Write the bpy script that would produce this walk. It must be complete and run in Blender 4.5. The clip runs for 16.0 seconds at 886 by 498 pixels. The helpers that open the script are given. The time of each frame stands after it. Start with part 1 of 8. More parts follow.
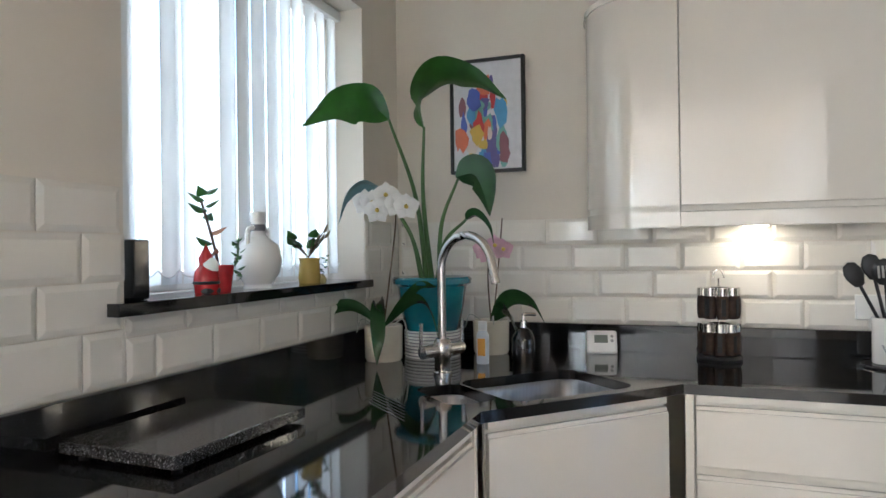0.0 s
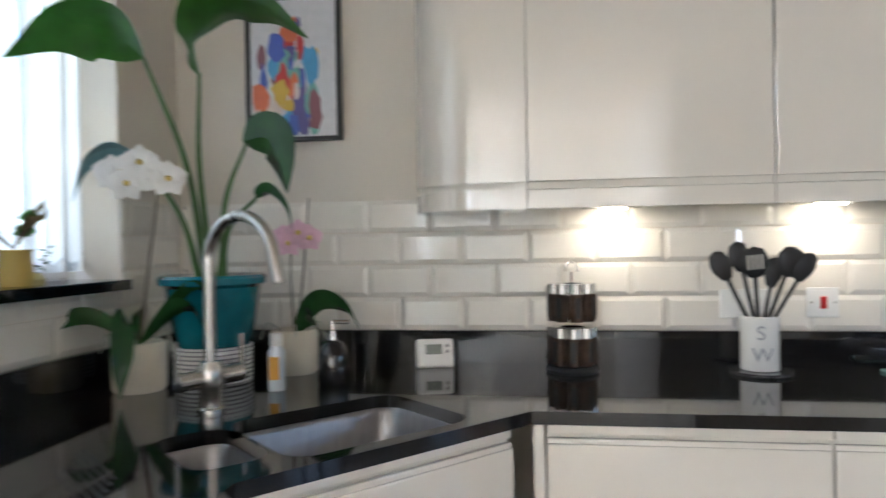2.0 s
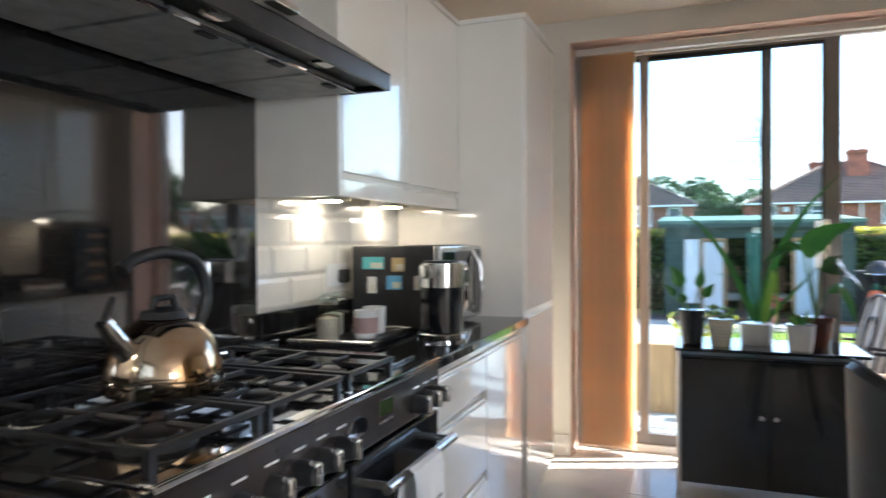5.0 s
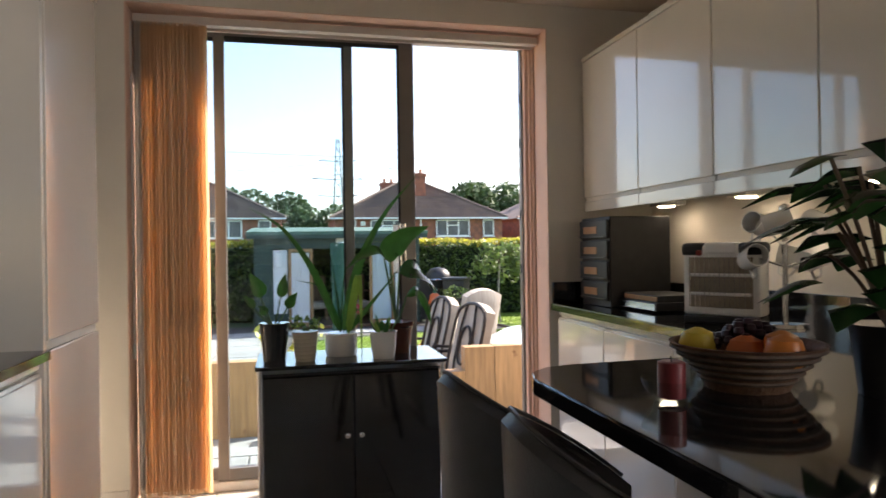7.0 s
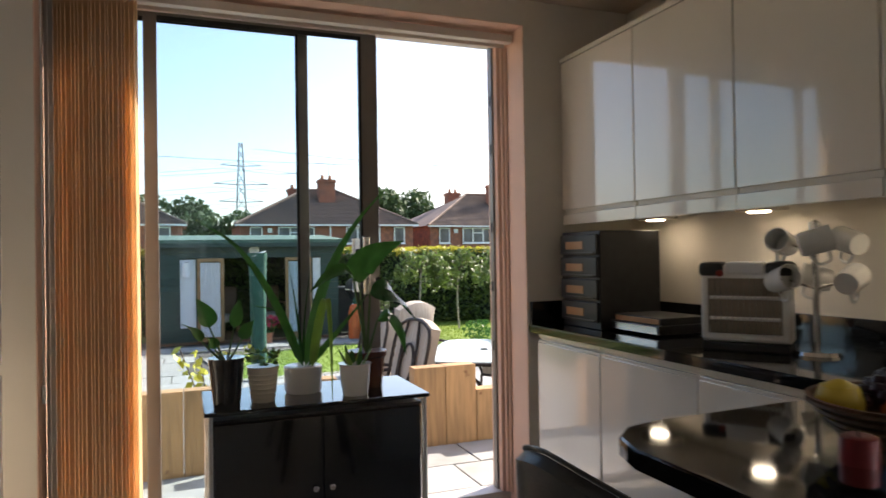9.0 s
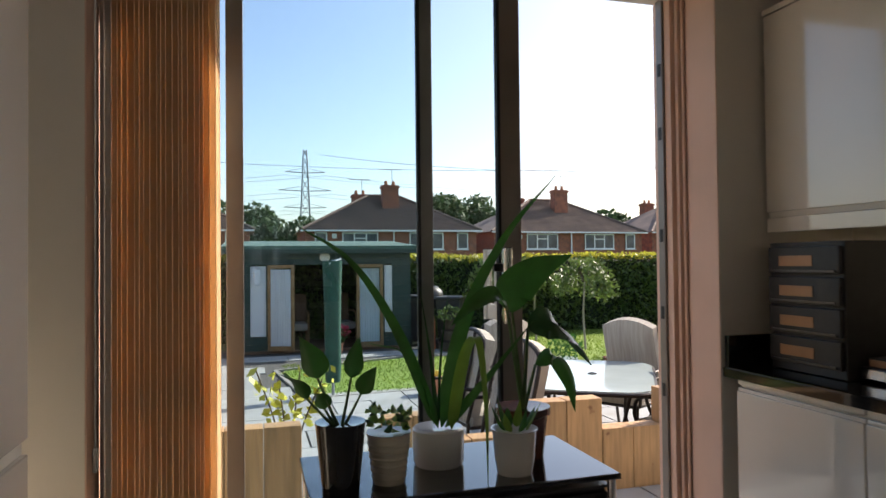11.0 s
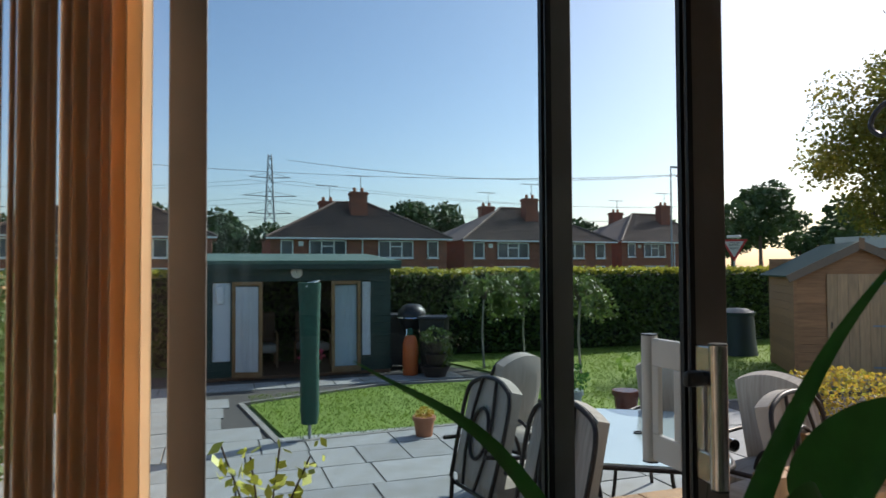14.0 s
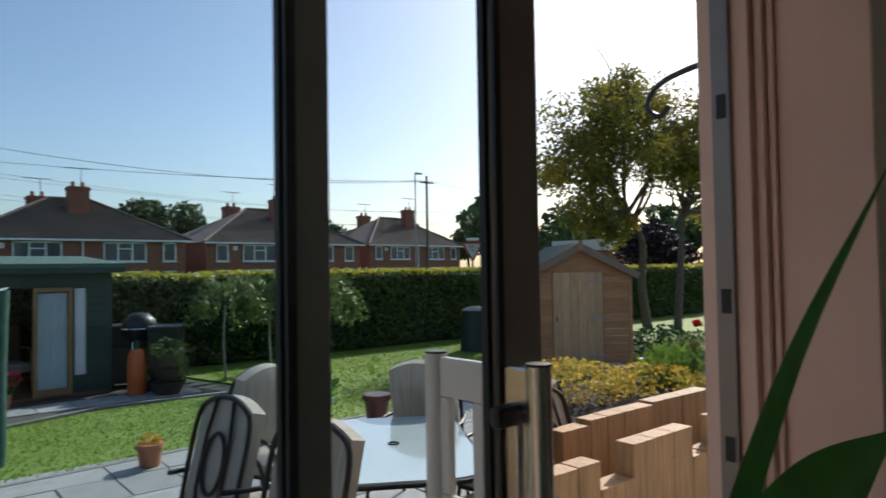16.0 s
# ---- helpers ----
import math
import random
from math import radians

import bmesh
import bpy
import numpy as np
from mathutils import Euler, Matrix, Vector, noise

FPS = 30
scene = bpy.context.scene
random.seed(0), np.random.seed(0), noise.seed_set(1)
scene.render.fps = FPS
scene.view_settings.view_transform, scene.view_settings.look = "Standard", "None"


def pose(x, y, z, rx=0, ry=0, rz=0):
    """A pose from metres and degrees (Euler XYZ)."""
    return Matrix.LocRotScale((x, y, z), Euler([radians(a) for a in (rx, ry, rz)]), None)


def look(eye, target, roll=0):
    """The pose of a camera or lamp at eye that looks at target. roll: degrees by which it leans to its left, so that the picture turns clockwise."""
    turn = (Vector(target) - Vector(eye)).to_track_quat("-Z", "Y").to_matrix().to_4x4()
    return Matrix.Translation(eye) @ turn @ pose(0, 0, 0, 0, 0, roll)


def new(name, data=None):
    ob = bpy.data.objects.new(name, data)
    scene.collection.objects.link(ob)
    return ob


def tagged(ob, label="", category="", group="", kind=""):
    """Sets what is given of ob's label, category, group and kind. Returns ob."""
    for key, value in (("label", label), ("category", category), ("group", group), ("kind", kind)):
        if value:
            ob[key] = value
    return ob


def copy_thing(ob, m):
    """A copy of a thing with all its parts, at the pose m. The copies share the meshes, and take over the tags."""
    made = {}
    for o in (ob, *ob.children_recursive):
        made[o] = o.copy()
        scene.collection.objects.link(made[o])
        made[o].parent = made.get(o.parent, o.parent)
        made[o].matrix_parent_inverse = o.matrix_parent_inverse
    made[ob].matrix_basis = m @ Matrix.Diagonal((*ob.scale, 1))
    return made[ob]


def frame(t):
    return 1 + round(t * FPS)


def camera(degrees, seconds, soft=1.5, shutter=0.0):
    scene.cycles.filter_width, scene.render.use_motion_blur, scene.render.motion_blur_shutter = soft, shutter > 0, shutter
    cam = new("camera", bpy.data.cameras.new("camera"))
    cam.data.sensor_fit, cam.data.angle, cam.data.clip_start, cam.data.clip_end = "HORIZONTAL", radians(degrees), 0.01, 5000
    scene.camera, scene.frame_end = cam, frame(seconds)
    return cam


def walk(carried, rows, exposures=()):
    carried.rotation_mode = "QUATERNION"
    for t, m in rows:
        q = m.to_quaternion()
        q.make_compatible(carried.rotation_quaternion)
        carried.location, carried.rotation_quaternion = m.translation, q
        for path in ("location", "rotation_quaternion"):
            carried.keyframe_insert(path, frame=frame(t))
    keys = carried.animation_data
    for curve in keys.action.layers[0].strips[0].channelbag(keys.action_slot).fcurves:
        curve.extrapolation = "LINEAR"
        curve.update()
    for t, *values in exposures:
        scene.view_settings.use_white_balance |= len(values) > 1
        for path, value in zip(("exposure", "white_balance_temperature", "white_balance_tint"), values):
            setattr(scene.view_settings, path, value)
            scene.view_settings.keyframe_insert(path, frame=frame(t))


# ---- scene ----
cam = camera(67.2, 16.0, soft=1.5, shutter=0.4)


EXPOSURES = [(0, 2.45, 5750, 12), (3, 2.55, 5750, 12), (5, 2.5, 5850, 11), (7.3, 1.68, 6800, 17), (9, 1.43, 6800, 16), (10.2, 1.08, 6800, 15), (12.3, 0.62, 6700, 15), (14, 0.1, 6250, 11), (16, 0.02, 6300, 12)]
PATH = [
    (0, (0.159, -0.381, 1.297), (-0.542, 1.492, 1.303), -0.7),
    (0.5, (0.121, -0.266, 1.292), (-0.583, 1.606, 1.295), -0.9),
    (1, (0.11, -0.129, 1.278), (-0.59, 1.744, 1.278), -1.0),
    (1.5, (0.111, 0.019, 1.285), (-0.504, 1.922, 1.282), -0.9),
    (2, (0.151, 0.192, 1.273), (-0.134, 2.171, 1.262), -0.9),
    (2.5, (0.166, 0.373, 1.253), (0.36, 2.364, 1.241), -0.7),
    (3, (0.204, 0.524, 1.244), (0.943, 2.382, 1.227), -0.6),
    (3.5, (0.336, 0.641, 1.217), (1.413, 2.327, 1.205), -0.8),
    (4, (0.455, 0.807, 1.227), (1.87, 2.22, 1.208), -0.6),
    (4.5, (0.536, 0.906, 1.213), (2.179, 2.046, 1.192), -0.5),
    (5, (0.595, 1.021, 1.228), (2.463, 1.734, 1.202), -0.3),
    (5.2, (0.631, 1.072, 1.228), (2.565, 1.578, 1.199), -0.2),
    (7.3, (1.137, 0.982, 1.187), (3.055, 0.414, 1.19), -0.9),
    (7.5, (1.141, 1.014, 1.193), (3.033, 0.366, 1.196), -0.9),
    (8, (1.187, 1.122, 1.22), (3.037, 0.362, 1.231), -0.9),
    (8.5, (1.333, 1.167, 1.228), (3.17, 0.376, 1.24), -1.1),
    (9, (1.545, 1.177, 1.239), (3.411, 0.456, 1.257), -0.9),
    (9.5, (1.727, 1.216, 1.247), (3.633, 0.613, 1.272), -0.7),
    (10, (1.953, 1.286, 1.255), (3.864, 0.697, 1.289), -0.4),
    (10.2, (2.013, 1.256, 1.256), (3.936, 0.707, 1.295), -0.5),
    (12.3, (3.017, 1.273, 1.331), (4.935, 0.706, 1.372), -1.0),
    (12.5, (3.082, 1.3, 1.324), (4.996, 0.722, 1.37), -0.8),
    (13, (3.251, 1.265, 1.376), (5.161, 0.674, 1.426), -0.6),
    (13.5, (3.384, 1.264, 1.422), (5.288, 0.655, 1.476), -0.4),
    (14, (3.544, 1.271, 1.47), (5.434, 0.621, 1.527), -0.3),
    (14.5, (3.698, 1.264, 1.494), (5.516, 0.431, 1.55), -0.5),
    (15, (3.8, 1.223, 1.477), (5.541, 0.241, 1.533), -0.7),
    (15.5, (3.919, 1.127, 1.471), (5.575, 0.007, 1.528), -0.8),
    (16, (3.971, 1.035, 1.451), (5.496, -0.259, 1.509), -0.9),
]
walk(cam, [(t, look(eye, target, roll)) for t, eye, target, roll in PATH], EXPOSURES)

# ---- world, sun, large lights ----
SUN = Vector((0.30, -0.80, 0.60)).normalized()
world = bpy.data.worlds.new("world")
scene.world = world
world.use_nodes = True
wn = world.node_tree.nodes
sky = wn.new("ShaderNodeTexSky")
sky.sky_type, sky.sun_disc = "NISHITA", False
sky.sun_elevation, sky.sun_rotation = math.asin(SUN.z), math.atan2(SUN.x, SUN.y)
sky.air_density, sky.dust_density, sky.ozone_density = 1.0, 1.6, 1.3
world.node_tree.links.new(sky.outputs[0], wn["Background"].inputs[0])
wn["Background"].inputs[1].default_value = 0.14
sun = new("sun", bpy.data.lights.new("sun", "SUN"))
sun.data.energy, sun.data.angle, sun.data.color = 4.6, radians(0.5), (1.0, 0.94, 0.84)
sun.matrix_basis = look((0, 0, 30), Vector((0, 0, 30)) - SUN)


def area(name, m, sx, sy, watts, colour):
    lamp = new(name, bpy.data.lights.new(name, "AREA"))
    lamp.data.shape, lamp.data.size, lamp.data.size_y = "RECTANGLE", sx, sy
    lamp.data.energy, lamp.data.color = watts, colour
    lamp.matrix_basis = m
    return lamp


def disc_lamp(name, at, radius, watts, colour, aim=(0, 0, -1)):
    lamp = area(name, look(at, Vector(at) + Vector(aim)), radius * 2, radius * 2, watts, colour)
    lamp.data.shape = "DISK"
    return lamp


area("window_daylight", look((-1.42, 1.38, 1.75), (0, 1.38, 1.75)), 1.15, 1.05, 3.6, (0.97, 0.98, 1.0))
# fill lamp added behind the camera to brighten the units, in an invented window
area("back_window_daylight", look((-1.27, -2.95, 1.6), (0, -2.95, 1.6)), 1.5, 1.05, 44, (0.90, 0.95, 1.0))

# ---- materials ----


def material(name, base, rough=0.5, metal=0.0, vary=0.08, scale=8.0, bump=0.0, fine=120.0, coat=0.0, second=None,
             stretch=(1, 1, 1), glow=0.0, through_light=0.0, random_vary=0.0, spots=None):
    m = bpy.data.materials.new(name)
    m.use_nodes = True
    nt = m.node_tree
    b = nt.nodes["Principled BSDF"]
    coord = nt.nodes.new("ShaderNodeTexCoord")
    mapping = nt.nodes.new("ShaderNodeMapping")
    mapping.inputs["Scale"].default_value = stretch
    nt.links.new(coord.outputs["Object"], mapping.inputs[0])
    coarse, grain = nt.nodes.new("ShaderNodeTexNoise"), nt.nodes.new("ShaderNodeTexNoise")
    for n, sc in ((coarse, scale), (grain, fine)):
        n.inputs["Scale"].default_value, n.inputs["Detail"].default_value = sc, 4
        nt.links.new(mapping.outputs[0], n.inputs["Vector"])
    mix = nt.nodes.new("ShaderNodeMix")
    mix.data_type = "RGBA"
    c2 = second or tuple(c * (1 - 3 * vary) for c in base)
    mix.inputs[6].default_value, mix.inputs[7].default_value = (*base, 1), (*c2, 1)
    ramp = nt.nodes.new("ShaderNodeMapRange")
    ramp.inputs[1].default_value, ramp.inputs[2].default_value = 0.35, 0.7
    nt.links.new(coarse.outputs[0], ramp.inputs[0])
    nt.links.new(ramp.outputs[0], mix.inputs[0])
    out = mix.outputs[2]
    if spots:
        vor = nt.nodes.new("ShaderNodeTexNoise")
        vor.inputs["Scale"].default_value, vor.inputs["Detail"].default_value = spots[1], 2
        nt.links.new(coord.outputs["Object"], vor.inputs["Vector"])
        mr = nt.nodes.new("ShaderNodeMapRange")
        mr.inputs[1].default_value, mr.inputs[2].default_value = spots[2], spots[2] + 0.06
        nt.links.new(vor.outputs[0], mr.inputs[0])
        mx = nt.nodes.new("ShaderNodeMix")
        mx.data_type = "RGBA"
        mx.inputs[7].default_value = (*spots[0], 1)
        nt.links.new(mr.outputs[0], mx.inputs[0])
        nt.links.new(out, mx.inputs[6])
        out = mx.outputs[2]
    if random_vary:
        info, hsv = nt.nodes.new("ShaderNodeObjectInfo"), nt.nodes.new("ShaderNodeHueSaturation")
        mr = nt.nodes.new("ShaderNodeMapRange")
        mr.inputs[3].default_value, mr.inputs[4].default_value = 1 - random_vary, 1 + random_vary
        nt.links.new(info.outputs["Random"], mr.inputs[0])
        nt.links.new(mr.outputs[0], hsv.inputs["Value"])
        nt.links.new(out, hsv.inputs["Color"])
        out = hsv.outputs[0]
    nt.links.new(out, b.inputs["Base Color"])
    b.inputs["Roughness"].default_value, b.inputs["Metallic"].default_value = rough, metal
    b.inputs["Coat Weight"].default_value, b.inputs["Coat Roughness"].default_value = coat, 0.04
    if bump:
        bn = nt.nodes.new("ShaderNodeBump")
        bn.inputs["Strength"].default_value, bn.inputs["Distance"].default_value = bump, 0.004
        nt.links.new(grain.outputs[0], bn.inputs["Height"])
        nt.links.new(bn.outputs[0], b.inputs["Normal"])
    if glow:
        b.inputs["Emission Color"].default_value, b.inputs["Emission Strength"].default_value = (*base, 1), glow
    if through_light:
        tr, ms = nt.nodes.new("ShaderNodeBsdfTranslucent"), nt.nodes.new("ShaderNodeMixShader")
        nt.links.new(out, tr.inputs[0])
        ms.inputs[0].default_value = through_light
        nt.links.new(b.outputs[0], ms.inputs[1])
        nt.links.new(tr.outputs[0], ms.inputs[2])
        nt.links.new(ms.outputs[0], nt.nodes["Material Output"].inputs[0])
    return m


def glass_material(name, tint, rough=0.0):
    m = bpy.data.materials.new(name)
    m.use_nodes = True
    nt = m.node_tree
    nt.nodes.remove(nt.nodes["Principled BSDF"])
    facing, clear, gloss = nt.nodes.new("ShaderNodeLayerWeight"), nt.nodes.new("ShaderNodeBsdfTransparent"), nt.nodes.new("ShaderNodeBsdfGlossy")
    power, fres = nt.nodes.new("ShaderNodeMath"), nt.nodes.new("ShaderNodeMapRange")
    power.operation, power.inputs[1].default_value = "POWER", 5.0
    facing.inputs[0].default_value = 0.5
    fres.inputs[3].default_value, fres.inputs[4].default_value = 0.015, 0.35
    nt.links.new(facing.outputs["Facing"], power.inputs[0])
    nt.links.new(power.outputs[0], fres.inputs[0])
    clear.inputs[0].default_value = (*tint, 1)
    gloss.inputs["Roughness"].default_value = rough
    ms = nt.nodes.new("ShaderNodeMixShader")
    nt.links.new(fres.outputs[0], ms.inputs[0])
    nt.links.new(clear.outputs[0], ms.inputs[1])
    nt.links.new(gloss.outputs[0], ms.inputs[2])
    nt.links.new(ms.outputs[0], nt.nodes["Material Output"].inputs[0])
    return m


CREAM = material("cream_wall_paint", (0.75, 0.69, 0.60), 0.75, vary=0.02, scale=3, bump=0.08, fine=260)
# cream reveal paint with the warm bounced sunlight put into its colour
PEACH = material("warm_bounce_reveal_paint", (0.74, 0.50, 0.38), 0.7, vary=0.03, scale=4, bump=0.08, fine=260)
WHITE_CEIL = material("ceiling_paint", (0.74, 0.62, 0.50), 0.85, vary=0.02, scale=2, bump=0.06, fine=200)
TILE = material("glazed_white_tile", (0.82, 0.78, 0.71), 0.10, vary=0.02, scale=5, bump=0.02, fine=30, random_vary=0.03)
GROUT = material("pale_grout", (0.66, 0.62, 0.55), 0.8, vary=0.06, scale=30, bump=0.2, fine=400)
GLOSS = material("cream_gloss_door", (0.83, 0.77, 0.68), 0.16, vary=0.012, scale=2, coat=1.0, bump=0.006, fine=9)
GLOSS.node_tree.nodes["Principled BSDF"].inputs["Coat IOR"].default_value = 1.6
CARCASS = material("cream_carcass", (0.74, 0.69, 0.60), 0.35, vary=0.02, scale=5)
GRANITE = material("black_granite", (0.012, 0.012, 0.013), 0.06, vary=0.2, scale=60, coat=0.25, spots=((0.10, 0.10, 0.11), 420, 0.66))
SPLASH = material("polished_black_panel", (0.012, 0.011, 0.011), 0.05, vary=0.2, scale=60, coat=1.0, spots=((0.10, 0.09, 0.09), 420, 0.62))
SPLASH.node_tree.nodes["Principled BSDF"].inputs["Coat IOR"].default_value = 1.7
SPECKLE = material("speckled_granite", (0.035, 0.035, 0.037), 0.12, vary=0.2, scale=90, spots=((0.22, 0.22, 0.22), 330, 0.58))
BLACKGLASS = material("black_enamel", (0.012, 0.012, 0.014), 0.08, vary=0.1, scale=6, coat=0.4)
BLACKMATT = material("matt_black", (0.02, 0.02, 0.021), 0.45, vary=0.15, scale=20, bump=0.05)
CASTIRON = material("cast_iron", (0.018, 0.018, 0.02), 0.38, vary=0.2, scale=40, bump=0.3, fine=300)
STEEL = material("brushed_steel", (0.60, 0.59, 0.57), 0.24, 1.0, vary=0.04, scale=8, bump=0.05, fine=500, stretch=(1, 1, 12))
CHROME = material("polished_chrome", (0.80, 0.79, 0.77), 0.06, 1.0, vary=0.02, scale=5)
DARKSTEEL = material("dark_hood_steel", (0.10, 0.10, 0.105), 0.28, 0.9, vary=0.08, scale=6, bump=0.03, fine=300)
FILTER = material("grey_filter", (0.48, 0.49, 0.49), 0.45, 0.4, vary=0.1, scale=20, bump=0.3, fine=350)
WHITE = material("white_plastic", (0.82, 0.82, 0.80), 0.3, vary=0.015, scale=6)
CERAMIC = material("white_ceramic", (0.82, 0.81, 0.78), 0.12, vary=0.02, scale=8, coat=0.3)
CREAMPOT = material("cream_ceramic", (0.74, 0.68, 0.55), 0.25, vary=0.03, scale=12)
TEAL = material("teal_glaze", (0.012, 0.17, 0.22), 0.15, vary=0.14, scale=9, coat=0.5)
BROWNPOT = material("brown_glaze", (0.12, 0.035, 0.02), 0.25, vary=0.15, scale=10)
TERRA = material("terracotta", (0.45, 0.19, 0.10), 0.8, vary=0.08, scale=12, bump=0.2)
SOIL = material("potting_soil", (0.035, 0.022, 0.014), 0.95, vary=0.2, scale=60, bump=0.8, fine=200)
LEAF = material("glossy_leaf", (0.04, 0.14, 0.022), 0.28, vary=0.12, scale=14, bump=0.15, fine=60, through_light=0.42)
LEAFDARK = material("dark_leaf", (0.025, 0.09, 0.024), 0.25, vary=0.12, scale=14, bump=0.15, fine=60, through_light=0.22)
LEAFLIGHT = material("yellow_green_leaf", (0.22, 0.36, 0.05), 0.4, vary=0.1, scale=14, bump=0.1, fine=60, through_light=0.35)
STEM = material("green_stem", (0.07, 0.16, 0.04), 0.45, vary=0.12, scale=20)
BROWNSTEM = material("brown_stem", (0.11, 0.07, 0.04), 0.7, vary=0.15, scale=30, bump=0.3)
PETAL = material("white_petal", (0.85, 0.84, 0.82), 0.5, vary=0.02, scale=20, through_light=0.3)
PINK = material("pink_petal", (0.78, 0.50, 0.62), 0.5, vary=0.06, scale=30, through_light=0.3)
YELLOW = material("yellow_centre", (0.75, 0.55, 0.10), 0.5, vary=0.08, scale=40)
RED = material("red_glaze", (0.55, 0.02, 0.025), 0.22, vary=0.06, scale=12, coat=0.3)
BLIND = material("white_blind_fabric", (0.82, 0.82, 0.79), 0.8, vary=0.03, scale=4, bump=0.1, fine=500, through_light=0.22)
ORANGE = material("peach_blind_fabric", (0.96, 0.805, 0.62), 0.8, vary=0.03, scale=4, bump=0.1, fine=500, through_light=0.65)
ALU = material("grey_brown_aluminium", (0.23, 0.205, 0.185), 0.4, 0.3, vary=0.04, scale=8)
SEAL = material("black_rubber_seal", (0.012, 0.012, 0.012), 0.6, vary=0.1, scale=10)
FRAMEWHITE = material("white_frame", (0.70, 0.64, 0.58), 0.35, vary=0.02, scale=6)
FLOORTILE = material("cream_floor_tile", (0.62, 0.57, 0.50), 0.22, vary=0.05, scale=4, bump=0.05, fine=60, random_vary=0.05)
LEATHER = material("dark_grey_leather", (0.035, 0.037, 0.042), 0.36, vary=0.12, scale=14, bump=0.25, fine=260)
WOODPINE = material("pine_sleeper", (0.50, 0.29, 0.13), 0.65, vary=0.12, scale=5, bump=0.3, fine=60, stretch=(6, 6, 0.6), random_vary=0.12,
                    spots=((0.22, 0.10, 0.04), 9, 0.70))
GLASS = glass_material("window_glass", (0.92, 0.962, 0.975))
JARGLASS = glass_material("jar_glass", (0.90, 0.93, 0.92), 0.02)
LAMPGLOW = material("lit_lamp_disc", (1.0, 0.86, 0.62), 0.4, glow=8.0, vary=0.0)
INK = material("grey_ink", (0.16, 0.16, 0.17), 0.6, vary=0.05)
SPICE = material("brown_spice", (0.07, 0.04, 0.025), 0.8, vary=0.2, scale=50, random_vary=0.4)


def flat(name, c, rough=0.5):
    return material(name, c, rough, vary=0.03, scale=30)


# ---- building helpers ----
def bx(bm, a, b, bevel=0.0, seg=2):
    """A box between two corners."""
    mid, size = [(p + q) / 2 for p, q in zip(a, b)], [abs(q - p) for p, q in zip(a, b)]
    vs = bmesh.ops.create_cube(bm, size=1, matrix=Matrix.LocRotScale(mid, None, size))["verts"]
    if bevel:
        es = {e for v in vs for e in v.link_edges}
        done = bmesh.ops.bevel(bm, geom=list(es), offset=min(bevel, min(size) * 0.45), segments=seg, affect="EDGES", profile=0.5)
        for f in {f for v in done["verts"] for f in v.link_faces}:
            f.normal_update()
            if max(abs(c) for c in f.normal) > 0.9999:
                for e in f.edges:
                    e.smooth = False
    return bm


def lathe(bm, profile, n=24, at=(0, 0, 0), sx=1.0, sy=1.0):
    """Turns a profile of (radius, height) about z."""
    rings = []
    for r, z in profile:
        if r < 1e-5:
            rings.append([bm.verts.new((at[0], at[1], at[2] + z))])
        else:
            rings.append([bm.verts.new((at[0] + r * sx * math.cos(2 * math.pi * k / n), at[1] + r * sy * math.sin(2 * math.pi * k / n), at[2] + z)) for k in range(n)])
    for p, q in zip(rings, rings[1:]):
        for k in range(n):
            j = (k + 1) % n
            if len(p) == 1 and len(q) > 1:
                bm.faces.new((p[0], q[j], q[k]))
            elif len(q) == 1 and len(p) > 1:
                bm.faces.new((p[k], p[j], q[0]))
            elif len(p) > 1:
                bm.faces.new((p[k], p[j], q[j], q[k]))
    return bm


def tube(bm, pts, r, n=8, taper=1.0):
    """A round bar along points."""
    pts = [Vector(p) for p in pts]
    rings, up = [], Vector((0.13, 0.21, 0.97))
    for i, p in enumerate(pts):
        d = (pts[min(i + 1, len(pts) - 1)] - pts[max(i - 1, 0)]).normalized()
        if abs(d.dot(up)) > 0.97:
            up = Vector((1, 0.1, 0.05))
        s = d.cross(up).normalized()
        u = s.cross(d)
        rr = r * (1 + (taper - 1) * i / max(1, len(pts) - 1))
        rings.append([bm.verts.new(p + (s * math.cos(2 * math.pi * k / n) + u * math.sin(2 * math.pi * k / n)) * rr) for k in range(n)])
    for a, b in zip(rings, rings[1:]):
        for k in range(n):
            bm.faces.new((a[k], a[(k + 1) % n], b[(k + 1) % n], b[k]))
    bm.faces.new(rings[0][::-1])
    bm.faces.new(rings[-1])
    return bm


def curve_pts(pts, n=14):
    """Smooth points through a few given ones (Catmull-Rom)."""
    p = [Vector(q) for q in pts]
    p = [2 * p[0] - p[1]] + p + [2 * p[-1] - p[-2]]
    out = []
    for i in range(1, len(p) - 2):
        for k in range(n):
            t = k / n
            out.append(0.5 * (2 * p[i] + (p[i + 1] - p[i - 1]) * t + (2 * p[i - 1] - 5 * p[i] + 4 * p[i + 1] - p[i + 2]) * t * t
                              + (3 * p[i] - p[i - 1] - 3 * p[i + 1] + p[i + 2]) * t ** 3))
    return out + [p[-2]]


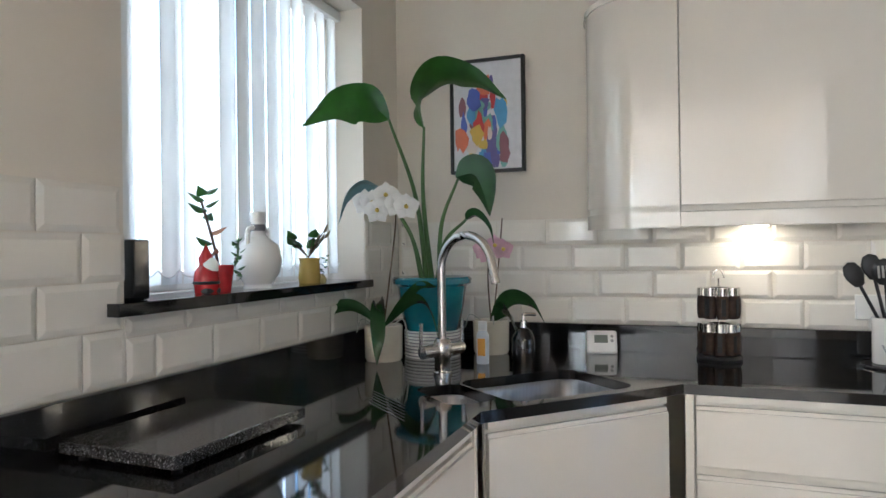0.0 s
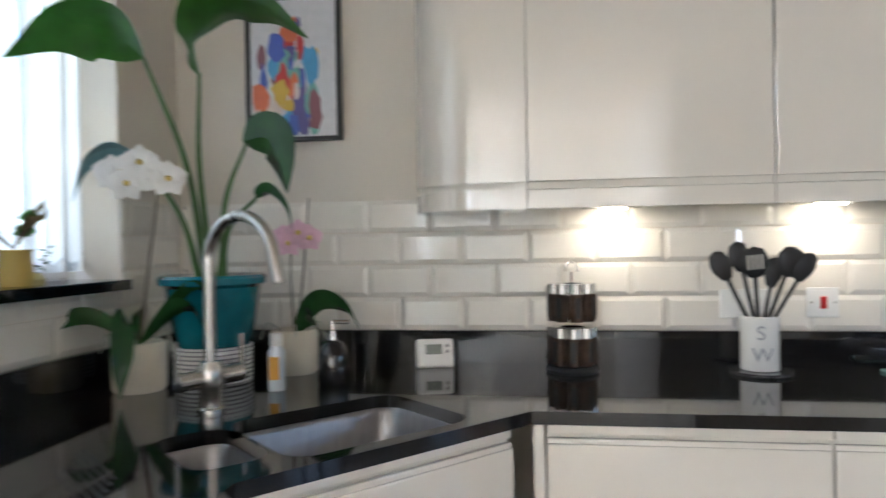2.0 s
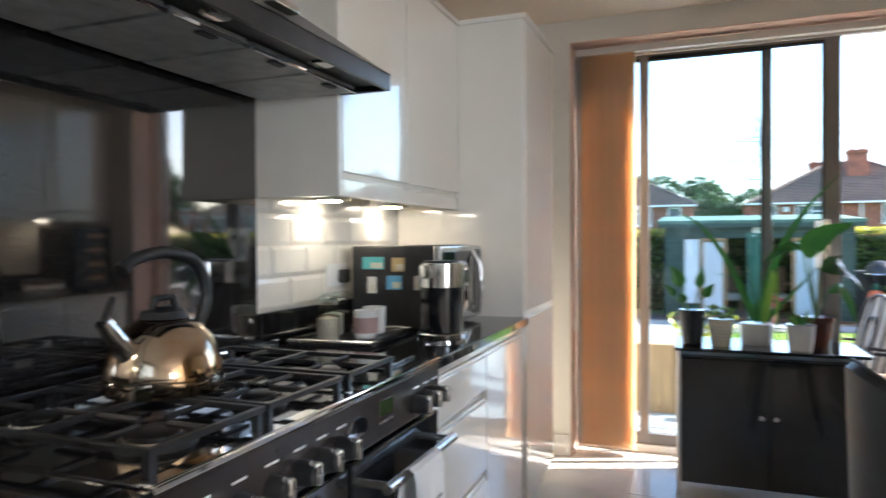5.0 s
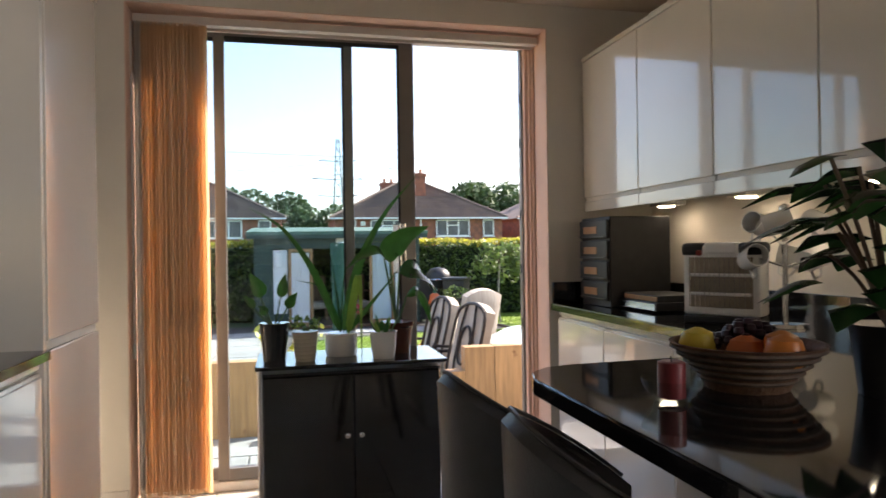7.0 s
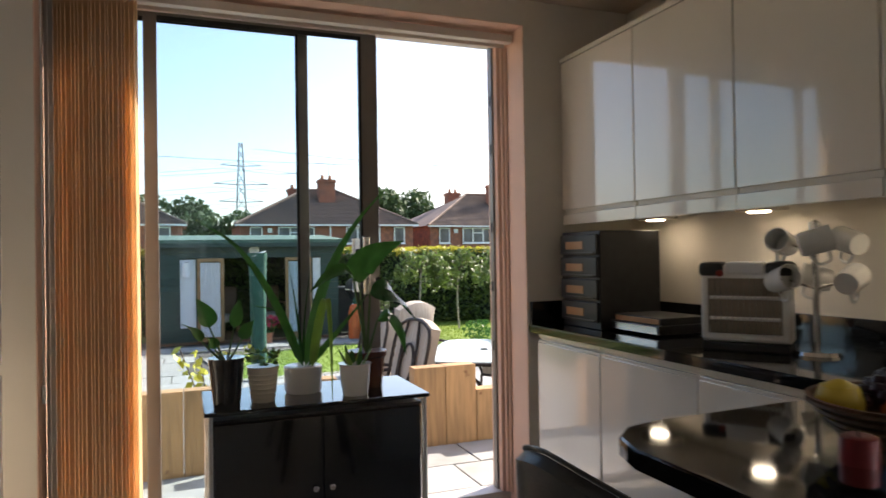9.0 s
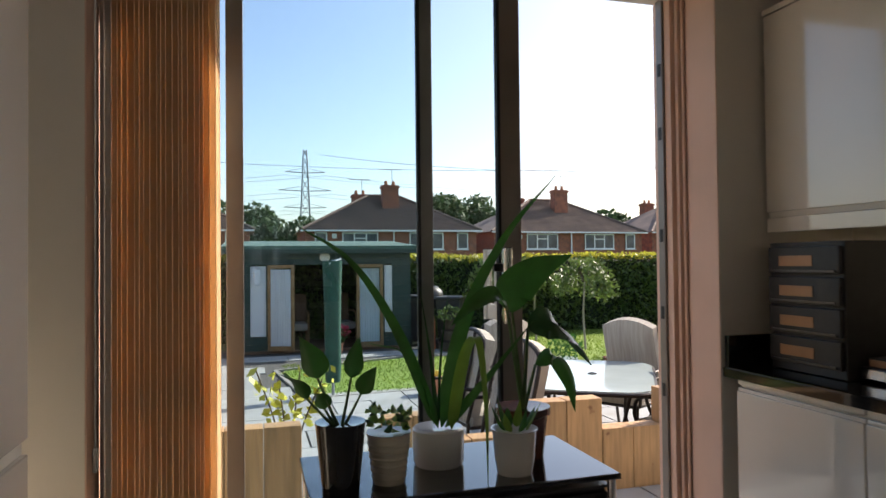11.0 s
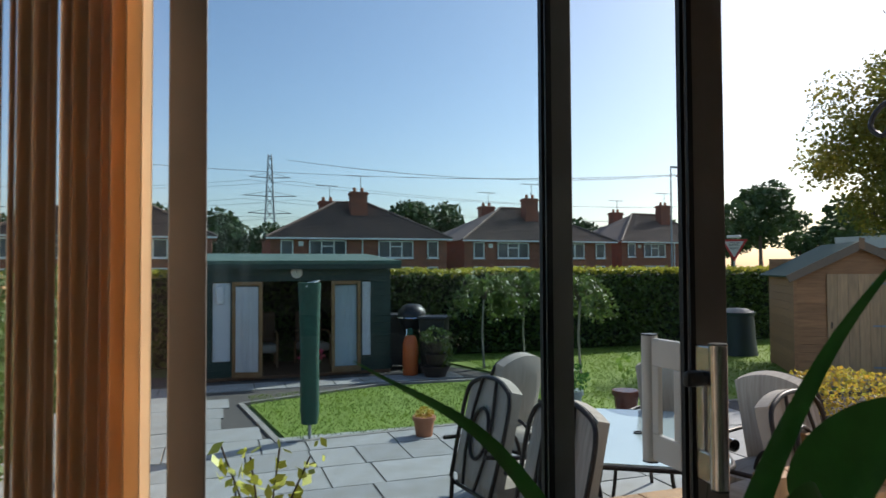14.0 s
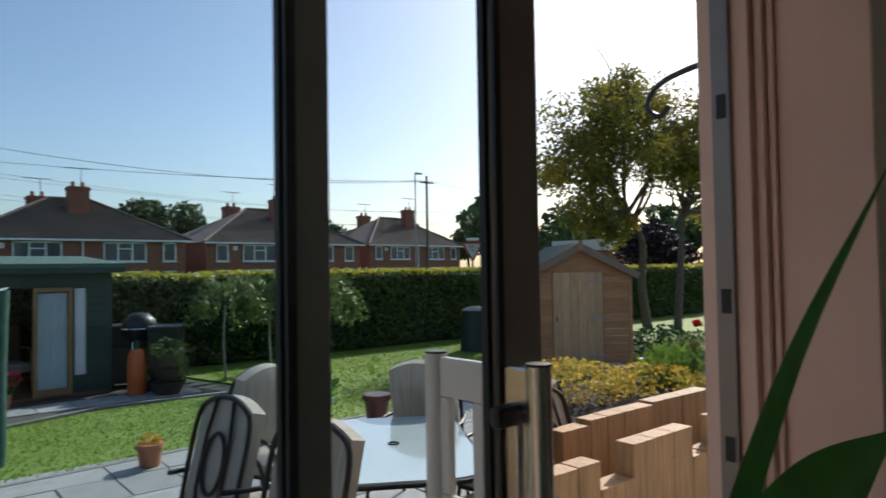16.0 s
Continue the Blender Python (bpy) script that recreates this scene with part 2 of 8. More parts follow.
def blade(bm, pts, width, side, fold=0.25, wave=0.0, point=0.6):
    """A leaf along points: a folded strip, widest near the middle, with a raised rib. side: the way across it."""
    pts = curve_pts(pts, 6)
    side, n, rows = Vector(side).normalized(), len(pts), []
    for i, p in enumerate(pts):
        t = i / (n - 1)
        w = width * 0.5 * max(0.03, math.sin(math.pi * min(1, t ** point * 0.97 + 0.02)))
        d = (pts[min(i + 1, n - 1)] - pts[max(i - 1, 0)]).normalized()
        s = (side - d * side.dot(d)).normalized()
        nn = s.cross(d)
        wob = wave * math.sin(t * 17)
        rows.append([bm.verts.new(p + s * (k * w) + nn * (abs(k) * w * fold + wob * abs(k) * w)) for k in (-1, -0.5, 0, 0.5, 1)])
    for a, b in zip(rows, rows[1:]):
        for k in range(4):
            bm.faces.new((a[k], a[k + 1], b[k + 1], b[k]))
    return bm


def prism(bm, outline, z0, z1, bevel=0.0):
    """A plate with the given outline in x and y."""
    f = bm.faces.new([bm.verts.new((x, y, z0)) for x, y in outline])
    if f.normal.z > 0 or sum((outline[i - 1][0] * p[1] - p[0] * outline[i - 1][1]) for i, p in enumerate(outline)) > 0:
        f.normal_flip()
    g = bmesh.ops.extrude_face_region(bm, geom=[f])["geom"]
    top = [v for v in g if isinstance(v, bmesh.types.BMVert)]
    bmesh.ops.translate(bm, vec=(0, 0, z1 - z0), verts=top)
    if bevel:
        es = [e for e in bm.edges if all(v in top for v in e.verts)]
        bmesh.ops.bevel(bm, geom=es, offset=bevel, segments=2, affect="EDGES")
        for f in bm.faces:
            f.normal_update()
            if abs(f.normal.z) > 0.9999:
                for e in f.edges:
                    e.smooth = False
    return bm


def smooth(me, angle=0.7):
    me.polygons.foreach_set("use_smooth", [True] * len(me.polygons))
    kept = np.zeros(len(me.edges), bool)
    me.edges.foreach_get("use_edge_sharp", kept)
    me.set_sharp_from_angle(angle=angle)
    turned = np.zeros(len(me.edges), bool)
    me.edges.foreach_get("use_edge_sharp", turned)
    me.edges.foreach_set("use_edge_sharp", kept | turned)


def mesh_of(name, bm, mat, angle=0.7):
    bmesh.ops.recalc_face_normals(bm, faces=bm.faces)
    me = bpy.data.meshes.new(name)
    bm.to_mesh(me)
    bm.free()
    me.materials.append(mat)
    smooth(me, angle)
    return me


def part(name, bm, mat, parent=None, label="", m=None):
    ob = new(name, mesh_of(name, bm, mat))
    ob.parent = parent
    if m is not None:
        ob.matrix_basis = m
    return tagged(ob, label) if label else ob


def thing(name, at, label, category, rz=0.0, group="", kind=""):
    ob = new(name)
    ob.empty_display_size = 0.05
    ob.matrix_basis = pose(*at, 0, 0, rz)
    return tagged(ob, label, category, group, kind)


def B(*boxes, bevel=0.0):
    bm = bmesh.new()
    for a, b in boxes:
        bx(bm, a, b, bevel)
    return bm


def T(pts, r, n=8, taper=1.0):
    return tube(bmesh.new(), pts, r, n, taper)


def Lz(profile, n=24, at=(0, 0, 0), sx=1.0, sy=1.0):
    return lathe(bmesh.new(), profile, n, at, sx, sy)


def text_part(words, size, m, mat, parent, name="lettering"):
    cu = bpy.data.curves.new(name, "FONT")
    cu.body, cu.size, cu.extrude, cu.align_x, cu.align_y = words, size, 0.0006, "CENTER", "CENTER"
    tmp = bpy.data.objects.new(name, cu)
    me = bpy.data.meshes.new_from_object(tmp)
    bpy.data.objects.remove(tmp)
    me.materials.clear()
    me.materials.append(mat)
    ob = new(name, me)
    ob.parent, ob.matrix_basis = parent, m
    return ob


def structure(name, bm, mat, label, category="wall"):
    return tagged(part(name, bm, mat), label, category, kind="structure")


# ---- the room's shell ----
XW, XE, YS, YN, ZC = -1.05, 4.38, -0.95, 2.30, 2.46
WIN = (0.785, 1.975, 1.19, 2.26)       # y0, y1, z0, z1
DOOR = (-0.345, 1.69, 0.0, 2.335)
XO = 4.70                              # outer face of the garden wall
floor = structure("floor", B(((XW - 1, YS - 3.2, -0.12), (XO, YN + 0.2, -0.006))), GROUT, "pale grout bed under the kitchen floor tiles", "floor")
wall_n = structure("wall_north", B(((XW - 0.25, YN + 0.004, 0), (XO, YN + 0.25, ZC))), CREAM, "cream painted kitchen wall above white tiles")
structure("wall_south", B(((1.2, YS - 0.25, 0), (XO, YS, ZC)), ((1.05, YS - 3.0, 0), (1.2, YS, ZC))), CREAM, "cream painted wall behind the fitted units")
BY0, BY1, BZ0, BZ1 = -3.70, -2.20, 1.05, 2.15      # window opening added out of view for the fill lamp
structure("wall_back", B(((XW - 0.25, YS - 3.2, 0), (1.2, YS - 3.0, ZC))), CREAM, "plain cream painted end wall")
bw = thing("window_2", (XW - 0.13, -2.95, BZ0), "plain white framed window added out of view for the fill lamp", "window", rz=90, kind="structure")
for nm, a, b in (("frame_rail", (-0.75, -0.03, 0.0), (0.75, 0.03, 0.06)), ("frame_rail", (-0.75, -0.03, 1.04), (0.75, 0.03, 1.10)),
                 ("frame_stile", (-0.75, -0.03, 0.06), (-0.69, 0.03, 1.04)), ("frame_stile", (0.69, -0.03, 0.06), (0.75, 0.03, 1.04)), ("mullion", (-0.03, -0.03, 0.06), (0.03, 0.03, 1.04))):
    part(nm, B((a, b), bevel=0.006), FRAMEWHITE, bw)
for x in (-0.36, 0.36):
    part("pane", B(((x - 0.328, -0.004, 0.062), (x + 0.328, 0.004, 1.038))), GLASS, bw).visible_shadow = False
y0, y1, z0, z1 = WIN
wall_w = structure("wall_west", B(((XW - 0.25, YS - 3.0, 0), (XW - 0.004, BY0, ZC)), ((XW - 0.25, BY0, 0), (XW - 0.004, BY1, BZ0)), ((XW - 0.25, BY0, BZ1), (XW - 0.004, BY1, ZC)), ((XW - 0.25, BY1, 0), (XW - 0.004, y0, ZC)), ((XW - 0.25, y1, 0), (XW - 0.004, YN + 0.004, ZC)),
                                  ((XW - 0.25, y0, 0), (XW - 0.004, y1, z0 - 0.03)), ((XW - 0.25, y0, z1), (XW - 0.004, y1, ZC))), CREAM,
                   "cream painted wall with a wide window")
y0, y1, z0, z1 = DOOR
structure("wall_east", B(((XE, YS - 0.25, -0.4), (XO, y0 - 0.004, ZC)), ((XE, y1 + 0.004, -0.4), (XO, YN + 0.004, ZC)), ((XE, y0 - 0.004, z1 + 0.004), (XO, y1 + 0.004, ZC))), CREAM,
          "cream painted wall with a wide garden door opening")
structure("door_reveal", B(((XE + 0.002, y0 - 0.004, 0), (4.58, y0, z1)), ((XE + 0.002, y1, 0), (4.58, y1 + 0.004, z1)), ((XE + 0.002, y0, z1), (4.58, y1, z1 + 0.004))), PEACH,
          "reveal of the garden door, warm bounced light painted in peach", "wall")
structure("ceiling", B(((XW - 0.25, YS - 3.2, ZC), (XO, YN + 0.25, ZC + 0.15))), WHITE_CEIL, "plain painted kitchen ceiling", "ceiling")
structure("baseboard", B(((XE - 0.018, 1.70, 0), (XE, 2.29, 0.12)), ((XE - 0.018, YS, 0), (XE, -0.36, 0.12)), bevel=0.004), FRAMEWHITE, "white painted baseboard at the foot of the wall", "baseboard")

# ---- window over the worktop ----
win = thing("window_1", (XW - 0.2, 1.38, 1.19), "white framed window behind vertical blinds", "window", kind="structure")
for nm, a, b in (("frame_rail", (-0.03, -0.6, 0.0), (0.03, 0.6, 0.06)), ("frame_rail", (-0.03, -0.6, 1.01), (0.03, 0.6, 1.07)),
                 ("frame_stile", (-0.03, -0.6, 0.06), (0.03, -0.54, 1.01)), ("frame_stile", (-0.03, 0.54, 0.06), (0.03, 0.6, 1.01)),
                 ("mullion", (-0.03, -0.03, 0.06), (0.03, 0.03, 1.01))):
    part(nm, B((a, b), bevel=0.006), FRAMEWHITE, win)
for y in (-0.285, 0.285):
    part("pane", B(((-0.004, y - 0.254, 0.062), (0.004, y + 0.254, 1.008))), GLASS, win).visible_shadow = False
sill = thing("window_sill_1", (XW, 1.38, 1.16), "black granite window sill with polished edge", "window sill", kind="structure")
part("slab", B(((-0.17, -0.594, 0), (0.0, 0.594, 0.03)), ((-0.002, -0.65, 0), (0.04, 0.585, 0.03)), bevel=0.002), GRANITE, sill)
blinds = thing("vertical_blind", (XW - 0.115, 1.38, 1.195), "white fabric vertical blind drawn across the window", "blind")
part("headrail", B(((-0.02, -0.59, 1.02), (0.02, 0.59, 1.06)), bevel=0.004), WHITE, blinds)
slat_me = None
for k in range(15):
    y = -0.555 + k * 0.0795
    if slat_me is None:
        bm = bmesh.new()
        rows = [[bm.verts.new((0.006 * math.cos(u * math.pi), u * 0.0445, z)) for u in (-1, -0.5, 0, 0.5, 1)] for z in (0.02, 0.35, 0.7, 1.02)]
        for a, b in zip(rows, rows[1:]):
            for j in range(4):
                bm.faces.new((a[j], a[j + 1], b[j + 1], b[j]))
        bmesh.ops.solidify(bm, geom=bm.faces[:], thickness=0.0008)
        slat_me = mesh_of("slat", bm, BLIND)
    ob = new("slat", slat_me)
    ob.parent, ob.matrix_basis = blinds, pose(0, y, 0, 0, 0, 9 + 2 * math.sin(k * 2.1))
bm = bmesh.new()
for k in range(14):
    p = [(0.02, -0.555 + (k + j / 6) * 0.0795, 0.06 - 0.022 * math.sin(math.pi * j / 6)) for j in range(7)]
    tube(bm, p, 0.0018, 5)
part("bead_chain", bm, WHITE, blinds, "white bead chain linking the slats")

# ---- garden door ----
pd = thing("door_1", (4.64, 0.0, 0.0), "wide sliding garden door with grey-brown aluminium stiles, partly open", "door", kind="structure")
for nm, a, b, mt in (("head_rail", (-0.055, -0.345, 2.305), (0.055, 1.69, 2.335), FRAMEWHITE), ("head_track", (-0.062, -0.345, 2.285), (-0.04, 1.69, 2.304), FRAMEWHITE),
                     ("threshold", (-0.055, -0.345, 0.0), (0.055, 1.69, 0.045), FRAMEWHITE), ("jamb", (-0.055, -0.345, 0.045), (0.055, -0.300, 2.304), PEACH),
                     ("jamb_stop", (-0.02, -0.300, 0.045), (0.02, -0.288, 2.304), ALU), ("jamb", (-0.055, 1.645, 0.045), (0.055, 1.69, 2.28), FRAMEWHITE),
                     ("jamb_groove", (-0.075, -0.338, 0.045), (-0.057, -0.318, 2.28), PEACH), ("jamb_groove", (-0.09, -0.342, 0.045), (-0.077, -0.332, 2.28), PEACH)):
    part(nm, B((a, b), bevel=0.003), mt, pd)
for z in (0.75, 1.05, 1.35, 1.75, 2.0):
    part("lock_keep", B(((-0.012, -0.287, z), (0.008, -0.2855, z + 0.05)), bevel=0.002), SEAL, pd, "dark lock keep in the jamb")


def panel(x, ya, yb, wide, tall0, tall1, name, seal_edge):
    p = part(name, B(((x - 0.013, ya, tall0), (x + 0.013, ya + wide[0], tall1)), ((x - 0.013, yb - wide[1], tall0), (x + 0.013, yb, tall1)),
                     ((x - 0.013, ya + wide[0], tall0), (x + 0.013, yb - wide[1], tall0 + 0.06)), ((x - 0.013, ya + wide[0], tall1 - 0.03), (x + 0.013, yb - wide[1], tall1)), bevel=0.003), ALU, pd)
    part("pane", B(((x - 0.004, ya + wide[0], tall0 + 0.06), (x + 0.004, yb - wide[1], tall1 - 0.03))), GLASS, p).visible_shadow = False
    part("rubber_seal", B(((x - 0.019, ya + wide[0], tall0 + 0.05), (x - 0.0135, ya + wide[0] + 0.012, tall1 - 0.03)), ((x + 0.006, ya + wide[0], tall0 + 0.06), (x + 0.018, ya + wide[0] + 0.008, tall1 - 0.03)),
                              ((x - 0.019, ya + wide[0], tall1 - 0.05), (x - 0.0135, yb - wide[1], tall1 - 0.03))), SEAL, p, "black rubber glazing seal")
    return p


fixed = panel(0.008, 0.640, 1.645, (0.046, 0.06), 0.045, 2.303, "fixed_panel", 0)
slide = panel(-0.024, 0.318, 1.335, (0.080, 0.054), 0.046, 2.303, "sliding_panel", 0)
# inner and outer pull handles on the leading stile
def d_handle(name, x0, x1, y, grip_x, mat, label):
    """A plate standing off the stile with a finger hole, and a round capped grip along its outer edge."""
    h = part(name, B(((x0, y - 0.006, 1.07), (x1, y + 0.006, 1.125)), ((x0, y - 0.006, 1.265), (x1, y + 0.006, 1.322)), ((x0, y - 0.006, 1.125), (x0 + 0.022, y + 0.006, 1.265)), ((x1 - 0.03, y - 0.006, 1.125), (x1, y + 0.006, 1.265)), bevel=0.003),
             mat, slide, label)
    part("grip", T([(grip_x, y, 1.066), (grip_x, y, 1.326)], 0.0165, 18), mat, h)
    for z in (1.0625, 1.3262):
        part("grip_cap", Lz([(0, 0), (0.0168, 0), (0.0165, 0.003), (0, 0.0038)], 18), BLACKMATT, h, "black plastic end cap", m=pose(grip_x, y, z))


d_handle("inner_handle", -0.098, -0.037, 0.398, -0.101, STEEL, "silver inner pull handle with a finger hole")
d_handle("outer_handle", -0.008, 0.092, 0.402, 0.097, FRAMEWHITE, "cream outer pull handle with a finger hole")
part("latch", B(((-0.07, 0.385, 1.245), (-0.05, 0.44, 1.275)), bevel=0.008), BLACKMATT, slide, "black thumb latch")
part("key_cylinder", Lz([(0, 0), (0.012, 0), (0.012, 0.02), (0, 0.02)], 14), CHROME, slide, m=pose(-0.05, 0.335, 1.13, 0, -90, 0))

vb = thing("vertical_blind", (4.50, 1.51, 0.02), "peach fabric vertical blind stacked at the door's side", "blind")
part("headrail", B(((-0.022, -1.85, 2.262), (0.022, 0.17, 2.30)), bevel=0.003), FRAMEWHITE, vb)
me = None
for k in range(22):
    y = -0.148 + k * 0.0149
    if me is None:
        me = mesh_of("slat", B(((-0.043, -0.0007, 0.02), (0.043, 0.0007, 2.26))), ORANGE)
        me2 = mesh_of("slat", B(((-0.043, -0.0007, 0.02), (0.043, 0.0007, 2.26))), BLIND)
    ob = new("slat", me2 if k > 19 else me)
    ob.parent, ob.matrix_basis = vb, pose(0.004 * math.sin(k * 3.3), y, 0, 0, 0, 22 + 4 * math.sin(k * 1.7))
part("cord", T([(-0.05, 0.172, 2.25), (-0.052, 0.172, 0.75)], 0.003, 6), WHITE, vb, "white bead cord")
part("cord_weight", B(((-0.06, 0.165, 0.68), (-0.044, 0.178, 0.75)), bevel=0.004), WHITE, vb)
part("hem_chain", T([(0.0, -0.16, 0.03), (0.0, 0.17, 0.03)], 0.004, 6), WHITE, vb)


# ---- worktops ----
def hole_plate(outline, holes, z0, z1):
    bm = bmesh.new()
    for loop in [outline] + holes:
        vs = [bm.verts.new((x, y, z1)) for x, y in loop]
        for i, v in enumerate(vs):
            bm.edges.new((vs[i - 1], v))
    bmesh.ops.triangle_fill(bm, use_beauty=True, use_dissolve=False, edges=bm.edges[:], normal=(0, 0, 1))
    g = bmesh.ops.extrude_face_region(bm, geom=bm.faces[:])["geom"]
    bmesh.ops.translate(bm, vec=(0, 0, z0 - z1), verts=[v for v in g if isinstance(v, bmesh.types.BMVert)])
    return bm


def rounded(cx, cy, hx, hy, r, turn=0.0, n=5):
    out, c, s = [], math.cos(turn), math.sin(turn)
    for sx, sy, a0 in ((1, 1, 0), (-1, 1, 90), (-1, -1, 180), (1, -1, 270)):
        for k in range(n + 1):
            a = radians(a0 + 90 * k / n)
            x, y = sx * (hx - r) + r * math.cos(a), sy * (hy - r) + r * math.sin(a)
            out.append((cx + x * c - y * s, cy + x * s + y * c))
    return out


DIAG = math.atan2(0.5, 0.47)
bowl1 = (-0.255, 1.575, 0.215, 0.165)
bowl2 = (-0.465, 1.365, 0.075, 0.125)
outline = [(XW, YS - 2.0), (-0.315, YS - 2.0), (-0.335, 1.19), (0.13, 1.69), (1.27, 1.69), (1.27, YN), (XW, YN)]
wt = thing("worktop", (0, 0, 0), "polished black granite worktop with a cut-out corner sink", "worktop", kind="")
part("slab", hole_plate(outline, [rounded(*bowl1, 0.06, DIAG), rounded(*bowl2, 0.045, DIAG)], 0.87, 0.90), GRANITE, wt)
part("upstand", B(((XW, YN - 0.022, 0.90), (1.257, YN - 0.002, 1.003)), bevel=0.002), GRANITE, wt)
part("upstand", B(((XW + 0.002, YS - 2.0, 0.90), (XW + 0.022, YN - 0.022, 1.003)), bevel=0.002), GRANITE, wt)
for k in range(6):
    q = Vector((math.cos(DIAG), math.sin(DIAG), 0))
    p = Vector((-0.62 + 0.012 * k, 1.26 - 0.028 * k, 0.9005))
    part("drainer_groove", B(((-0.11, -0.002, -0.0004), (0.11, 0.002, 0.0004))), BLACKMATT, wt, m=Matrix.Translation(p) @ pose(0, 0, 0, 0, 0, math.degrees(DIAG) + 92))
wt2 = thing("worktop", (0, 0, 0), "polished black granite worktop beside the range cooker", "worktop")
part("slab", B(((2.316, 1.69, 0.87), (3.354, YN, 0.90)), bevel=0.003), GRANITE, wt2)
part("upstand", B(((2.316, YN - 0.022, 0.90), (3.354, YN - 0.002, 1.003)), bevel=0.002), GRANITE, wt2)
wt3 = thing("worktop", (0, 0, 0), "polished black granite worktop with a rounded peninsula", "worktop")
pen = [(XE, YS), (XE, -0.353), (2.80, -0.353), (2.72, -0.33), (2.67, -0.26), (2.65, 0.30), (2.63, 0.38), (2.58, 0.435), (2.50, 0.46), (1.72, 0.46), (1.60, 0.42), (1.53, 0.32), (1.50, 0.2), (1.50, YS)]
part("slab", prism(bmesh.new(), pen, 0.865, 0.90, 0.004), GRANITE, wt3)
part("upstand", B(((XE - 0.022, YS, 0.90), (XE - 0.002, -0.36, 1.01)), bevel=0.002), GRANITE, wt3)
part("upstand", B(((1.5, YS + 0.002, 0.90), (XE - 0.022, YS + 0.02, 1.003)), bevel=0.002), GRANITE, wt3)


# ---- sink and tap ----
def bowl_mesh(b, depth, r):
    bm, rings = bmesh.new(), []
    for inset, z in ((-0.012, 0.869), (0.0, 0.869), (0.006, 0.86), (0.012, 0.90 - depth + 0.03), (0.035, 0.90 - depth), (0.1, 0.90 - depth - 0.004)):
        pts = rounded(b[0], b[1], max(0.02, b[2] - inset), max(0.02, b[3] - inset), min(r, max(0.019, b[2] - inset), max(0.019, b[3] - inset)), DIAG)
        rings.append([bm.verts.new((x, y, z)) for x, y in pts])
    for p, q in zip(rings, rings[1:]):
        for k in range(len(p)):
            bm.faces.new((p[k - 1], p[k], q[k], q[k - 1]))
    bm.faces.new(rings[-1])
    return bm


sink = thing("sink", (0, 0, 0), "brushed steel undermounted double bowl sink", "sink")
SATIN = material("satin_sink_steel", (0.36, 0.37, 0.39), 0.33, 1.0, vary=0.05, scale=10, bump=0.06, fine=400, stretch=(14, 1, 1))
part("main_bowl", bowl_mesh(bowl1, 0.19, 0.06), SATIN, sink)
part("half_bowl", bowl_mesh(bowl2, 0.14, 0.045), SATIN, sink)
part("plughole", Lz([(0, 0), (0.035, 0.0), (0.04, 0.004), (0.04, 0)], 20), CHROME, sink, m=pose(bowl1[0], bowl1[1], 0.707))
tap = thing("mixer_tap", (-0.60, 1.63, 0.90), "brushed steel kitchen mixer tap with swan neck", "tap", rz=-28)
part("base", Lz([(0, 0), (0.030, 0), (0.030, 0.008), (0.026, 0.012), (0.026, 0.05), (0.032, 0.06), (0.032, 0.095), (0.022, 0.115), (0.0, 0.115)], 24), STEEL, tap)
neck = [(0, 0, 0.10), (0, 0, 0.34)] + [(0.115 - 0.115 * math.cos(a), 0, 0.34 + 0.105 * math.sin(a)) for a in [radians(12 * k) for k in range(1, 14)]] + [(0.243, 0, 0.30)]
part("spout", T(neck, 0.0135, 14), STEEL, tap)
part("crossbar", T([(0, -0.085, 0.078), (0, 0.085, 0.078)], 0.021, 16), STEEL, tap)
for y in (-0.088, 0.088):
    part("lever", T([(0, y, 0.078), (0, y, 0.17)], 0.006, 8), STEEL, tap)


# ---- base units ----
def base_unit(x0, x1, fy, back, label, drawers, m=None, name="base_cabinet", top=0.868):
    """Fronts face -y at fy; drawers: number of fronts stacked."""
    u = thing(name, (0, 0, 0), label, "cabinet", group="fitted base units")
    if m is not None:
        u.matrix_basis = m
    part("body", B(((x0, fy + 0.022, 0.10), (x1, back, top))), CARCASS, u)
    if top < 0.8:
        part("front_board", B(((x0, fy + 0.022, top + 0.001), (x1, fy + 0.032, 0.868))), CARCASS, u)
    part("top_rail", B(((x0 + 0.002, fy + 0.006, 0.842), (x1 - 0.002, fy + 0.021, 0.866)), bevel=0.002), GLOSS, u)
    zs = {1: [(0.11, 0.832)], 2: [(0.655, 0.832), (0.11, 0.628)], 3: [(0.70, 0.832), (0.42, 0.675), (0.11, 0.395)]}[drawers]
    for a, b in zs:
        nm = "door" if drawers == 1 else "drawer_front"
        d = part(nm, B(((x0 + 0.0015, fy, a), (x1 - 0.0015, fy + 0.02, b - 0.012)), ((x0 + 0.0015, fy + 0.006, b - 0.014), (x1 - 0.0015, fy + 0.02, b)), bevel=0.003), GLOSS, u)
    part("plinth", B(((x0, fy + 0.06, 0), (x1, fy + 0.078, 0.098))), GLOSS, u)
    return u


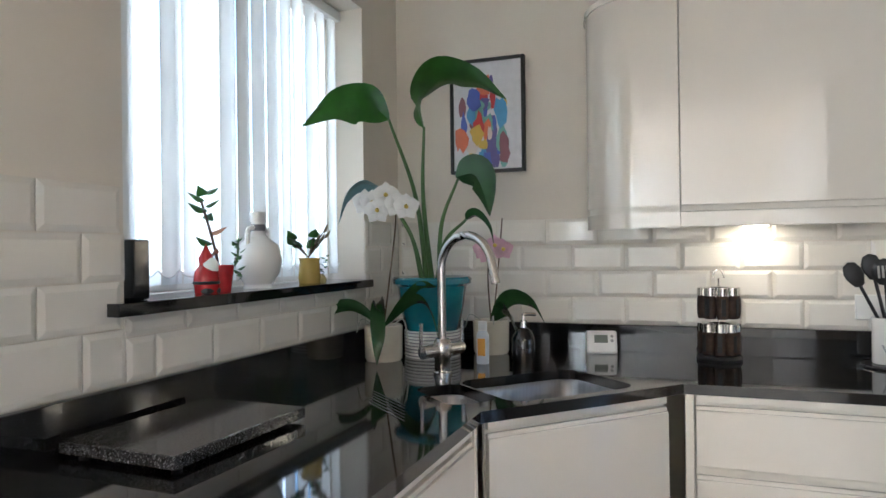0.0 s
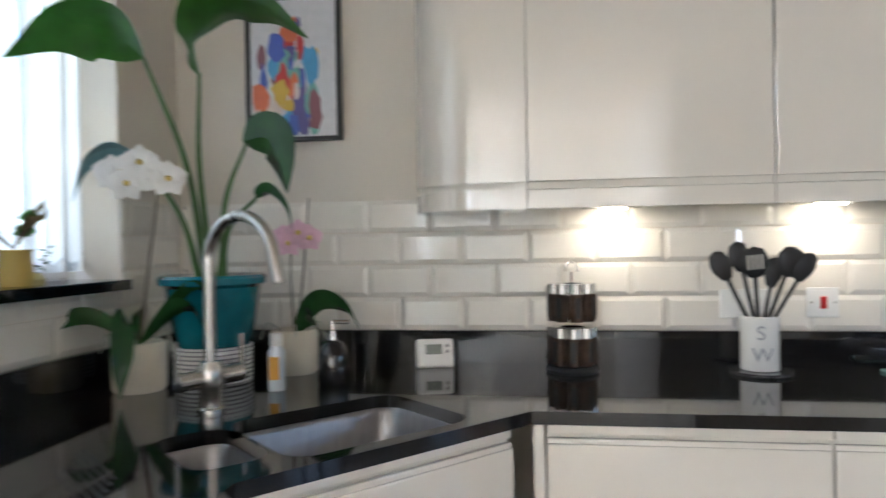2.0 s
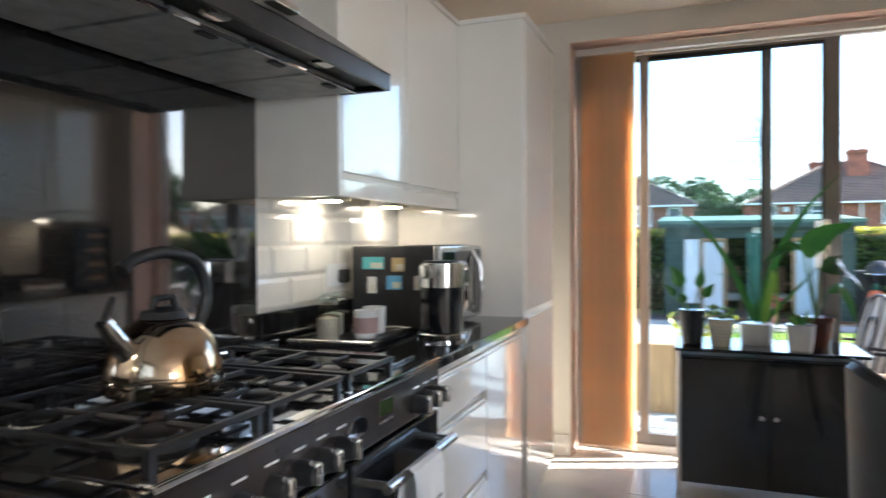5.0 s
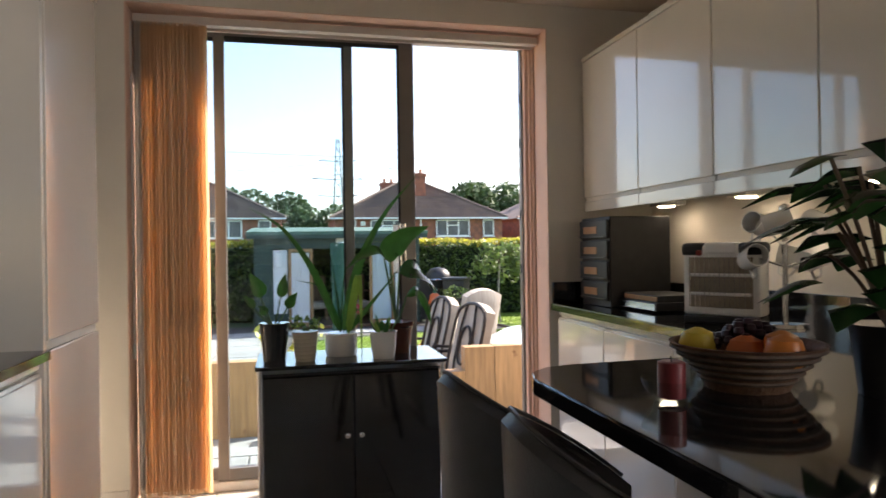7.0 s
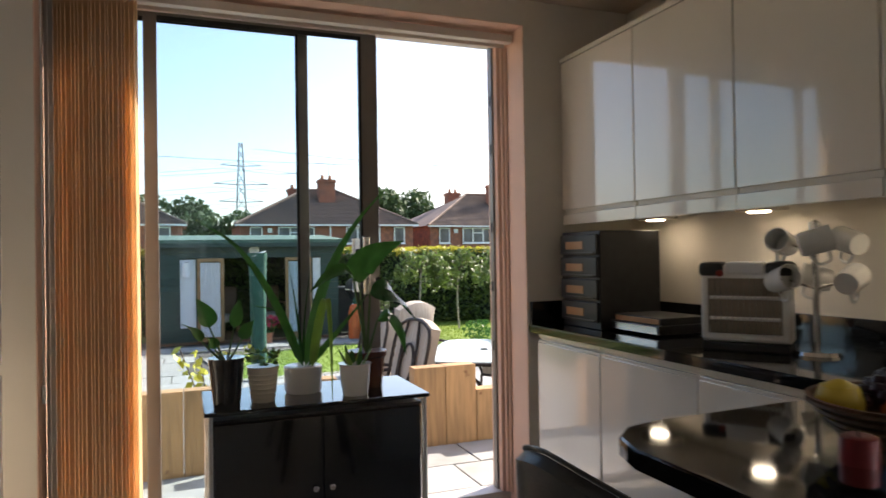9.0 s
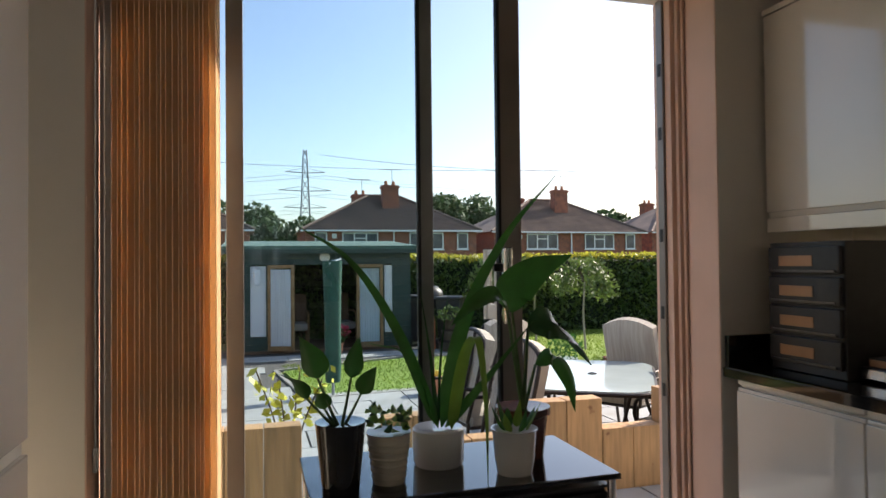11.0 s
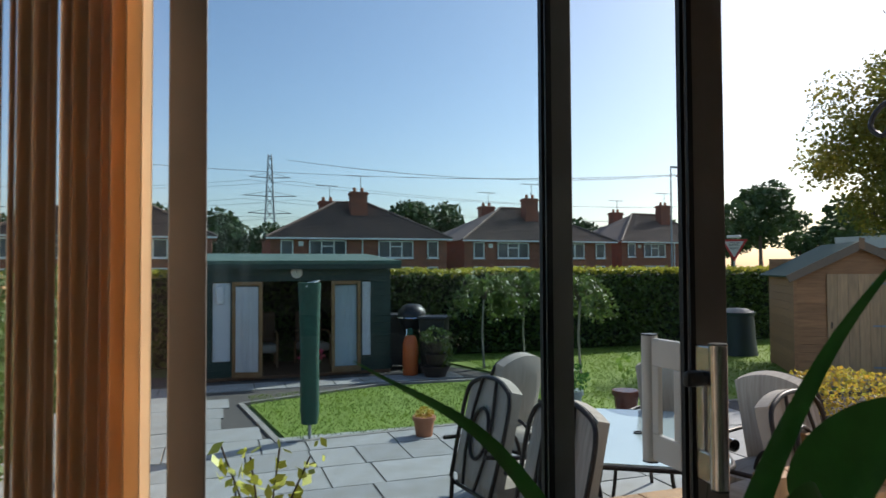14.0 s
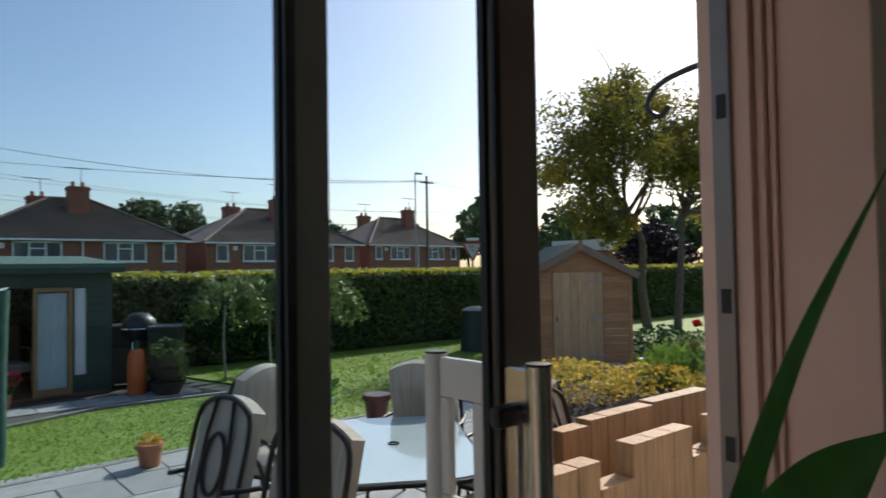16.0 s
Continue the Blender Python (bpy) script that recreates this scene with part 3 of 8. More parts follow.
base_unit(0.16, 0.768, 1.715, 2.27, "cream gloss base unit with wide drawers under granite", 2)
base_unit(0.771, 1.245, 1.715, 2.27, "cream gloss base unit beside the range cooker", 2)
fill = thing("end_panel", (0, 0, 0), "cream gloss filler panel beside the range cooker", "panel")
part("board", B(((1.247, 1.712, 0.0), (1.268, 2.27, 0.868)), bevel=0.002), GLOSS, fill)
base_unit(2.32, 2.84, 1.715, 2.27, "cream gloss drawer unit beside the range cooker", 3)
base_unit(2.843, 3.352, 1.715, 2.27, "cream gloss base unit with a tall door", 1)
dm = Matrix.Translation((-0.335, 1.19, 0)) @ Matrix.Rotation(DIAG, 4, "Z")
base_unit(0.035, 0.645, 0.024, 0.30, "cream gloss corner sink unit set at an angle", 1, dm, top=0.64)
for x0, x1 in ((-1.17, -0.62), (-0.617, -0.02), (-1.75, -1.173), (-2.4, -1.753)):
    base_unit(x0, x1, 0.0, 0.62, "cream gloss base unit under the window", 2, Matrix.Translation((-0.345, 1.19, 0)) @ Matrix.Rotation(radians(90), 4, "Z"))
post = thing("corner_post", (0, 0, 0), "cream gloss corner posts of the angled sink unit", "panel")
part("post", B(((0.132, 1.713, 0.0), (0.157, 1.74, 0.868)), bevel=0.002), GLOSS, post)
part("post", B(((-0.365, 1.172, 0.0), (-0.345, 1.192, 0.868)), bevel=0.002), GLOSS, post)
south = Matrix.Rotation(radians(180), 4, "Z")
for x0, x1 in ((-4.34, -3.832), (-3.829, -3.282), (-3.279, -2.70)):
    base_unit(x0, x1, 0.375, 0.90, "cream gloss base unit in shade below granite", 1, south)
pb = thing("peninsula_base", (0, 0, 0), "cream gloss panelled base under the peninsula", "cabinet")
part("body", B(((1.75, YS, 0.0), (2.50, 0.10, 0.864)), bevel=0.003), CARCASS, pb)
part("end_panel", B(((1.76, 0.101, 0.10), (2.49, 0.118, 0.86)), bevel=0.003), GLOSS, pb)
part("side_panel", B(((2.501, YS + 0.6, 0.10), (2.518, 0.09, 0.86)), bevel=0.003), GLOSS, pb)


# ---- wall units ----
def wall_unit(x0, x1, fy, back, label, z0=1.368, top=2.165, m=None, end=None, doors=1):
    u = thing("wall_cabinet", (0, 0, 0), label, "cabinet", group="fitted wall units")
    if m is not None:
        u.matrix_basis = m
    part("body", B(((x0, fy + 0.022, z0 + 0.05), (x1, back, top))), CARCASS, u)
    part("pelmet", B(((x0, fy + 0.002, z0), (x1, fy + 0.02, z0 + 0.052)), bevel=0.002), GLOSS, u)
    part("rail", B(((x0 + 0.003, fy + 0.012, z0 + 0.0535), (x1 - 0.003, fy + 0.0215, z0 + 0.074)), bevel=0.001), CARCASS, u, "recessed finger rail")
    w = (x1 - x0) / doors
    for k in range(doors):
        part("door", B(((x0 + k * w + 0.0015, fy, z0 + 0.073), (x0 + (k + 1) * w - 0.0015, fy + 0.02, top - 0.002)), bevel=0.003), GLOSS, u)
    part("underside", B(((x0, fy + 0.021, z0 + 0.040), (x1, back, z0 + 0.049))), CARCASS, u)
    part("cornice", B(((x0, fy - 0.004, top + 0.0005), (x1, fy + 0.03, top + 0.022)), bevel=0.002), GLOSS, u)
    if end:
        a, b = end
        part("side_panel", B(((a, fy, z0), (b, back, top)), bevel=0.002), GLOSS, u)
    return u


wall_unit(0.122, 0.754, 2.005, 2.296, "cream gloss wall cabinet with handleless door")
wall_unit(0.756, 1.262, 2.005, 2.296, "cream gloss wall cabinet beside the cooker hood", end=(1.2625, 1.282))
cu = thing("wall_cabinet", (0, 0, 0), "cream gloss curved end wall cabinet", "cabinet", group="fitted wall units")


def curved(off, z0, z1, bm=None):
    bm = bm or bmesh.new()
    pts = [(-0.03 - (0.195 + off) * math.sin(radians(a)), 2.285 - (0.28 + off) * math.cos(radians(a))) for a in range(0, 91, 6)]
    out = [(0.1205, 2.005 - off)] + pts + [(-0.225 - off, 2.296), (0.1205, 2.296)]
    return prism(bm, out, z0, z1)


part("body", curved(-0.012, 1.415, 2.16), CARCASS, cu)
part("door", curved(0.0, 1.441, 2.165), GLOSS, cu, "curved cream gloss door")
part("pelmet", curved(0.0, 1.368, 1.42), GLOSS, cu)
part("cornice", curved(0.006, 2.1655, 2.187), GLOSS, cu)
wall_unit(2.326, 2.80, 1.998, 2.296, "cream gloss wall cabinet at the far side of the hood", z0=1.36, end=(2.304, 2.3255))
wall_unit(2.802, 3.353, 1.998, 2.296, "cream gloss wall cabinet beside the larder", z0=1.36)
for x0, x1 in ((-4.372, -3.812), (-3.809, -3.274), (-3.271, -2.768), (-2.765, -2.25)):
    wall_unit(x0, x1, 0.545, 0.947, "cream gloss wall cabinet in warm shade", z0=1.375, top=2.165, m=south)
cc = thing("wall_cabinet", (0, 0, 0), "cream gloss curved end wall cabinet in shade", "cabinet", group="fitted wall units")
for nm, a, b, off in (("door", 1.448, 2.165, 0.0), ("pelmet", 1.375, 1.427, 0.0), ("cornice", 2.1655, 2.187, 0.006)):
    bm = prism(bmesh.new(), [(2.2485, -0.545)] + [(2.1 - 0.25 * math.sin(radians(a)), -0.795 + 0.25 * math.cos(radians(a))) for a in range(0, 91, 6)] + [(1.85, -0.947), (2.2485, -0.947)], a, b)
    part(nm, bm, GLOSS, cc)
tall = thing("tall_cabinet", (0, 0, 0), "tall cream gloss larder cabinet beside the garden door", "cabinet")
TX0, TX1, TY = 3.356, 3.94, 1.704
part("body", B(((TX0 + 0.021, TY + 0.022, 0.10), (TX1 - 0.002, 2.296, 2.16))), CARCASS, tall)
part("side_panel", B(((TX0, TY + 0.006, 0.0), (TX0 + 0.02, 2.296, 2.165)), bevel=0.002), GLOSS, tall)
part("upper_door", B(((TX0 + 0.022, TY, 0.925), (TX1, TY + 0.02, 2.16)), bevel=0.003), GLOSS, tall)
part("finger_rail", B(((TX0 + 0.026, TY + 0.011, 0.895), (TX1 - 0.004, TY + 0.021, 0.924))), CARCASS, tall)
part("lower_door", B(((TX0 + 0.022, TY, 0.11), (TX1, TY + 0.02, 0.893)), bevel=0.003), GLOSS, tall)
part("plinth", B(((TX0 + 0.021, TY + 0.054, 0), (TX1, TY + 0.072, 0.098))), GLOSS, tall)
part("cornice", B(((TX0 - 0.004, TY - 0.006, 2.166), (TX1 + 0.016, 2.296, 2.187)), bevel=0.002), GLOSS, tall)


# ---- lamps under the wall units ----
def under_lamp(x, y, z, ry, watts=0.040):
    u = thing("under_cabinet_light", (x, y, z), "lit triangular steel light under a wall cabinet", "light", rz=ry, group="under-cabinet lights")
    bm = bmesh.new()
    f = prism(bm, [(-0.09, 0.05), (-0.06, -0.05), (0.06, -0.05), (0.09, 0.05)], 0.0, 0.032)
    part("housing", f, STEEL, u)
    part("lamp", Lz([(0, -0.002), (0.038, -0.002), (0.04, 0.002), (0, 0.002)], 24), LAMPGLOW, u, "warm glowing lamp disc", m=pose(0, 0.0, -0.003))
    disc_lamp("under_lamp", (x, y, z - 0.012), 0.035, watts, (1.0, 0.84, 0.62))


for x, y, z in ((0.37, 2.215, 1.375), (0.97, 2.215, 1.375), (2.62, 2.215, 1.367), (3.12, 2.215, 1.367)):
    under_lamp(x, y, z, 0)
for x in (4.0, 3.42, 2.8):
    under_lamp(x, -0.80, 1.382, 180, 0.055)


# ---- range cooker, hood, splash panel ----
sp = thing("splash_panel", (0, 0, 0), "glossy black granite splash panel behind the cooker", "splashback")
part("slab", B(((1.258, YN - 0.016, 0.90), (2.303, YN + 0.002, 1.67)), bevel=0.002), SPLASH, sp)
part("edge_trim", B(((1.252, YN - 0.018, 1.003), (1.2575, YN - 0.002, 1.40))), CHROME, sp)
part("screw_cap", Lz([(0, 0), (0.009, 0), (0.007, 0.004), (0, 0.005)], 12), CHROME, sp, m=pose(2.27, YN - 0.017, 0.985, 90, 0, 0))
rc = thing("range_cooker", (1.273, 1.69, 0), "black range cooker with gas hob and chrome handles", "cooker")
part("body", B(((0.0, 0.03, 0.10), (1.04, 0.60, 0.895)), bevel=0.004), BLACKGLASS, rc)
cpn = part("control_panel", B(((0.0, 0.0, 0.775), (1.04, 0.03, 0.892)), bevel=0.006), flat("dark_brown_steel", (0.035, 0.028, 0.025), 0.25), rc)
part("front_trim", B(((0.0, -0.004, 0.893), (1.04, 0.03, 0.908)), bevel=0.005), CHROME, rc)
part("plinth", B(((0.02, 0.05, 0.0), (1.02, 0.07, 0.10))), BLACKMATT, rc)
for x0, x1 in ((0.008, 0.522), (0.54, 1.032)):
    d = part("oven_door", B(((x0, 0.0, 0.14), (x1, 0.03, 0.765)), bevel=0.006), BLACKGLASS, rc)
    part("window", B(((x0 + 0.05, -0.003, 0.24), (x1 - 0.05, 0.001, 0.62)), bevel=0.002), flat("smoked_oven_glass", (0.02, 0.025, 0.028), 0.05), d)
    part("handle", T([(x0 + 0.05, -0.055, 0.70), (x1 - 0.03, -0.055, 0.70)], 0.0125, 14), STEEL, d, "brushed steel door handle")
    for x in (x0 + 0.07, x1 - 0.05):
        part("handle_bracket", T([(x, 0.0, 0.70), (x, -0.055, 0.70)], 0.009, 10), STEEL, d)
for k, x in enumerate((0.09, 0.175, 0.26, 0.345, 0.42, 0.495, 0.875, 0.94, 1.0)):
    kb = part("knob", Lz([(0, 0), (0.024, 0), (0.022, 0.022), (0.018, 0.034), (0, 0.034)], 20), BLACKMATT, cpn, m=pose(x, -0.001, 0.812, 90, 0, 0))
    part("knob_grip", B(((-0.008, -0.02, 0.02), (0.008, 0.024, 0.046)), bevel=0.007), CHROME, kb, "polished chrome knob grip")
    part("dial_mark", B(((x - 0.018, -0.002, 0.853), (x + 0.018, -0.0008, 0.857))), WHITE, cpn)
part("badge", Lz([(0, 0), (0.042, 0), (0.042, 0.004), (0, 0.005)], 24, sy=0.5), CHROME, cpn, "oval chrome badge", m=pose(0.56, -0.001, 0.835, 90, 0, 0))
part("clock_display", B(((0.67, -0.003, 0.83), (0.735, 0.0, 0.865)), bevel=0.002), flat("green_display", (0.05, 0.08, 0.03), 0.1), cpn)
for k in range(4):
    part("clock_button", Lz([(0, 0), (0.005, 0), (0.004, 0.004), (0, 0.004)], 10), CHROME, cpn, m=pose(0.676 + 0.018 * k, -0.001, 0.815, 90, 0, 0))
part("hob_plate", B(((0.0, 0.012, 0.896), (1.04, 0.53, 0.905)), bevel=0.003), BLACKGLASS, rc)
part("vent_grille", B(((0.02, 0.535, 0.896), (1.02, 0.60, 0.915)), *[((0.02, 0.537 + 0.012 * k, 0.915), (1.02, 0.541 + 0.012 * k, 0.925)) for k in range(5)]), CASTIRON, rc)
part("rear_trim", B(((0.0, 0.528, 0.905), (1.04, 0.534, 0.93))), CHROME, rc)
part("divider_trim", B(((0.555, 0.012, 0.905), (0.565, 0.53, 0.911)), bevel=0.002), CHROME, rc)
part("ceramic_plate", B(((0.81, 0.06, 0.905), (1.01, 0.50, 0.912)), bevel=0.004), BLACKGLASS, rc)
for cx, cy, r in ((0.15, 0.14, 0.045), (0.15, 0.40, 0.035), (0.42, 0.14, 0.035), (0.42, 0.40, 0.05), (0.69, 0.15, 0.035), (0.69, 0.40, 0.045)):
    b = part("burner", Lz([(0, 0.905), (r + 0.02, 0.905), (r + 0.015, 0.915), (r, 0.918), (r, 0.926), (r * 0.8, 0.931), (0, 0.931)], 22, (cx, cy, 0)), CASTIRON, rc)
    part("burner_ring", Lz([(r + 0.004, 0.917), (r + 0.014, 0.917), (r + 0.012, 0.921), (r + 0.004, 0.921)], 22, (cx, cy, 0)), STEEL, b)
for x0 in (0.02, 0.29, 0.575):
    bm, w = bmesh.new(), (0.26 if x0 < 0.5 else 0.225)
    for y in (0.03, 0.27, 0.51):
        bx(bm, (x0, y - 0.006, 0.935), (x0 + w, y + 0.006, 0.946), 0.002)
    for x in (x0 + 0.006, x0 + w - 0.006):
        bx(bm, (x - 0.006, 0.03, 0.935), (x + 0.006, 0.51, 0.946), 0.002)
    for y in (0.145, 0.39):
        for dx, dy in ((1, 0), (-1, 0), (0, 1), (0, -1)):
            a = Vector((x0 + w / 2 + dx * 0.03, y + dy * 0.03, 0.94))
            e = Vector((x0 + w / 2 + dx * (w / 2), y + dy * 0.118, 0.94))
            tube(bm, [a, (a + e) / 2, e], 0.0055, 6)
    for x in (x0 + 0.01, x0 + w - 0.01):
        for y in (0.035, 0.505):
            bx(bm, (x - 0.007, y - 0.007, 0.905), (x + 0.007, y + 0.007, 0.936))
    part("pan_support", bm, CASTIRON, rc, "cast iron pan support")
tw = thing("tea_towel", (2.03, 1.62, 0.70), "white tea towel with printed words over the oven handle", "towel")
bm = bmesh.new()
rows = []
prof = [(0.03, -0.30), (0.028, -0.05), (0.022, 0.0), (0.012, 0.014), (0.0, 0.016), (-0.012, 0.008), (-0.018, -0.02), (-0.02, -0.2), (-0.022, -0.42)]
for yy, zz in prof:
    rows.append([bm.verts.new((-0.085 + 0.17 * j / 14, yy + 0.004 * math.sin(j * 1.3 + zz * 6) * (1 if zz < -0.03 else 0.2), zz + 0.003)) for j in range(15)])
for a, b in zip(rows, rows[1:]):
    for j in range(14):
        bm.faces.new((a[j], a[j + 1], b[j + 1], b[j]))
tc = part("cloth", bm, material("white_cotton", (0.78, 0.77, 0.76), 0.9, vary=0.03, scale=10, bump=0.2, fine=400), tw)
text_part("joy", 0.085, pose(0.012, -0.0275, -0.135, 90, 0, 0), INK, tc)
part("printed_line", B(((-0.02, -0.0275, -0.082), (0.05, -0.0265, -0.075)), ((-0.01, -0.0285, -0.198), (0.05, -0.0275, -0.190))), INK, tc)
hd2 = thing("cooker_hood", (0, 0, 0), "black steel chimney cooker hood over the range", "cooker hood")
HX0, HX1, HY = 1.307, 2.325, 1.839
part("rim", B(((HX0, HY, 1.654), (HX1, HY + 0.012, 1.70)), ((HX0, HY + 0.012, 1.654), (HX0 + 0.012, YN, 1.70)), ((HX1 - 0.012, HY + 0.012, 1.654), (HX1, YN, 1.70)), bevel=0.002), DARKSTEEL, hd2)
bm = bmesh.new()
a = [bm.verts.new(p) for p in ((HX0, HY, 1.701), (HX1, HY, 1.701), (HX1, YN, 1.701), (HX0, YN, 1.701))]
b = [bm.verts.new(p) for p in ((1.655, 2.05, 1.872), (1.855, 2.05, 1.872), (1.855, YN, 1.872), (1.655, YN, 1.872))]
for k in range(4):
    bm.faces.new((a[k - 1], a[k], b[k], b[k - 1]))
part("canopy", bm, DARKSTEEL, hd2)
part("chimney", B(((1.663, 2.06, 1.862), (1.847, YN, ZC - 0.002)), bevel=0.003), BLACKGLASS, hd2)
part("underside", B(((HX0 + 0.012, HY + 0.012, 1.672), (HX1 - 0.012, YN, 1.68))), BLACKMATT, hd2)
for k in range(4):
    x = HX0 + 0.03 + 0.243 * k
    fl = part("filter", B(((x, HY + 0.10, 1.652), (x + 0.23, YN - 0.05, 1.671)), bevel=0.003), FILTER, hd2)
    part("filter_edge", B(((x - 0.002, HY + 0.092, 1.650), (x + 0.232, HY + 0.0995, 1.656))), CHROME, fl, "bright steel filter edge")
    part("filter_latch", B(((x + 0.09, HY + 0.105, 1.646), (x + 0.14, HY + 0.125, 1.651))), BLACKMATT, fl)
for x in (HX0 + 0.35, HX1 - 0.28):
    part("lamp_glass", Lz([(0, 0), (0.028, 0), (0.034, 0.006), (0, 0.006)], 18), CHROME, hd2, m=pose(x, HY + 0.055, 1.665))
part("badge", B(((1.77, HY - 0.002, 1.725), (1.86, HY + 0.03, 1.742)), bevel=0.004), CHROME, hd2)
kt = thing("stove_kettle", (1.594, 1.975, 0.946), "polished steel stove kettle with black arched handle", "kettle", rz=180)
part("body", Lz([(0, 0), (0.104, 0), (0.111, 0.012), (0.107, 0.05), (0.09, 0.098), (0.065, 0.126), (0.045, 0.136), (0, 0.138)], 30), material("stained_chrome", (0.72, 0.66, 0.58), 0.09, 1.0, vary=0.2, scale=9, second=(0.45, 0.28, 0.14)), kt)
part("lid", Lz([(0, 0.136), (0.046, 0.137), (0.04, 0.15), (0.012, 0.158), (0, 0.158)], 24), BLACKMATT, kt)
part("lid_knob", T([(-0.03, 0, 0.152), (-0.022, 0, 0.175), (0.022, 0, 0.175), (0.03, 0, 0.152)], 0.007, 8), BLACKMATT, kt)
part("spout", T([(0.08, 0, 0.075), (0.115, 0, 0.115), (0.14, 0, 0.145)], 0.022, 12, 0.6), CHROME, kt)
part("whistle", T([(0.138, 0, 0.145), (0.125, 0, 0.172), (0.118, 0, 0.185)], 0.007, 8), BLACKMATT, kt)
part("handle", T(curve_pts([(-0.082, 0, 0.09), (-0.118, 0, 0.17), (-0.09, 0, 0.238), (-0.01, 0, 0.262), (0.07, 0, 0.25), (0.098, 0, 0.232)], 6), 0.0125, 10), BLACKMATT, kt, "glossy black arched handle")


# ---- things on the worktop beside the cooker ----
mw = thing("microwave", (2.785, 1.88, 0.901), "black microwave with steel front and fridge magnets", "microwave")
part("body", B(((0.0, 0.012, 0.012), (0.47, 0.34, 0.308)), bevel=0.006), BLACKMATT, mw)
dr = part("door", B(((0.0, -0.012, 0.016), (0.47, 0.011, 0.306)), bevel=0.005), STEEL, mw)
part("window", B(((0.035, -0.016, 0.05), (0.33, -0.012, 0.285)), bevel=0.003), BLACKGLASS, dr)
part("handle", T(curve_pts([(0.355, -0.012, 0.04), (0.36, -0.045, 0.10), (0.36, -0.045, 0.22), (0.355, -0.012, 0.285)], 6), 0.008), STEEL, dr)
part("controls", B(((0.375, -0.016, 0.03), (0.46, -0.012, 0.29))), BLACKGLASS, dr)
for k in range(7):
    part("vent_slot", B(((-0.0012, 0.16, 0.09 + 0.012 * k), (0.0006, 0.21, 0.095 + 0.012 * k))), SEAL, mw)
for y, z, w, h, c in ((0.25, 0.245, 0.085, 0.045, (0.10, 0.42, 0.45)), (0.15, 0.24, 0.05, 0.05, (0.45, 0.33, 0.15)), (0.255, 0.165, 0.035, 0.06, (0.60, 0.58, 0.55)), (0.165, 0.175, 0.06, 0.05, (0.12, 0.35, 0.62)), (0.075, 0.175, 0.022, 0.05, (0.55, 0.5, 0.5))):
    mg = thing("fridge_magnet", (2.784, 1.88 + y, 0.901 + z), "small picture magnet stuck on the microwave", "magnet", group="fridge magnets")
    part("plate", B(((-0.004, -w / 2, -h / 2), (0.0, w / 2, h / 2)), bevel=0.001), flat("magnet_picture", c, 0.35), mg)
    part("picture_band", B(((-0.0052, -w * 0.45, -h * 0.4), (-0.0041, w * 0.1, h * 0.05))), flat("magnet_band", (0.55, 0.52, 0.42), 0.4), mg)
jg = thing("electric_kettle", (2.70, 1.83, 0.901), "black electric jug kettle with steel collar", "kettle", rz=-20)
part("base", Lz([(0, 0), (0.082, 0), (0.084, 0.015), (0.075, 0.022), (0, 0.022)], 26), CHROME, jg)
part("jug", Lz([(0, 0.022), (0.076, 0.022), (0.074, 0.17), (0.0, 0.17)], 26), BLACKGLASS, jg)
part("collar", Lz([(0.0745, 0.171), (0.072, 0.25), (0.066, 0.252), (0.066, 0.172)], 26), CHROME, jg)
part("lid", Lz([(0, 0.245), (0.065, 0.245), (0.06, 0.258), (0, 0.26)], 22), BLACKMATT, jg)
part("handle", T(curve_pts([(0.07, 0, 0.245), (0.125, 0, 0.235), (0.13, 0, 0.12), (0.105, 0, 0.07), (0.072, 0, 0.06)], 6), 0.010), CHROME, jg)
part("spout", B(((-0.095, -0.018, 0.20), (-0.065, 0.018, 0.248)), bevel=0.008), CHROME, jg)
ty = thing("tray", (2.57, 2.10, 0.901), "dark silver tray holding jars and mugs", "tray", rz=4)
part("plate", B(((-0.19, -0.15, 0.0), (0.19, 0.13, 0.006))), DARKSTEEL, ty)
part("rim", T([(-0.19, -0.15, 0.014), (0.19, -0.15, 0.014), (0.19, 0.13, 0.014), (-0.19, 0.13, 0.014), (-0.19, -0.15, 0.014)], 0.008, 8), STEEL, ty)
for x, y, c in ((2.46, 2.13, (0.55, 0.48, 0.38)), (2.52, 2.16, (0.12, 0.05, 0.025)), (2.58, 2.18, (0.70, 0.66, 0.58)), (2.65, 2.19, (0.05, 0.04, 0.035))):
    j = thing("storage_jar", (x, y, 0.908), "clear glass clip jar with dry contents", "jar", group="storage jars")
    part("glass", Lz([(0, 0), (0.036, 0), (0.038, 0.02), (0.038, 0.09), (0.028, 0.105), (0.028, 0.125), (0, 0.125)], 20), JARGLASS, j)
    part("contents", Lz([(0, 0.003), (0.033, 0.004), (0.034, 0.072), (0, 0.08)], 18), flat("jar_contents", c, 0.9), j)
    part("lid", Lz([(0, 0.126), (0.034, 0.126), (0.036, 0.134), (0.02, 0.145), (0, 0.147)], 20), JARGLASS, j)
    part("clip", T([(0.031 * math.cos(a), 0.031 * math.sin(a), 0.118) for a in [0.45 * k for k in range(15)]], 0.0016, 5), CHROME, j)


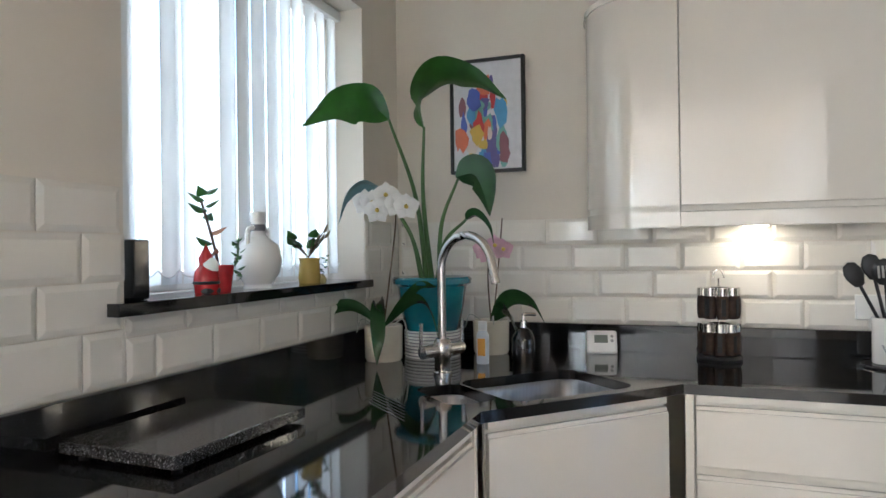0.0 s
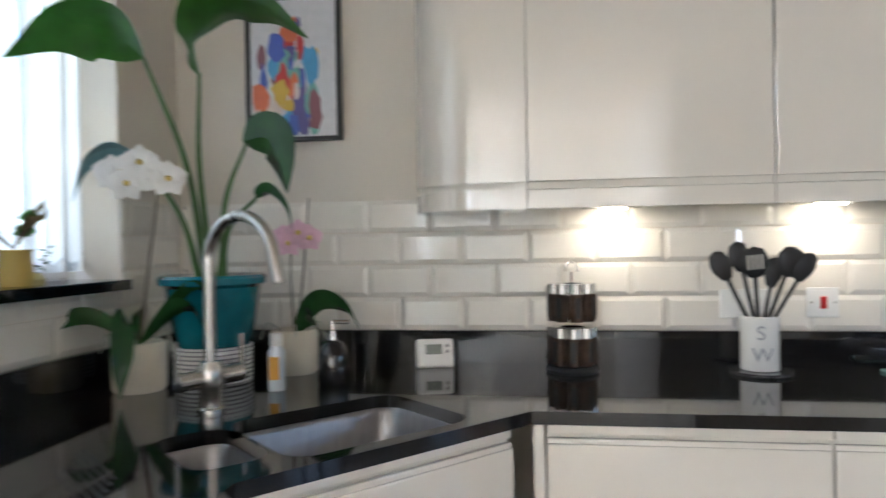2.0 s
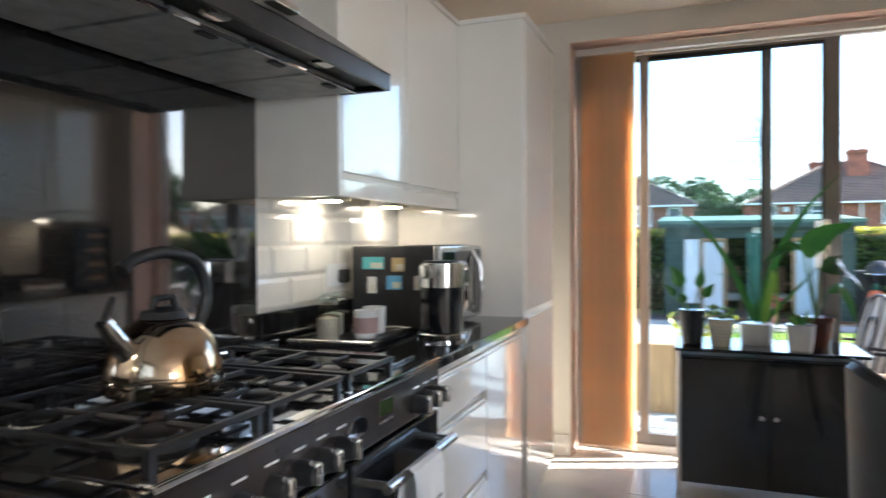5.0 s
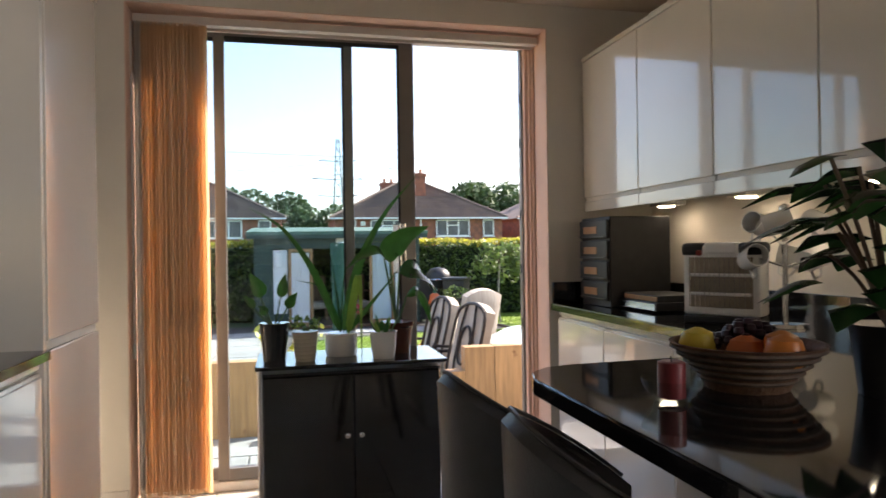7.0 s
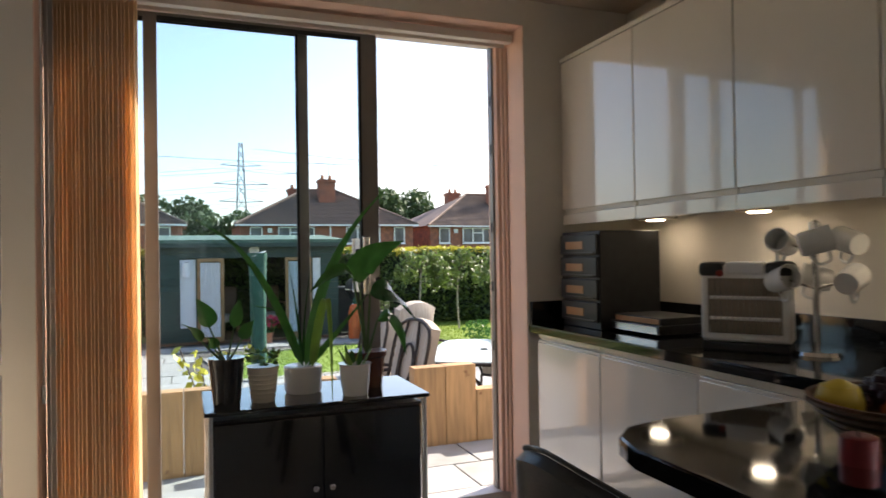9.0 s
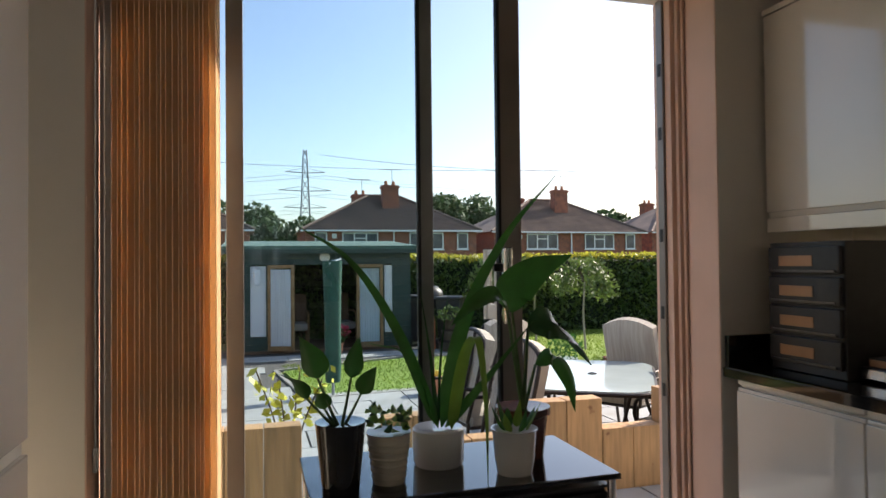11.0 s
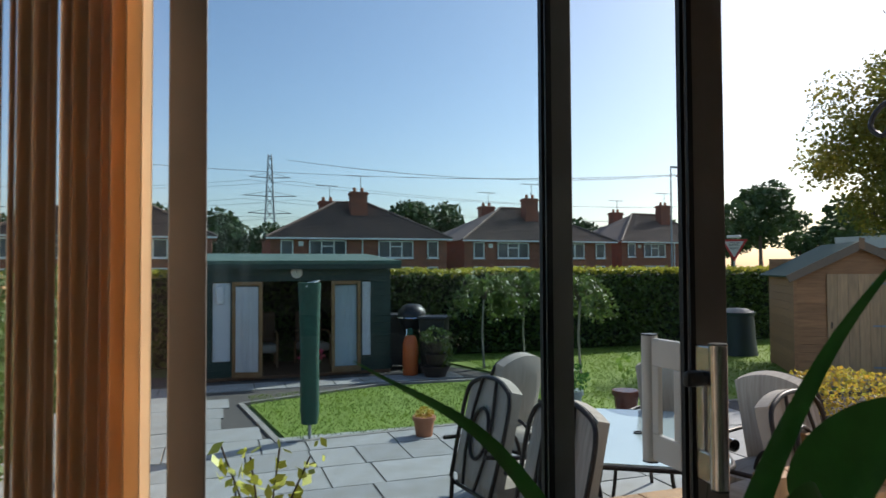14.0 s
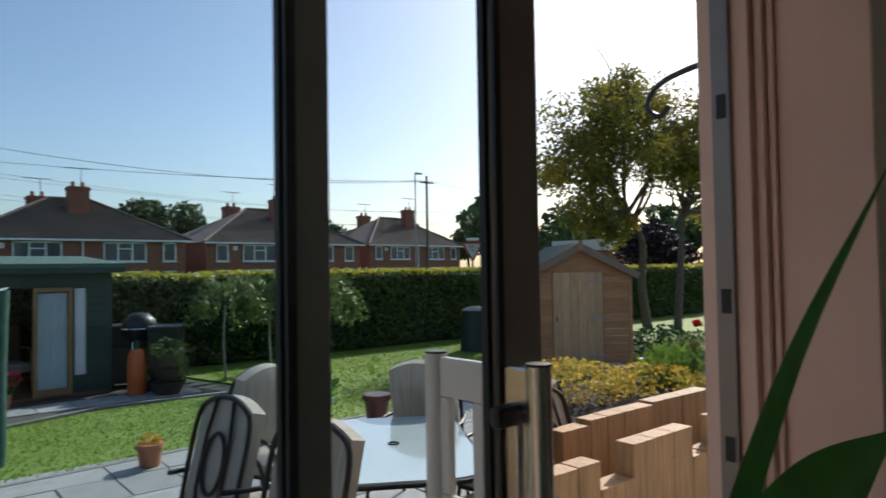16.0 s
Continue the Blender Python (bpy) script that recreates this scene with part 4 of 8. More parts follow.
def mug(at, rz, label, mat=CERAMIC, r=0.041, h=0.092, m=None):
    g = thing("mug", at, label, "mug", rz=rz, group="mugs")
    if m is not None:
        g.matrix_basis = m
    part("cup", Lz([(0, 0), (r * 0.85, 0), (r * 0.93, 0.012), (r, h), (r - 0.004, h), (r * 0.88, 0.014), (0, 0.01)], 22), mat, g)
    part("handle", T(curve_pts([(r * 0.95, 0, h * 0.8), (r + 0.025, 0, h * 0.75), (r + 0.028, 0, h * 0.4), (r * 0.93, 0, h * 0.22)], 5), 0.005), mat, g)
    return g


g = mug((2.55, 2.04, 0.908), 10, "white mug with a red and dark printed picture")
part("print", Lz([(0.0405, 0.02), (0.0418, 0.07)], 22), flat("mug_print", (0.45, 0.30, 0.28)), g)
mug((2.67, 2.07, 0.908), 0, "plain white china mug on the tray")
sk = thing("wall_socket", (2.80, YN - 0.006, 1.10), "white double wall socket with a black plug", "socket")
part("plate", B(((-0.075, -0.006, -0.043), (0.075, 0.0, 0.043)), bevel=0.003), WHITE, sk)
part("plug", B(((0.0, -0.035, -0.03), (0.05, -0.0065, 0.02)), bevel=0.006), BLACKMATT, sk)
sw = thing("cooker_switch", (0.974, YN - 0.006, 1.088), "white cooker switch plate with a red rocker", "switch")
part("plate", B(((-0.044, -0.008, -0.044), (0.044, 0.0, 0.044)), bevel=0.003), WHITE, sw)
part("rocker", B(((-0.009, -0.014, -0.018), (0.009, -0.0085, 0.018)), bevel=0.002), flat("switch_red", (0.55, 0.02, 0.02), 0.3), sw)
for x in (-0.032, 0.032):
    part("screw", Lz([(0, 0), (0.004, 0), (0.003, 0.002), (0, 0.002)], 10), STEEL, sw, m=pose(x, -0.008, 0, 90, 0, 0))
s2 = thing("wall_socket", (0.76, YN - 0.006, 1.085), "white double wall socket behind the utensils", "socket")
part("plate", B(((-0.075, -0.008, -0.043), (0.075, 0.0, 0.043)), bevel=0.003), WHITE, s2)
for x in (-0.035, 0.035):
    part("rocker", B(((x - 0.007, -0.012, 0.012), (x + 0.007, -0.0085, 0.03)), bevel=0.002), WHITE, s2)
uh = thing("utensil_jar", (0.76, 2.17, 0.912), "white ceramic jar of black cooking utensils on a slate", "utensil jar")
part("jar", Lz([(0, 0), (0.050, 0), (0.052, 0.004), (0.052, 0.148), (0.047, 0.15), (0.046, 0.01), (0, 0.008)], 26), CERAMIC, uh)
for wds, z, dx in (("S", 0.105, -0.012), ("W", 0.045, -0.008)):
    text_part(wds, 0.055, pose(dx, -0.0535, z, 90, 0, 0), flat("pale_ink", (0.4, 0.4, 0.42)), uh)
for k, (dx, dy, hgt, wd, kind_) in enumerate(((-0.10, 0.0, 0.29, 0.058, "spoon"), (-0.045, 0.02, 0.315, 0.06, "turner"), (-0.02, -0.03, 0.30, 0.075, "slotted_spoon"), (0.045, 0.02, 0.27, 0.05, "masher"), (0.085, 0.0, 0.30, 0.075, "ladle"), (0.115, -0.02, 0.285, 0.05, "fork"))):
    base_, tip = Vector((-dx * 0.25, -dy * 0.2, 0.02)), Vector((dx, dy, hgt))
    t = part("utensil_handle", T([base_, base_.lerp(tip, 0.6), base_.lerp(tip, 0.86)], 0.0055, 8), BLACKMATT, uh)
    d = (tip - base_).normalized()
    ex = Vector((0, 1, 0)).cross(d).normalized()
    head = Matrix.Translation(tip) @ Matrix((ex, d.cross(ex), d)).transposed().to_4x4()
    bm = Lz([(0, -0.045), (wd * 0.25, -0.04), (wd * 0.48, -0.01), (wd * 0.5, 0.012), (wd * 0.34, 0.036), (0, 0.045)], 18, sy=0.22)
    part(kind_, bm, BLACKMATT, t, m=head)
    if "slot" in kind_:
        part("slots", B(*[((q - 0.003, -0.0085, -0.018), (q + 0.003, -0.0065, 0.022)) for q in (-0.018, -0.006, 0.006, 0.018)]), flat("slot_grey", (0.5, 0.48, 0.44)), t, m=head)
sla = thing("trivet", (0.76, 2.17, 0.9005), "round dark slate trivet on granite", "trivet")
part("disc", Lz([(0, 0), (0.088, 0), (0.09, 0.004), (0.086, 0.010), (0, 0.010)], 30), SPECKLE, sla)
co = thing("glass_coaster", (1.15, 2.17, 0.9005), "square green-edged glass coaster", "coaster", rz=12)
part("glass", B(((-0.05, -0.05, 0), (0.05, 0.05, 0.009)), bevel=0.002), flat("pale_green_glass", (0.25, 0.42, 0.36), 0.08), co)
part("picture", B(((-0.035, -0.035, 0.0092), (0.035, 0.035, 0.0098))), flat("grey_print", (0.12, 0.15, 0.14), 0.3), co)
sr = thing("spice_rack", (0.243, 2.17, 0.9005), "chrome carousel rack of labelled spice jars", "spice rack")
part("base", Lz([(0, 0), (0.075, 0), (0.077, 0.008), (0.07, 0.018), (0, 0.018)], 28), BLACKMATT, sr)
part("stem", T([(0, 0, 0.018), (0, 0, 0.29)], 0.004), CHROME, sr)
part("top_loop", T([(0.018 * math.cos(a), 0, 0.29 + 0.03 * math.sin(a)) for a in [math.pi * k / 10 for k in range(11)]], 0.003), CHROME, sr)
for z in (0.10, 0.225):
    part("ring", T([(0.056 * math.cos(a), 0.056 * math.sin(a), z) for a in [2 * math.pi * k / 24 for k in range(25)]], 0.0025), CHROME, sr)
spj = None
for z in (0.022, 0.148):
    for k in range(8):
        a = 2 * math.pi * k / 8 + (0.2 if z > 0.1 else 0)
        m = pose(0.052 * math.cos(a), 0.052 * math.sin(a), z, 0, 0, math.degrees(a))
        if spj is None:
            spj = (mesh_of("spice_jar", Lz([(0, 0), (0.018, 0), (0.019, 0.004), (0.019, 0.08), (0, 0.08)], 14), SPICE), mesh_of("jar_cap", Lz([(0.0, 0.08), (0.0205, 0.08), (0.0205, 0.108), (0, 0.11)], 14), CHROME),
                   mesh_of("jar_label", B(((0.0175, -0.007, 0.012), (0.0199, 0.007, 0.07))), flat("black_label", (0.015, 0.015, 0.015))))
        j = new("spice_jar", spj[0])
        j.parent, j.matrix_basis = sr, m
        for q, nm in ((1, "jar_cap"), (2, "jar_label")):
            o = new(nm, spj[q])
            o.parent = j
th = thing("thermostat", (-0.165, 2.19, 0.9005), "white room thermostat on the worktop", "thermostat", rz=14)
tm = Matrix.Rotation(radians(-14), 4, "X")
part("case", B(((-0.058, 0, 0.0), (0.058, 0.026, 0.09)), bevel=0.010), WHITE, th, m=tm)
part("display", B(((-0.028, -0.0015, 0.042), (0.022, 0.0, 0.072)), bevel=0.001), flat("grey_display", (0.22, 0.25, 0.22), 0.15), th, m=tm)
for z in (0.05, 0.067):
    part("button", Lz([(0, 0), (0.006, 0), (0.005, 0.003), (0, 0.003)], 12), flat("grey_button", (0.35, 0.35, 0.35)), th, m=tm @ pose(0.038, 0, z, 90, 0, 0))
sd2 = thing("soap_dispenser", (-0.41, 1.95, 0.9005), "black bottle soap dispenser with chrome pump", "soap dispenser", rz=30)
part("bottle", Lz([(0, 0), (0.038, 0), (0.042, 0.01), (0.042, 0.08), (0.028, 0.108), (0.014, 0.118), (0, 0.12)], 22), BLACKGLASS, sd2)
part("pump", Lz([(0.013, 0.12), (0.013, 0.145), (0.005, 0.148), (0.005, 0.17), (0, 0.17)], 14), CHROME, sd2)
part("nozzle", T([(0, 0, 0.168), (0.045, 0, 0.165)], 0.006), CHROME, sd2)
bo = thing("small_bottle", (-0.535, 1.86, 0.9005), "small white plastic bottle with an orange label", "bottle")
part("bottle", Lz([(0, 0), (0.021, 0), (0.022, 0.01), (0.022, 0.10), (0.015, 0.115), (0, 0.116)], 18), flat("pale_bottle", (0.62, 0.68, 0.74), 0.3), bo)
part("cap", Lz([(0, 0.116), (0.016, 0.116), (0.016, 0.148), (0, 0.15)], 16), WHITE, bo)
part("label", B(((-0.012, -0.0235, 0.03), (0.015, -0.021, 0.09))), flat("orange_label", (0.7, 0.35, 0.05)), bo)
cbd = thing("chopping_board", (-0.855, 0.777, 0.9005), "speckled granite chopping board on worktop", "chopping board", rz=-2)
part("slab", B(((-0.148, -0.205, 0.008), (0.148, 0.205, 0.034)), bevel=0.003), SPECKLE, cbd)
for x in (-0.12, 0.12):
    for y in (-0.17, 0.17):
        part("foot", Lz([(0, 0), (0.01, 0), (0.01, 0.008), (0, 0.008)], 10), BLACKMATT, cbd, m=pose(x, y, 0))
pic = thing("picture_frame", (-0.634, YN - 0.02, 1.86), "black framed colourful splashed animal painting", "picture")
part("frame", B(((-0.16, -0.012, -0.24), (-0.147, 0.018, 0.235)), ((0.147, -0.012, -0.24), (0.16, 0.018, 0.235)), ((-0.147, -0.012, -0.24), (0.147, 0.018, -0.227)), ((-0.147, -0.012, 0.222), (0.147, 0.018, 0.235)), bevel=0.002), BLACKMATT, pic)
pp = part("print", B(((-0.147, 0.0, -0.227), (0.147, 0.006, 0.222))), flat("print_white", (0.72, 0.72, 0.74), 0.3), pic)
g = np.random.default_rng(4)
cols = [(0.55, 0.05, 0.05), (0.70, 0.18, 0.08), (0.08, 0.13, 0.50), (0.10, 0.35, 0.62), (0.12, 0.10, 0.30), (0.65, 0.45, 0.08), (0.75, 0.66, 0.62), (0.20, 0.45, 0.40), (0.25, 0.10, 0.12)]
for k in range(46):
    v = g.uniform()
    cx, cz = g.normal(0.0, 0.05 + 0.03 * (1 - v)), 0.17 - 0.37 * v
    w, h = g.uniform(0.008, 0.035), g.uniform(0.02, 0.075)
    bm = bmesh.new()
    f = bm.faces.new([bm.verts.new((np.clip(cx + w * math.cos(a) * g.uniform(0.6, 1.2), -0.14, 0.14), -0.0006 - 0.00002 * k, np.clip(cz + h * math.sin(a) * g.uniform(0.6, 1.2), -0.22, 0.215))) for a in [2 * math.pi * q / 11 for q in range(11)]])
    part("paint_mark", bm, flat("paint", cols[int(g.integers(len(cols)))] if not 0.1 < v < 0.35 else cols[int(g.integers(5))], 0.35), pp)


# ---- plants by the window ----
def plant_pot(at, prof, mat, label, name="potted_plant", rz=0.0):
    p = thing(name, at, label, "plant", rz=rz)
    part("pot", Lz(prof, 28), mat, p)
    r, z = prof[-2]
    part("soil", Lz([(0, z - 0.02), (r * 0.96, z - 0.022), (r * 0.96, z - 0.03)], 20), SOIL, p)
    return p


def leaf(parent, pts, w, side, mat=LEAF, **kw):
    bm = blade(bmesh.new(), pts, w, side, **kw)
    return part("leaf", bm, mat, parent)


bp = plant_pot((-0.775, 1.99, 1.0), [(0, 0), (0.10, 0), (0.118, 0.07), (0.132, 0.165), (0.15, 0.175), (0.152, 0.192), (0.145, 0.20), (0.132, 0.20), (0, 0.18)], TEAL, "tall strelitzia with broad leaves in a teal glazed pot")
bs_ = thing("plant_stand", (-0.775, 1.99, 0.9005), "round striped white and grey pot holder", "pot holder")
part("drum", Lz([(0, 0), (0.105, 0), (0.107, 0.098), (0, 0.098)], 28), WHITE, bs_)
for k in range(8):
    part("stripe", Lz([(0.106, 0.006 + 0.012 * k), (0.109, 0.008 + 0.012 * k), (0.106, 0.011 + 0.012 * k)], 28), flat("grey_stripe", (0.22, 0.22, 0.24)), bs_)
J = [((-0.02, 0.0, 0.18), (-0.03, -0.08, 0.50), (-0.085, -0.19, 0.773)), ((0.0, 0.0, 0.18), (-0.02, -0.03, 0.5), (-0.005, -0.05, 0.765)), ((0.03, 0.0, 0.18), (0.05, -0.02, 0.40), (0.125, -0.04, 0.565)),
     ((-0.03, -0.02, 0.18), (-0.06, -0.06, 0.36), (-0.16, -0.10, 0.53)), ((0.03, -0.02, 0.18), (0.07, -0.04, 0.33), (0.16, -0.06, 0.41))]
for s_ in J:
    part("stem", T(curve_pts(s_, 8), 0.011, 8, 0.45), STEM, bp)
leaf(bp, [(-0.085, -0.19, 0.773), (-0.15, -0.25, 0.835), (-0.24, -0.32, 0.82), (-0.325, -0.38, 0.735)], 0.17, (0.3, -0.5, 0.6), fold=0.35, wave=0.05, point=0.75)
leaf(bp, [(-0.005, -0.05, 0.76), (-0.01, -0.06, 0.86), (0.08, -0.07, 0.935), (0.20, -0.08, 0.915), (0.325, -0.09, 0.83)], 0.20, (0.35, -0.75, 0.35), fold=0.25, wave=0.04, point=0.7)
leaf(bp, [(0.115, -0.04, 0.57), (0.19, -0.06, 0.575), (0.23, -0.07, 0.51), (0.255, -0.075, 0.42)], 0.14, (0.6, -0.35, 0.5), mat=LEAFDARK, fold=0.4, point=0.7)
leaf(bp, [(-0.16, -0.10, 0.53), (-0.22, -0.14, 0.55), (-0.27, -0.18, 0.50), (-0.29, -0.2, 0.40)], 0.07, (0.2, -0.6, 0.5), mat=flat("grey_green_leaf", (0.16, 0.30, 0.33), 0.3), fold=0.4)
leaf(bp, [(0.16, -0.06, 0.41), (0.20, -0.07, 0.425), (0.25, -0.08, 0.38), (0.27, -0.08, 0.32)], 0.05, (0.2, -0.6, 0.5), mat=LEAFDARK, fold=0.5)
ORCH = [(0, 0), (0.062, 0), (0.068, 0.01), (0.07, 0.125), (0.064, 0.13), (0, 0.12)]


def orchid(at, label, petals, stalk, flowers, lvs, size):
    o = plant_pot(at, ORCH, CREAMPOT, label, "orchid")
    for p, w in lvs:
        leaf(o, p, w, (p[1][1], -p[1][0], 0.15), mat=LEAFDARK, fold=0.3, point=0.8)
    for s_ in stalk:
        part("flower_stalk", T(curve_pts(s_, 8), 0.0035, 6, 0.7), BROWNSTEM, o)
    for c in flowers:
        bm = bmesh.new()
        n_ = Vector((0.35, -0.9, 0.05)).normalized()
        u_ = Vector((0, 0, 1)).cross(n_).normalized()
        v_ = n_.cross(u_)
        for k in range(5):
            a = radians(90 + 72 * k)
            d = u_ * math.cos(a) + v_ * math.sin(a)
            blade(bm, [Vector(c) + d * 0.003, Vector(c) + d * size * 0.5 + n_ * 0.006, Vector(c) + d * size], size * (1.15 if k in (1, 4) else 0.8), n_.cross(d), fold=0.12, point=1.0)
        f = part("flower", bm, petals, o)
        part("flower_centre", Lz([(0, -0.008), (0.007, -0.004), (0.008, 0.004), (0, 0.01)], 8), YELLOW, f, m=Matrix.Translation(Vector(c) + n_ * 0.008))
    for k in range(4):
        part("air_root", T(curve_pts([(0.03 * math.cos(k * 1.7), 0.03 * math.sin(k * 1.7), 0.12), (0.08 * math.cos(k * 1.7), 0.08 * math.sin(k * 1.7), 0.15), (0.10 * math.cos(k * 1.7), 0.10 * math.sin(k * 1.7), 0.06 + 0.02 * k)], 5), 0.0025, 5), flat("pale_root", (0.45, 0.45, 0.38)), o)


orchid((-0.905, 1.83, 0.9005), "white orchid in flower in a cream pot", PETAL, [((0, 0, 0.12), (0.03, 0.0, 0.32), (0.045, 0.02, 0.52), (0.02, 0.03, 0.60))],
       [(-0.03, -0.02, 0.575), (0.03, -0.03, 0.60), (0.075, -0.03, 0.565), (-0.065, -0.01, 0.58), (0.0, -0.04, 0.545), (0.11, -0.03, 0.555)],
       [([(0, 0, 0.12), (-0.10, -0.06, 0.20), (-0.19, -0.12, 0.16), (-0.21, -0.14, 0.05)], 0.055), ([(0, 0, 0.12), (0.02, -0.10, 0.20), (0.05, -0.15, 0.10), (0.05, -0.16, 0.01)], 0.06), ([(0, 0, 0.12), (0.12, -0.03, 0.22), (0.2, -0.06, 0.20), (0.25, -0.08, 0.08)], 0.05),
        ([(0, 0, 0.12), (-0.06, 0.1, 0.2), (-0.1, 0.18, 0.2)], 0.05), ([(0, 0, 0.12), (0.13, 0.02, 0.26), (0.21, 0.0, 0.27)], 0.05)], 0.05)
orchid((-0.575, 2.10, 0.9005), "pink orchid in a cream pot with bare roots", PINK, [((0, 0, 0.12), (-0.01, 0, 0.30), (0.01, -0.02, 0.44)), ((0.01, 0, 0.12), (0.03, 0.01, 0.34), (0.05, 0.0, 0.52))],
       [(-0.02, -0.03, 0.40), (0.03, -0.04, 0.415), (0.06, -0.03, 0.40), (0.0, -0.04, 0.385)], [([(0, 0, 0.12), (0.08, -0.04, 0.21), (0.17, -0.07, 0.20), (0.23, -0.09, 0.13)], 0.07), ([(0, 0, 0.12), (0.06, -0.06, 0.17), (0.12, -0.12, 0.12), (0.14, -0.14, 0.05)], 0.07)], 0.042)

# ---- things on the window sill ----
ZS = 1.1905
sk2 = thing("speaker", (-1.078, 0.835, ZS), "small black box speaker on the sill", "speaker")
part("box", B(((-0.032, -0.026, 0), (0.028, 0.026, 0.143)), bevel=0.006), BLACKGLASS, sk2)
sa = thing("santa_planter", (-1.075, 1.10, ZS), "red santa figure planter with leafy cuttings", "planter")
part("bag", Lz([(0, 0), (0.03, 0), (0.04, 0.075), (0.036, 0.075), (0.03, 0.06), (0, 0.06)], 18), RED, sa, m=pose(0, 0.04, 0))
part("figure", Lz([(0, 0), (0.03, 0.0), (0.034, 0.03), (0.03, 0.06), (0.018, 0.075), (0.02, 0.095), (0.012, 0.11), (0, 0.135)], 18), RED, sa, m=pose(0, -0.015, 0))
part("beard", Lz([(0, 0.055), (0.02, 0.06), (0.022, 0.08), (0.012, 0.095), (0, 0.098)], 14), WHITE, sa, m=pose(0.012, -0.012, 0))
part("belt", Lz([(0.033, 0.024), (0.036, 0.028), (0.033, 0.034)], 18), BLACKMATT, sa, m=pose(0, -0.015, 0))
part("boots", B(((-0.01, -0.045, 0.0), (0.03, 0.01, 0.014)), bevel=0.005), BLACKMATT, sa)
part("stem", T(curve_pts([(0, 0.04, 0.06), (0, 0.01, 0.15), (-0.01, -0.02, 0.25)], 6), 0.004), BROWNSTEM, sa)
for k, (z, a) in enumerate(((0.27, 0), (0.265, 2.4), (0.25, 4.2), (0.235, 1.1), (0.22, 3.3), (0.20, 5.5), (0.16, 0.6), (0.13, 3.0), (0.10, 1.9))):
    d = Vector((0.5 * math.sin(a), math.cos(a), 0.35))
    c = Vector((-0.008, 0.04 - z * 0.2, z))
    leaf(sa, [c, c + d * 0.03, c + d * 0.065], 0.03, (-d.y, d.x, 0.3), mat=LEAF if k not in (6, 8) else flat("rusty_leaf", (0.40, 0.18, 0.08)))
for k in range(12):
    a, z = k * 2.4, 0.03 + 0.01 * k
    c = Vector((0.01, 0.105 + 0.01 * math.sin(k), z))
    d = Vector((0.6 * math.cos(a), math.sin(a), 0.4))
    leaf(sa, [c, c + d * 0.012, c + d * 0.03], 0.018, (-d.y, d.x, 0.2))
part("trailing_stem", T(curve_pts([(0.0, 0.06, 0.06), (0.01, 0.10, 0.08), (0.01, 0.11, 0.15)], 5), 0.003), STEM, sa)
va = thing("stone_flask", (-1.085, 1.33, ZS), "white glazed flask with small handles and dark motif", "vase")
part("body", Lz([(0, 0), (0.045, 0), (0.042, 0.012), (0.066, 0.05), (0.072, 0.085), (0.062, 0.13), (0.03, 0.155), (0.022, 0.165), (0.021, 0.2), (0.024, 0.202), (0.024, 0.232), (0, 0.234)], 28), CERAMIC, va)
for s in (-1, 1):
    part("handle", T(curve_pts([(0, s * 0.024, 0.185), (0, s * 0.048, 0.175), (0, s * 0.052, 0.13)], 6), 0.008), CERAMIC, va)
part("motif", B(((0.04, 0.045, 0.06), (0.046, 0.052, 0.115))), INK, va)
part("neck_label", Lz([(0.0216, 0.172), (0.022, 0.176), (0.022, 0.19), (0.0216, 0.194)], 20), INK, va)
wb = thing("boot_planter", (-1.085, 1.62, ZS), "pale yellow boot planter with begonia leaves", "planter")
part("boot", Lz([(0, 0), (0.035, 0), (0.038, 0.02), (0.034, 0.08), (0.038, 0.088), (0.032, 0.088), (0.028, 0.07), (0, 0.07)], 20), flat("yellow_glaze", (0.62, 0.45, 0.12), 0.2), wb)
part("toe", Lz([(0, 0), (0.028, 0.0), (0.03, 0.015), (0.02, 0.03), (0, 0.034)], 16), flat("yellow_glaze", (0.62, 0.52, 0.22), 0.2), wb, m=pose(0.01, 0.04, 0))
for k in range(11):
    a = k * 2.1
    c = Vector((0, -0.005, 0.09))
    d = Vector((0.5 * math.cos(a), math.sin(a), 0.9 - 0.12 * (k % 4))).normalized()
    e = c + d * (0.05 + 0.012 * (k % 5))
    part("stalk", T([c, e], 0.002, 5), BROWNSTEM, wb)
    leaf(wb, [e, e + d * 0.02 + Vector((0, 0, 0.004)), e + d * 0.045], 0.042, (-d.y, d.x, 0.2), mat=LEAF if k % 3 else flat("mottled_leaf", (0.28, 0.22, 0.10)))
for k in range(9):
    c = Vector((0.012, 0.06 + 0.004 * k, 0.03 + 0.008 * k))
    d = Vector((0.5 * math.cos(k * 2.4), math.sin(k * 2.4), 0.2))
    leaf(wb, [c, c + d * 0.01, c + d * 0.026], 0.018, (-d.y, d.x, 0.2))

# ---- sideboard with pots ----
sb = thing("sideboard", (3.985, 0.325, 0), "black gloss sideboard with chrome corner posts", "sideboard")
part("top", B(((-0.02, -0.02, 0.694), (0.40, 0.80, 0.71)), bevel=0.004), BLACKGLASS, sb)
part("body", B(((0.012, 0.012, 0.06), (0.37, 0.768, 0.665))), BLACKMATT, sb)
for k in range(2):
    d = part("door", B(((-0.004, 0.014 + 0.378 * k, 0.07), (0.011, 0.388 + 0.378 * k, 0.66)), bevel=0.003), BLACKGLASS, sb)
    part("knob", Lz([(0, 0), (0.008, 0), (0.011, 0.012), (0, 0.016)], 14), CHROME, d, m=pose(-0.004, 0.36 if k == 0 else 0.42, 0.40, 0, -90, 0))
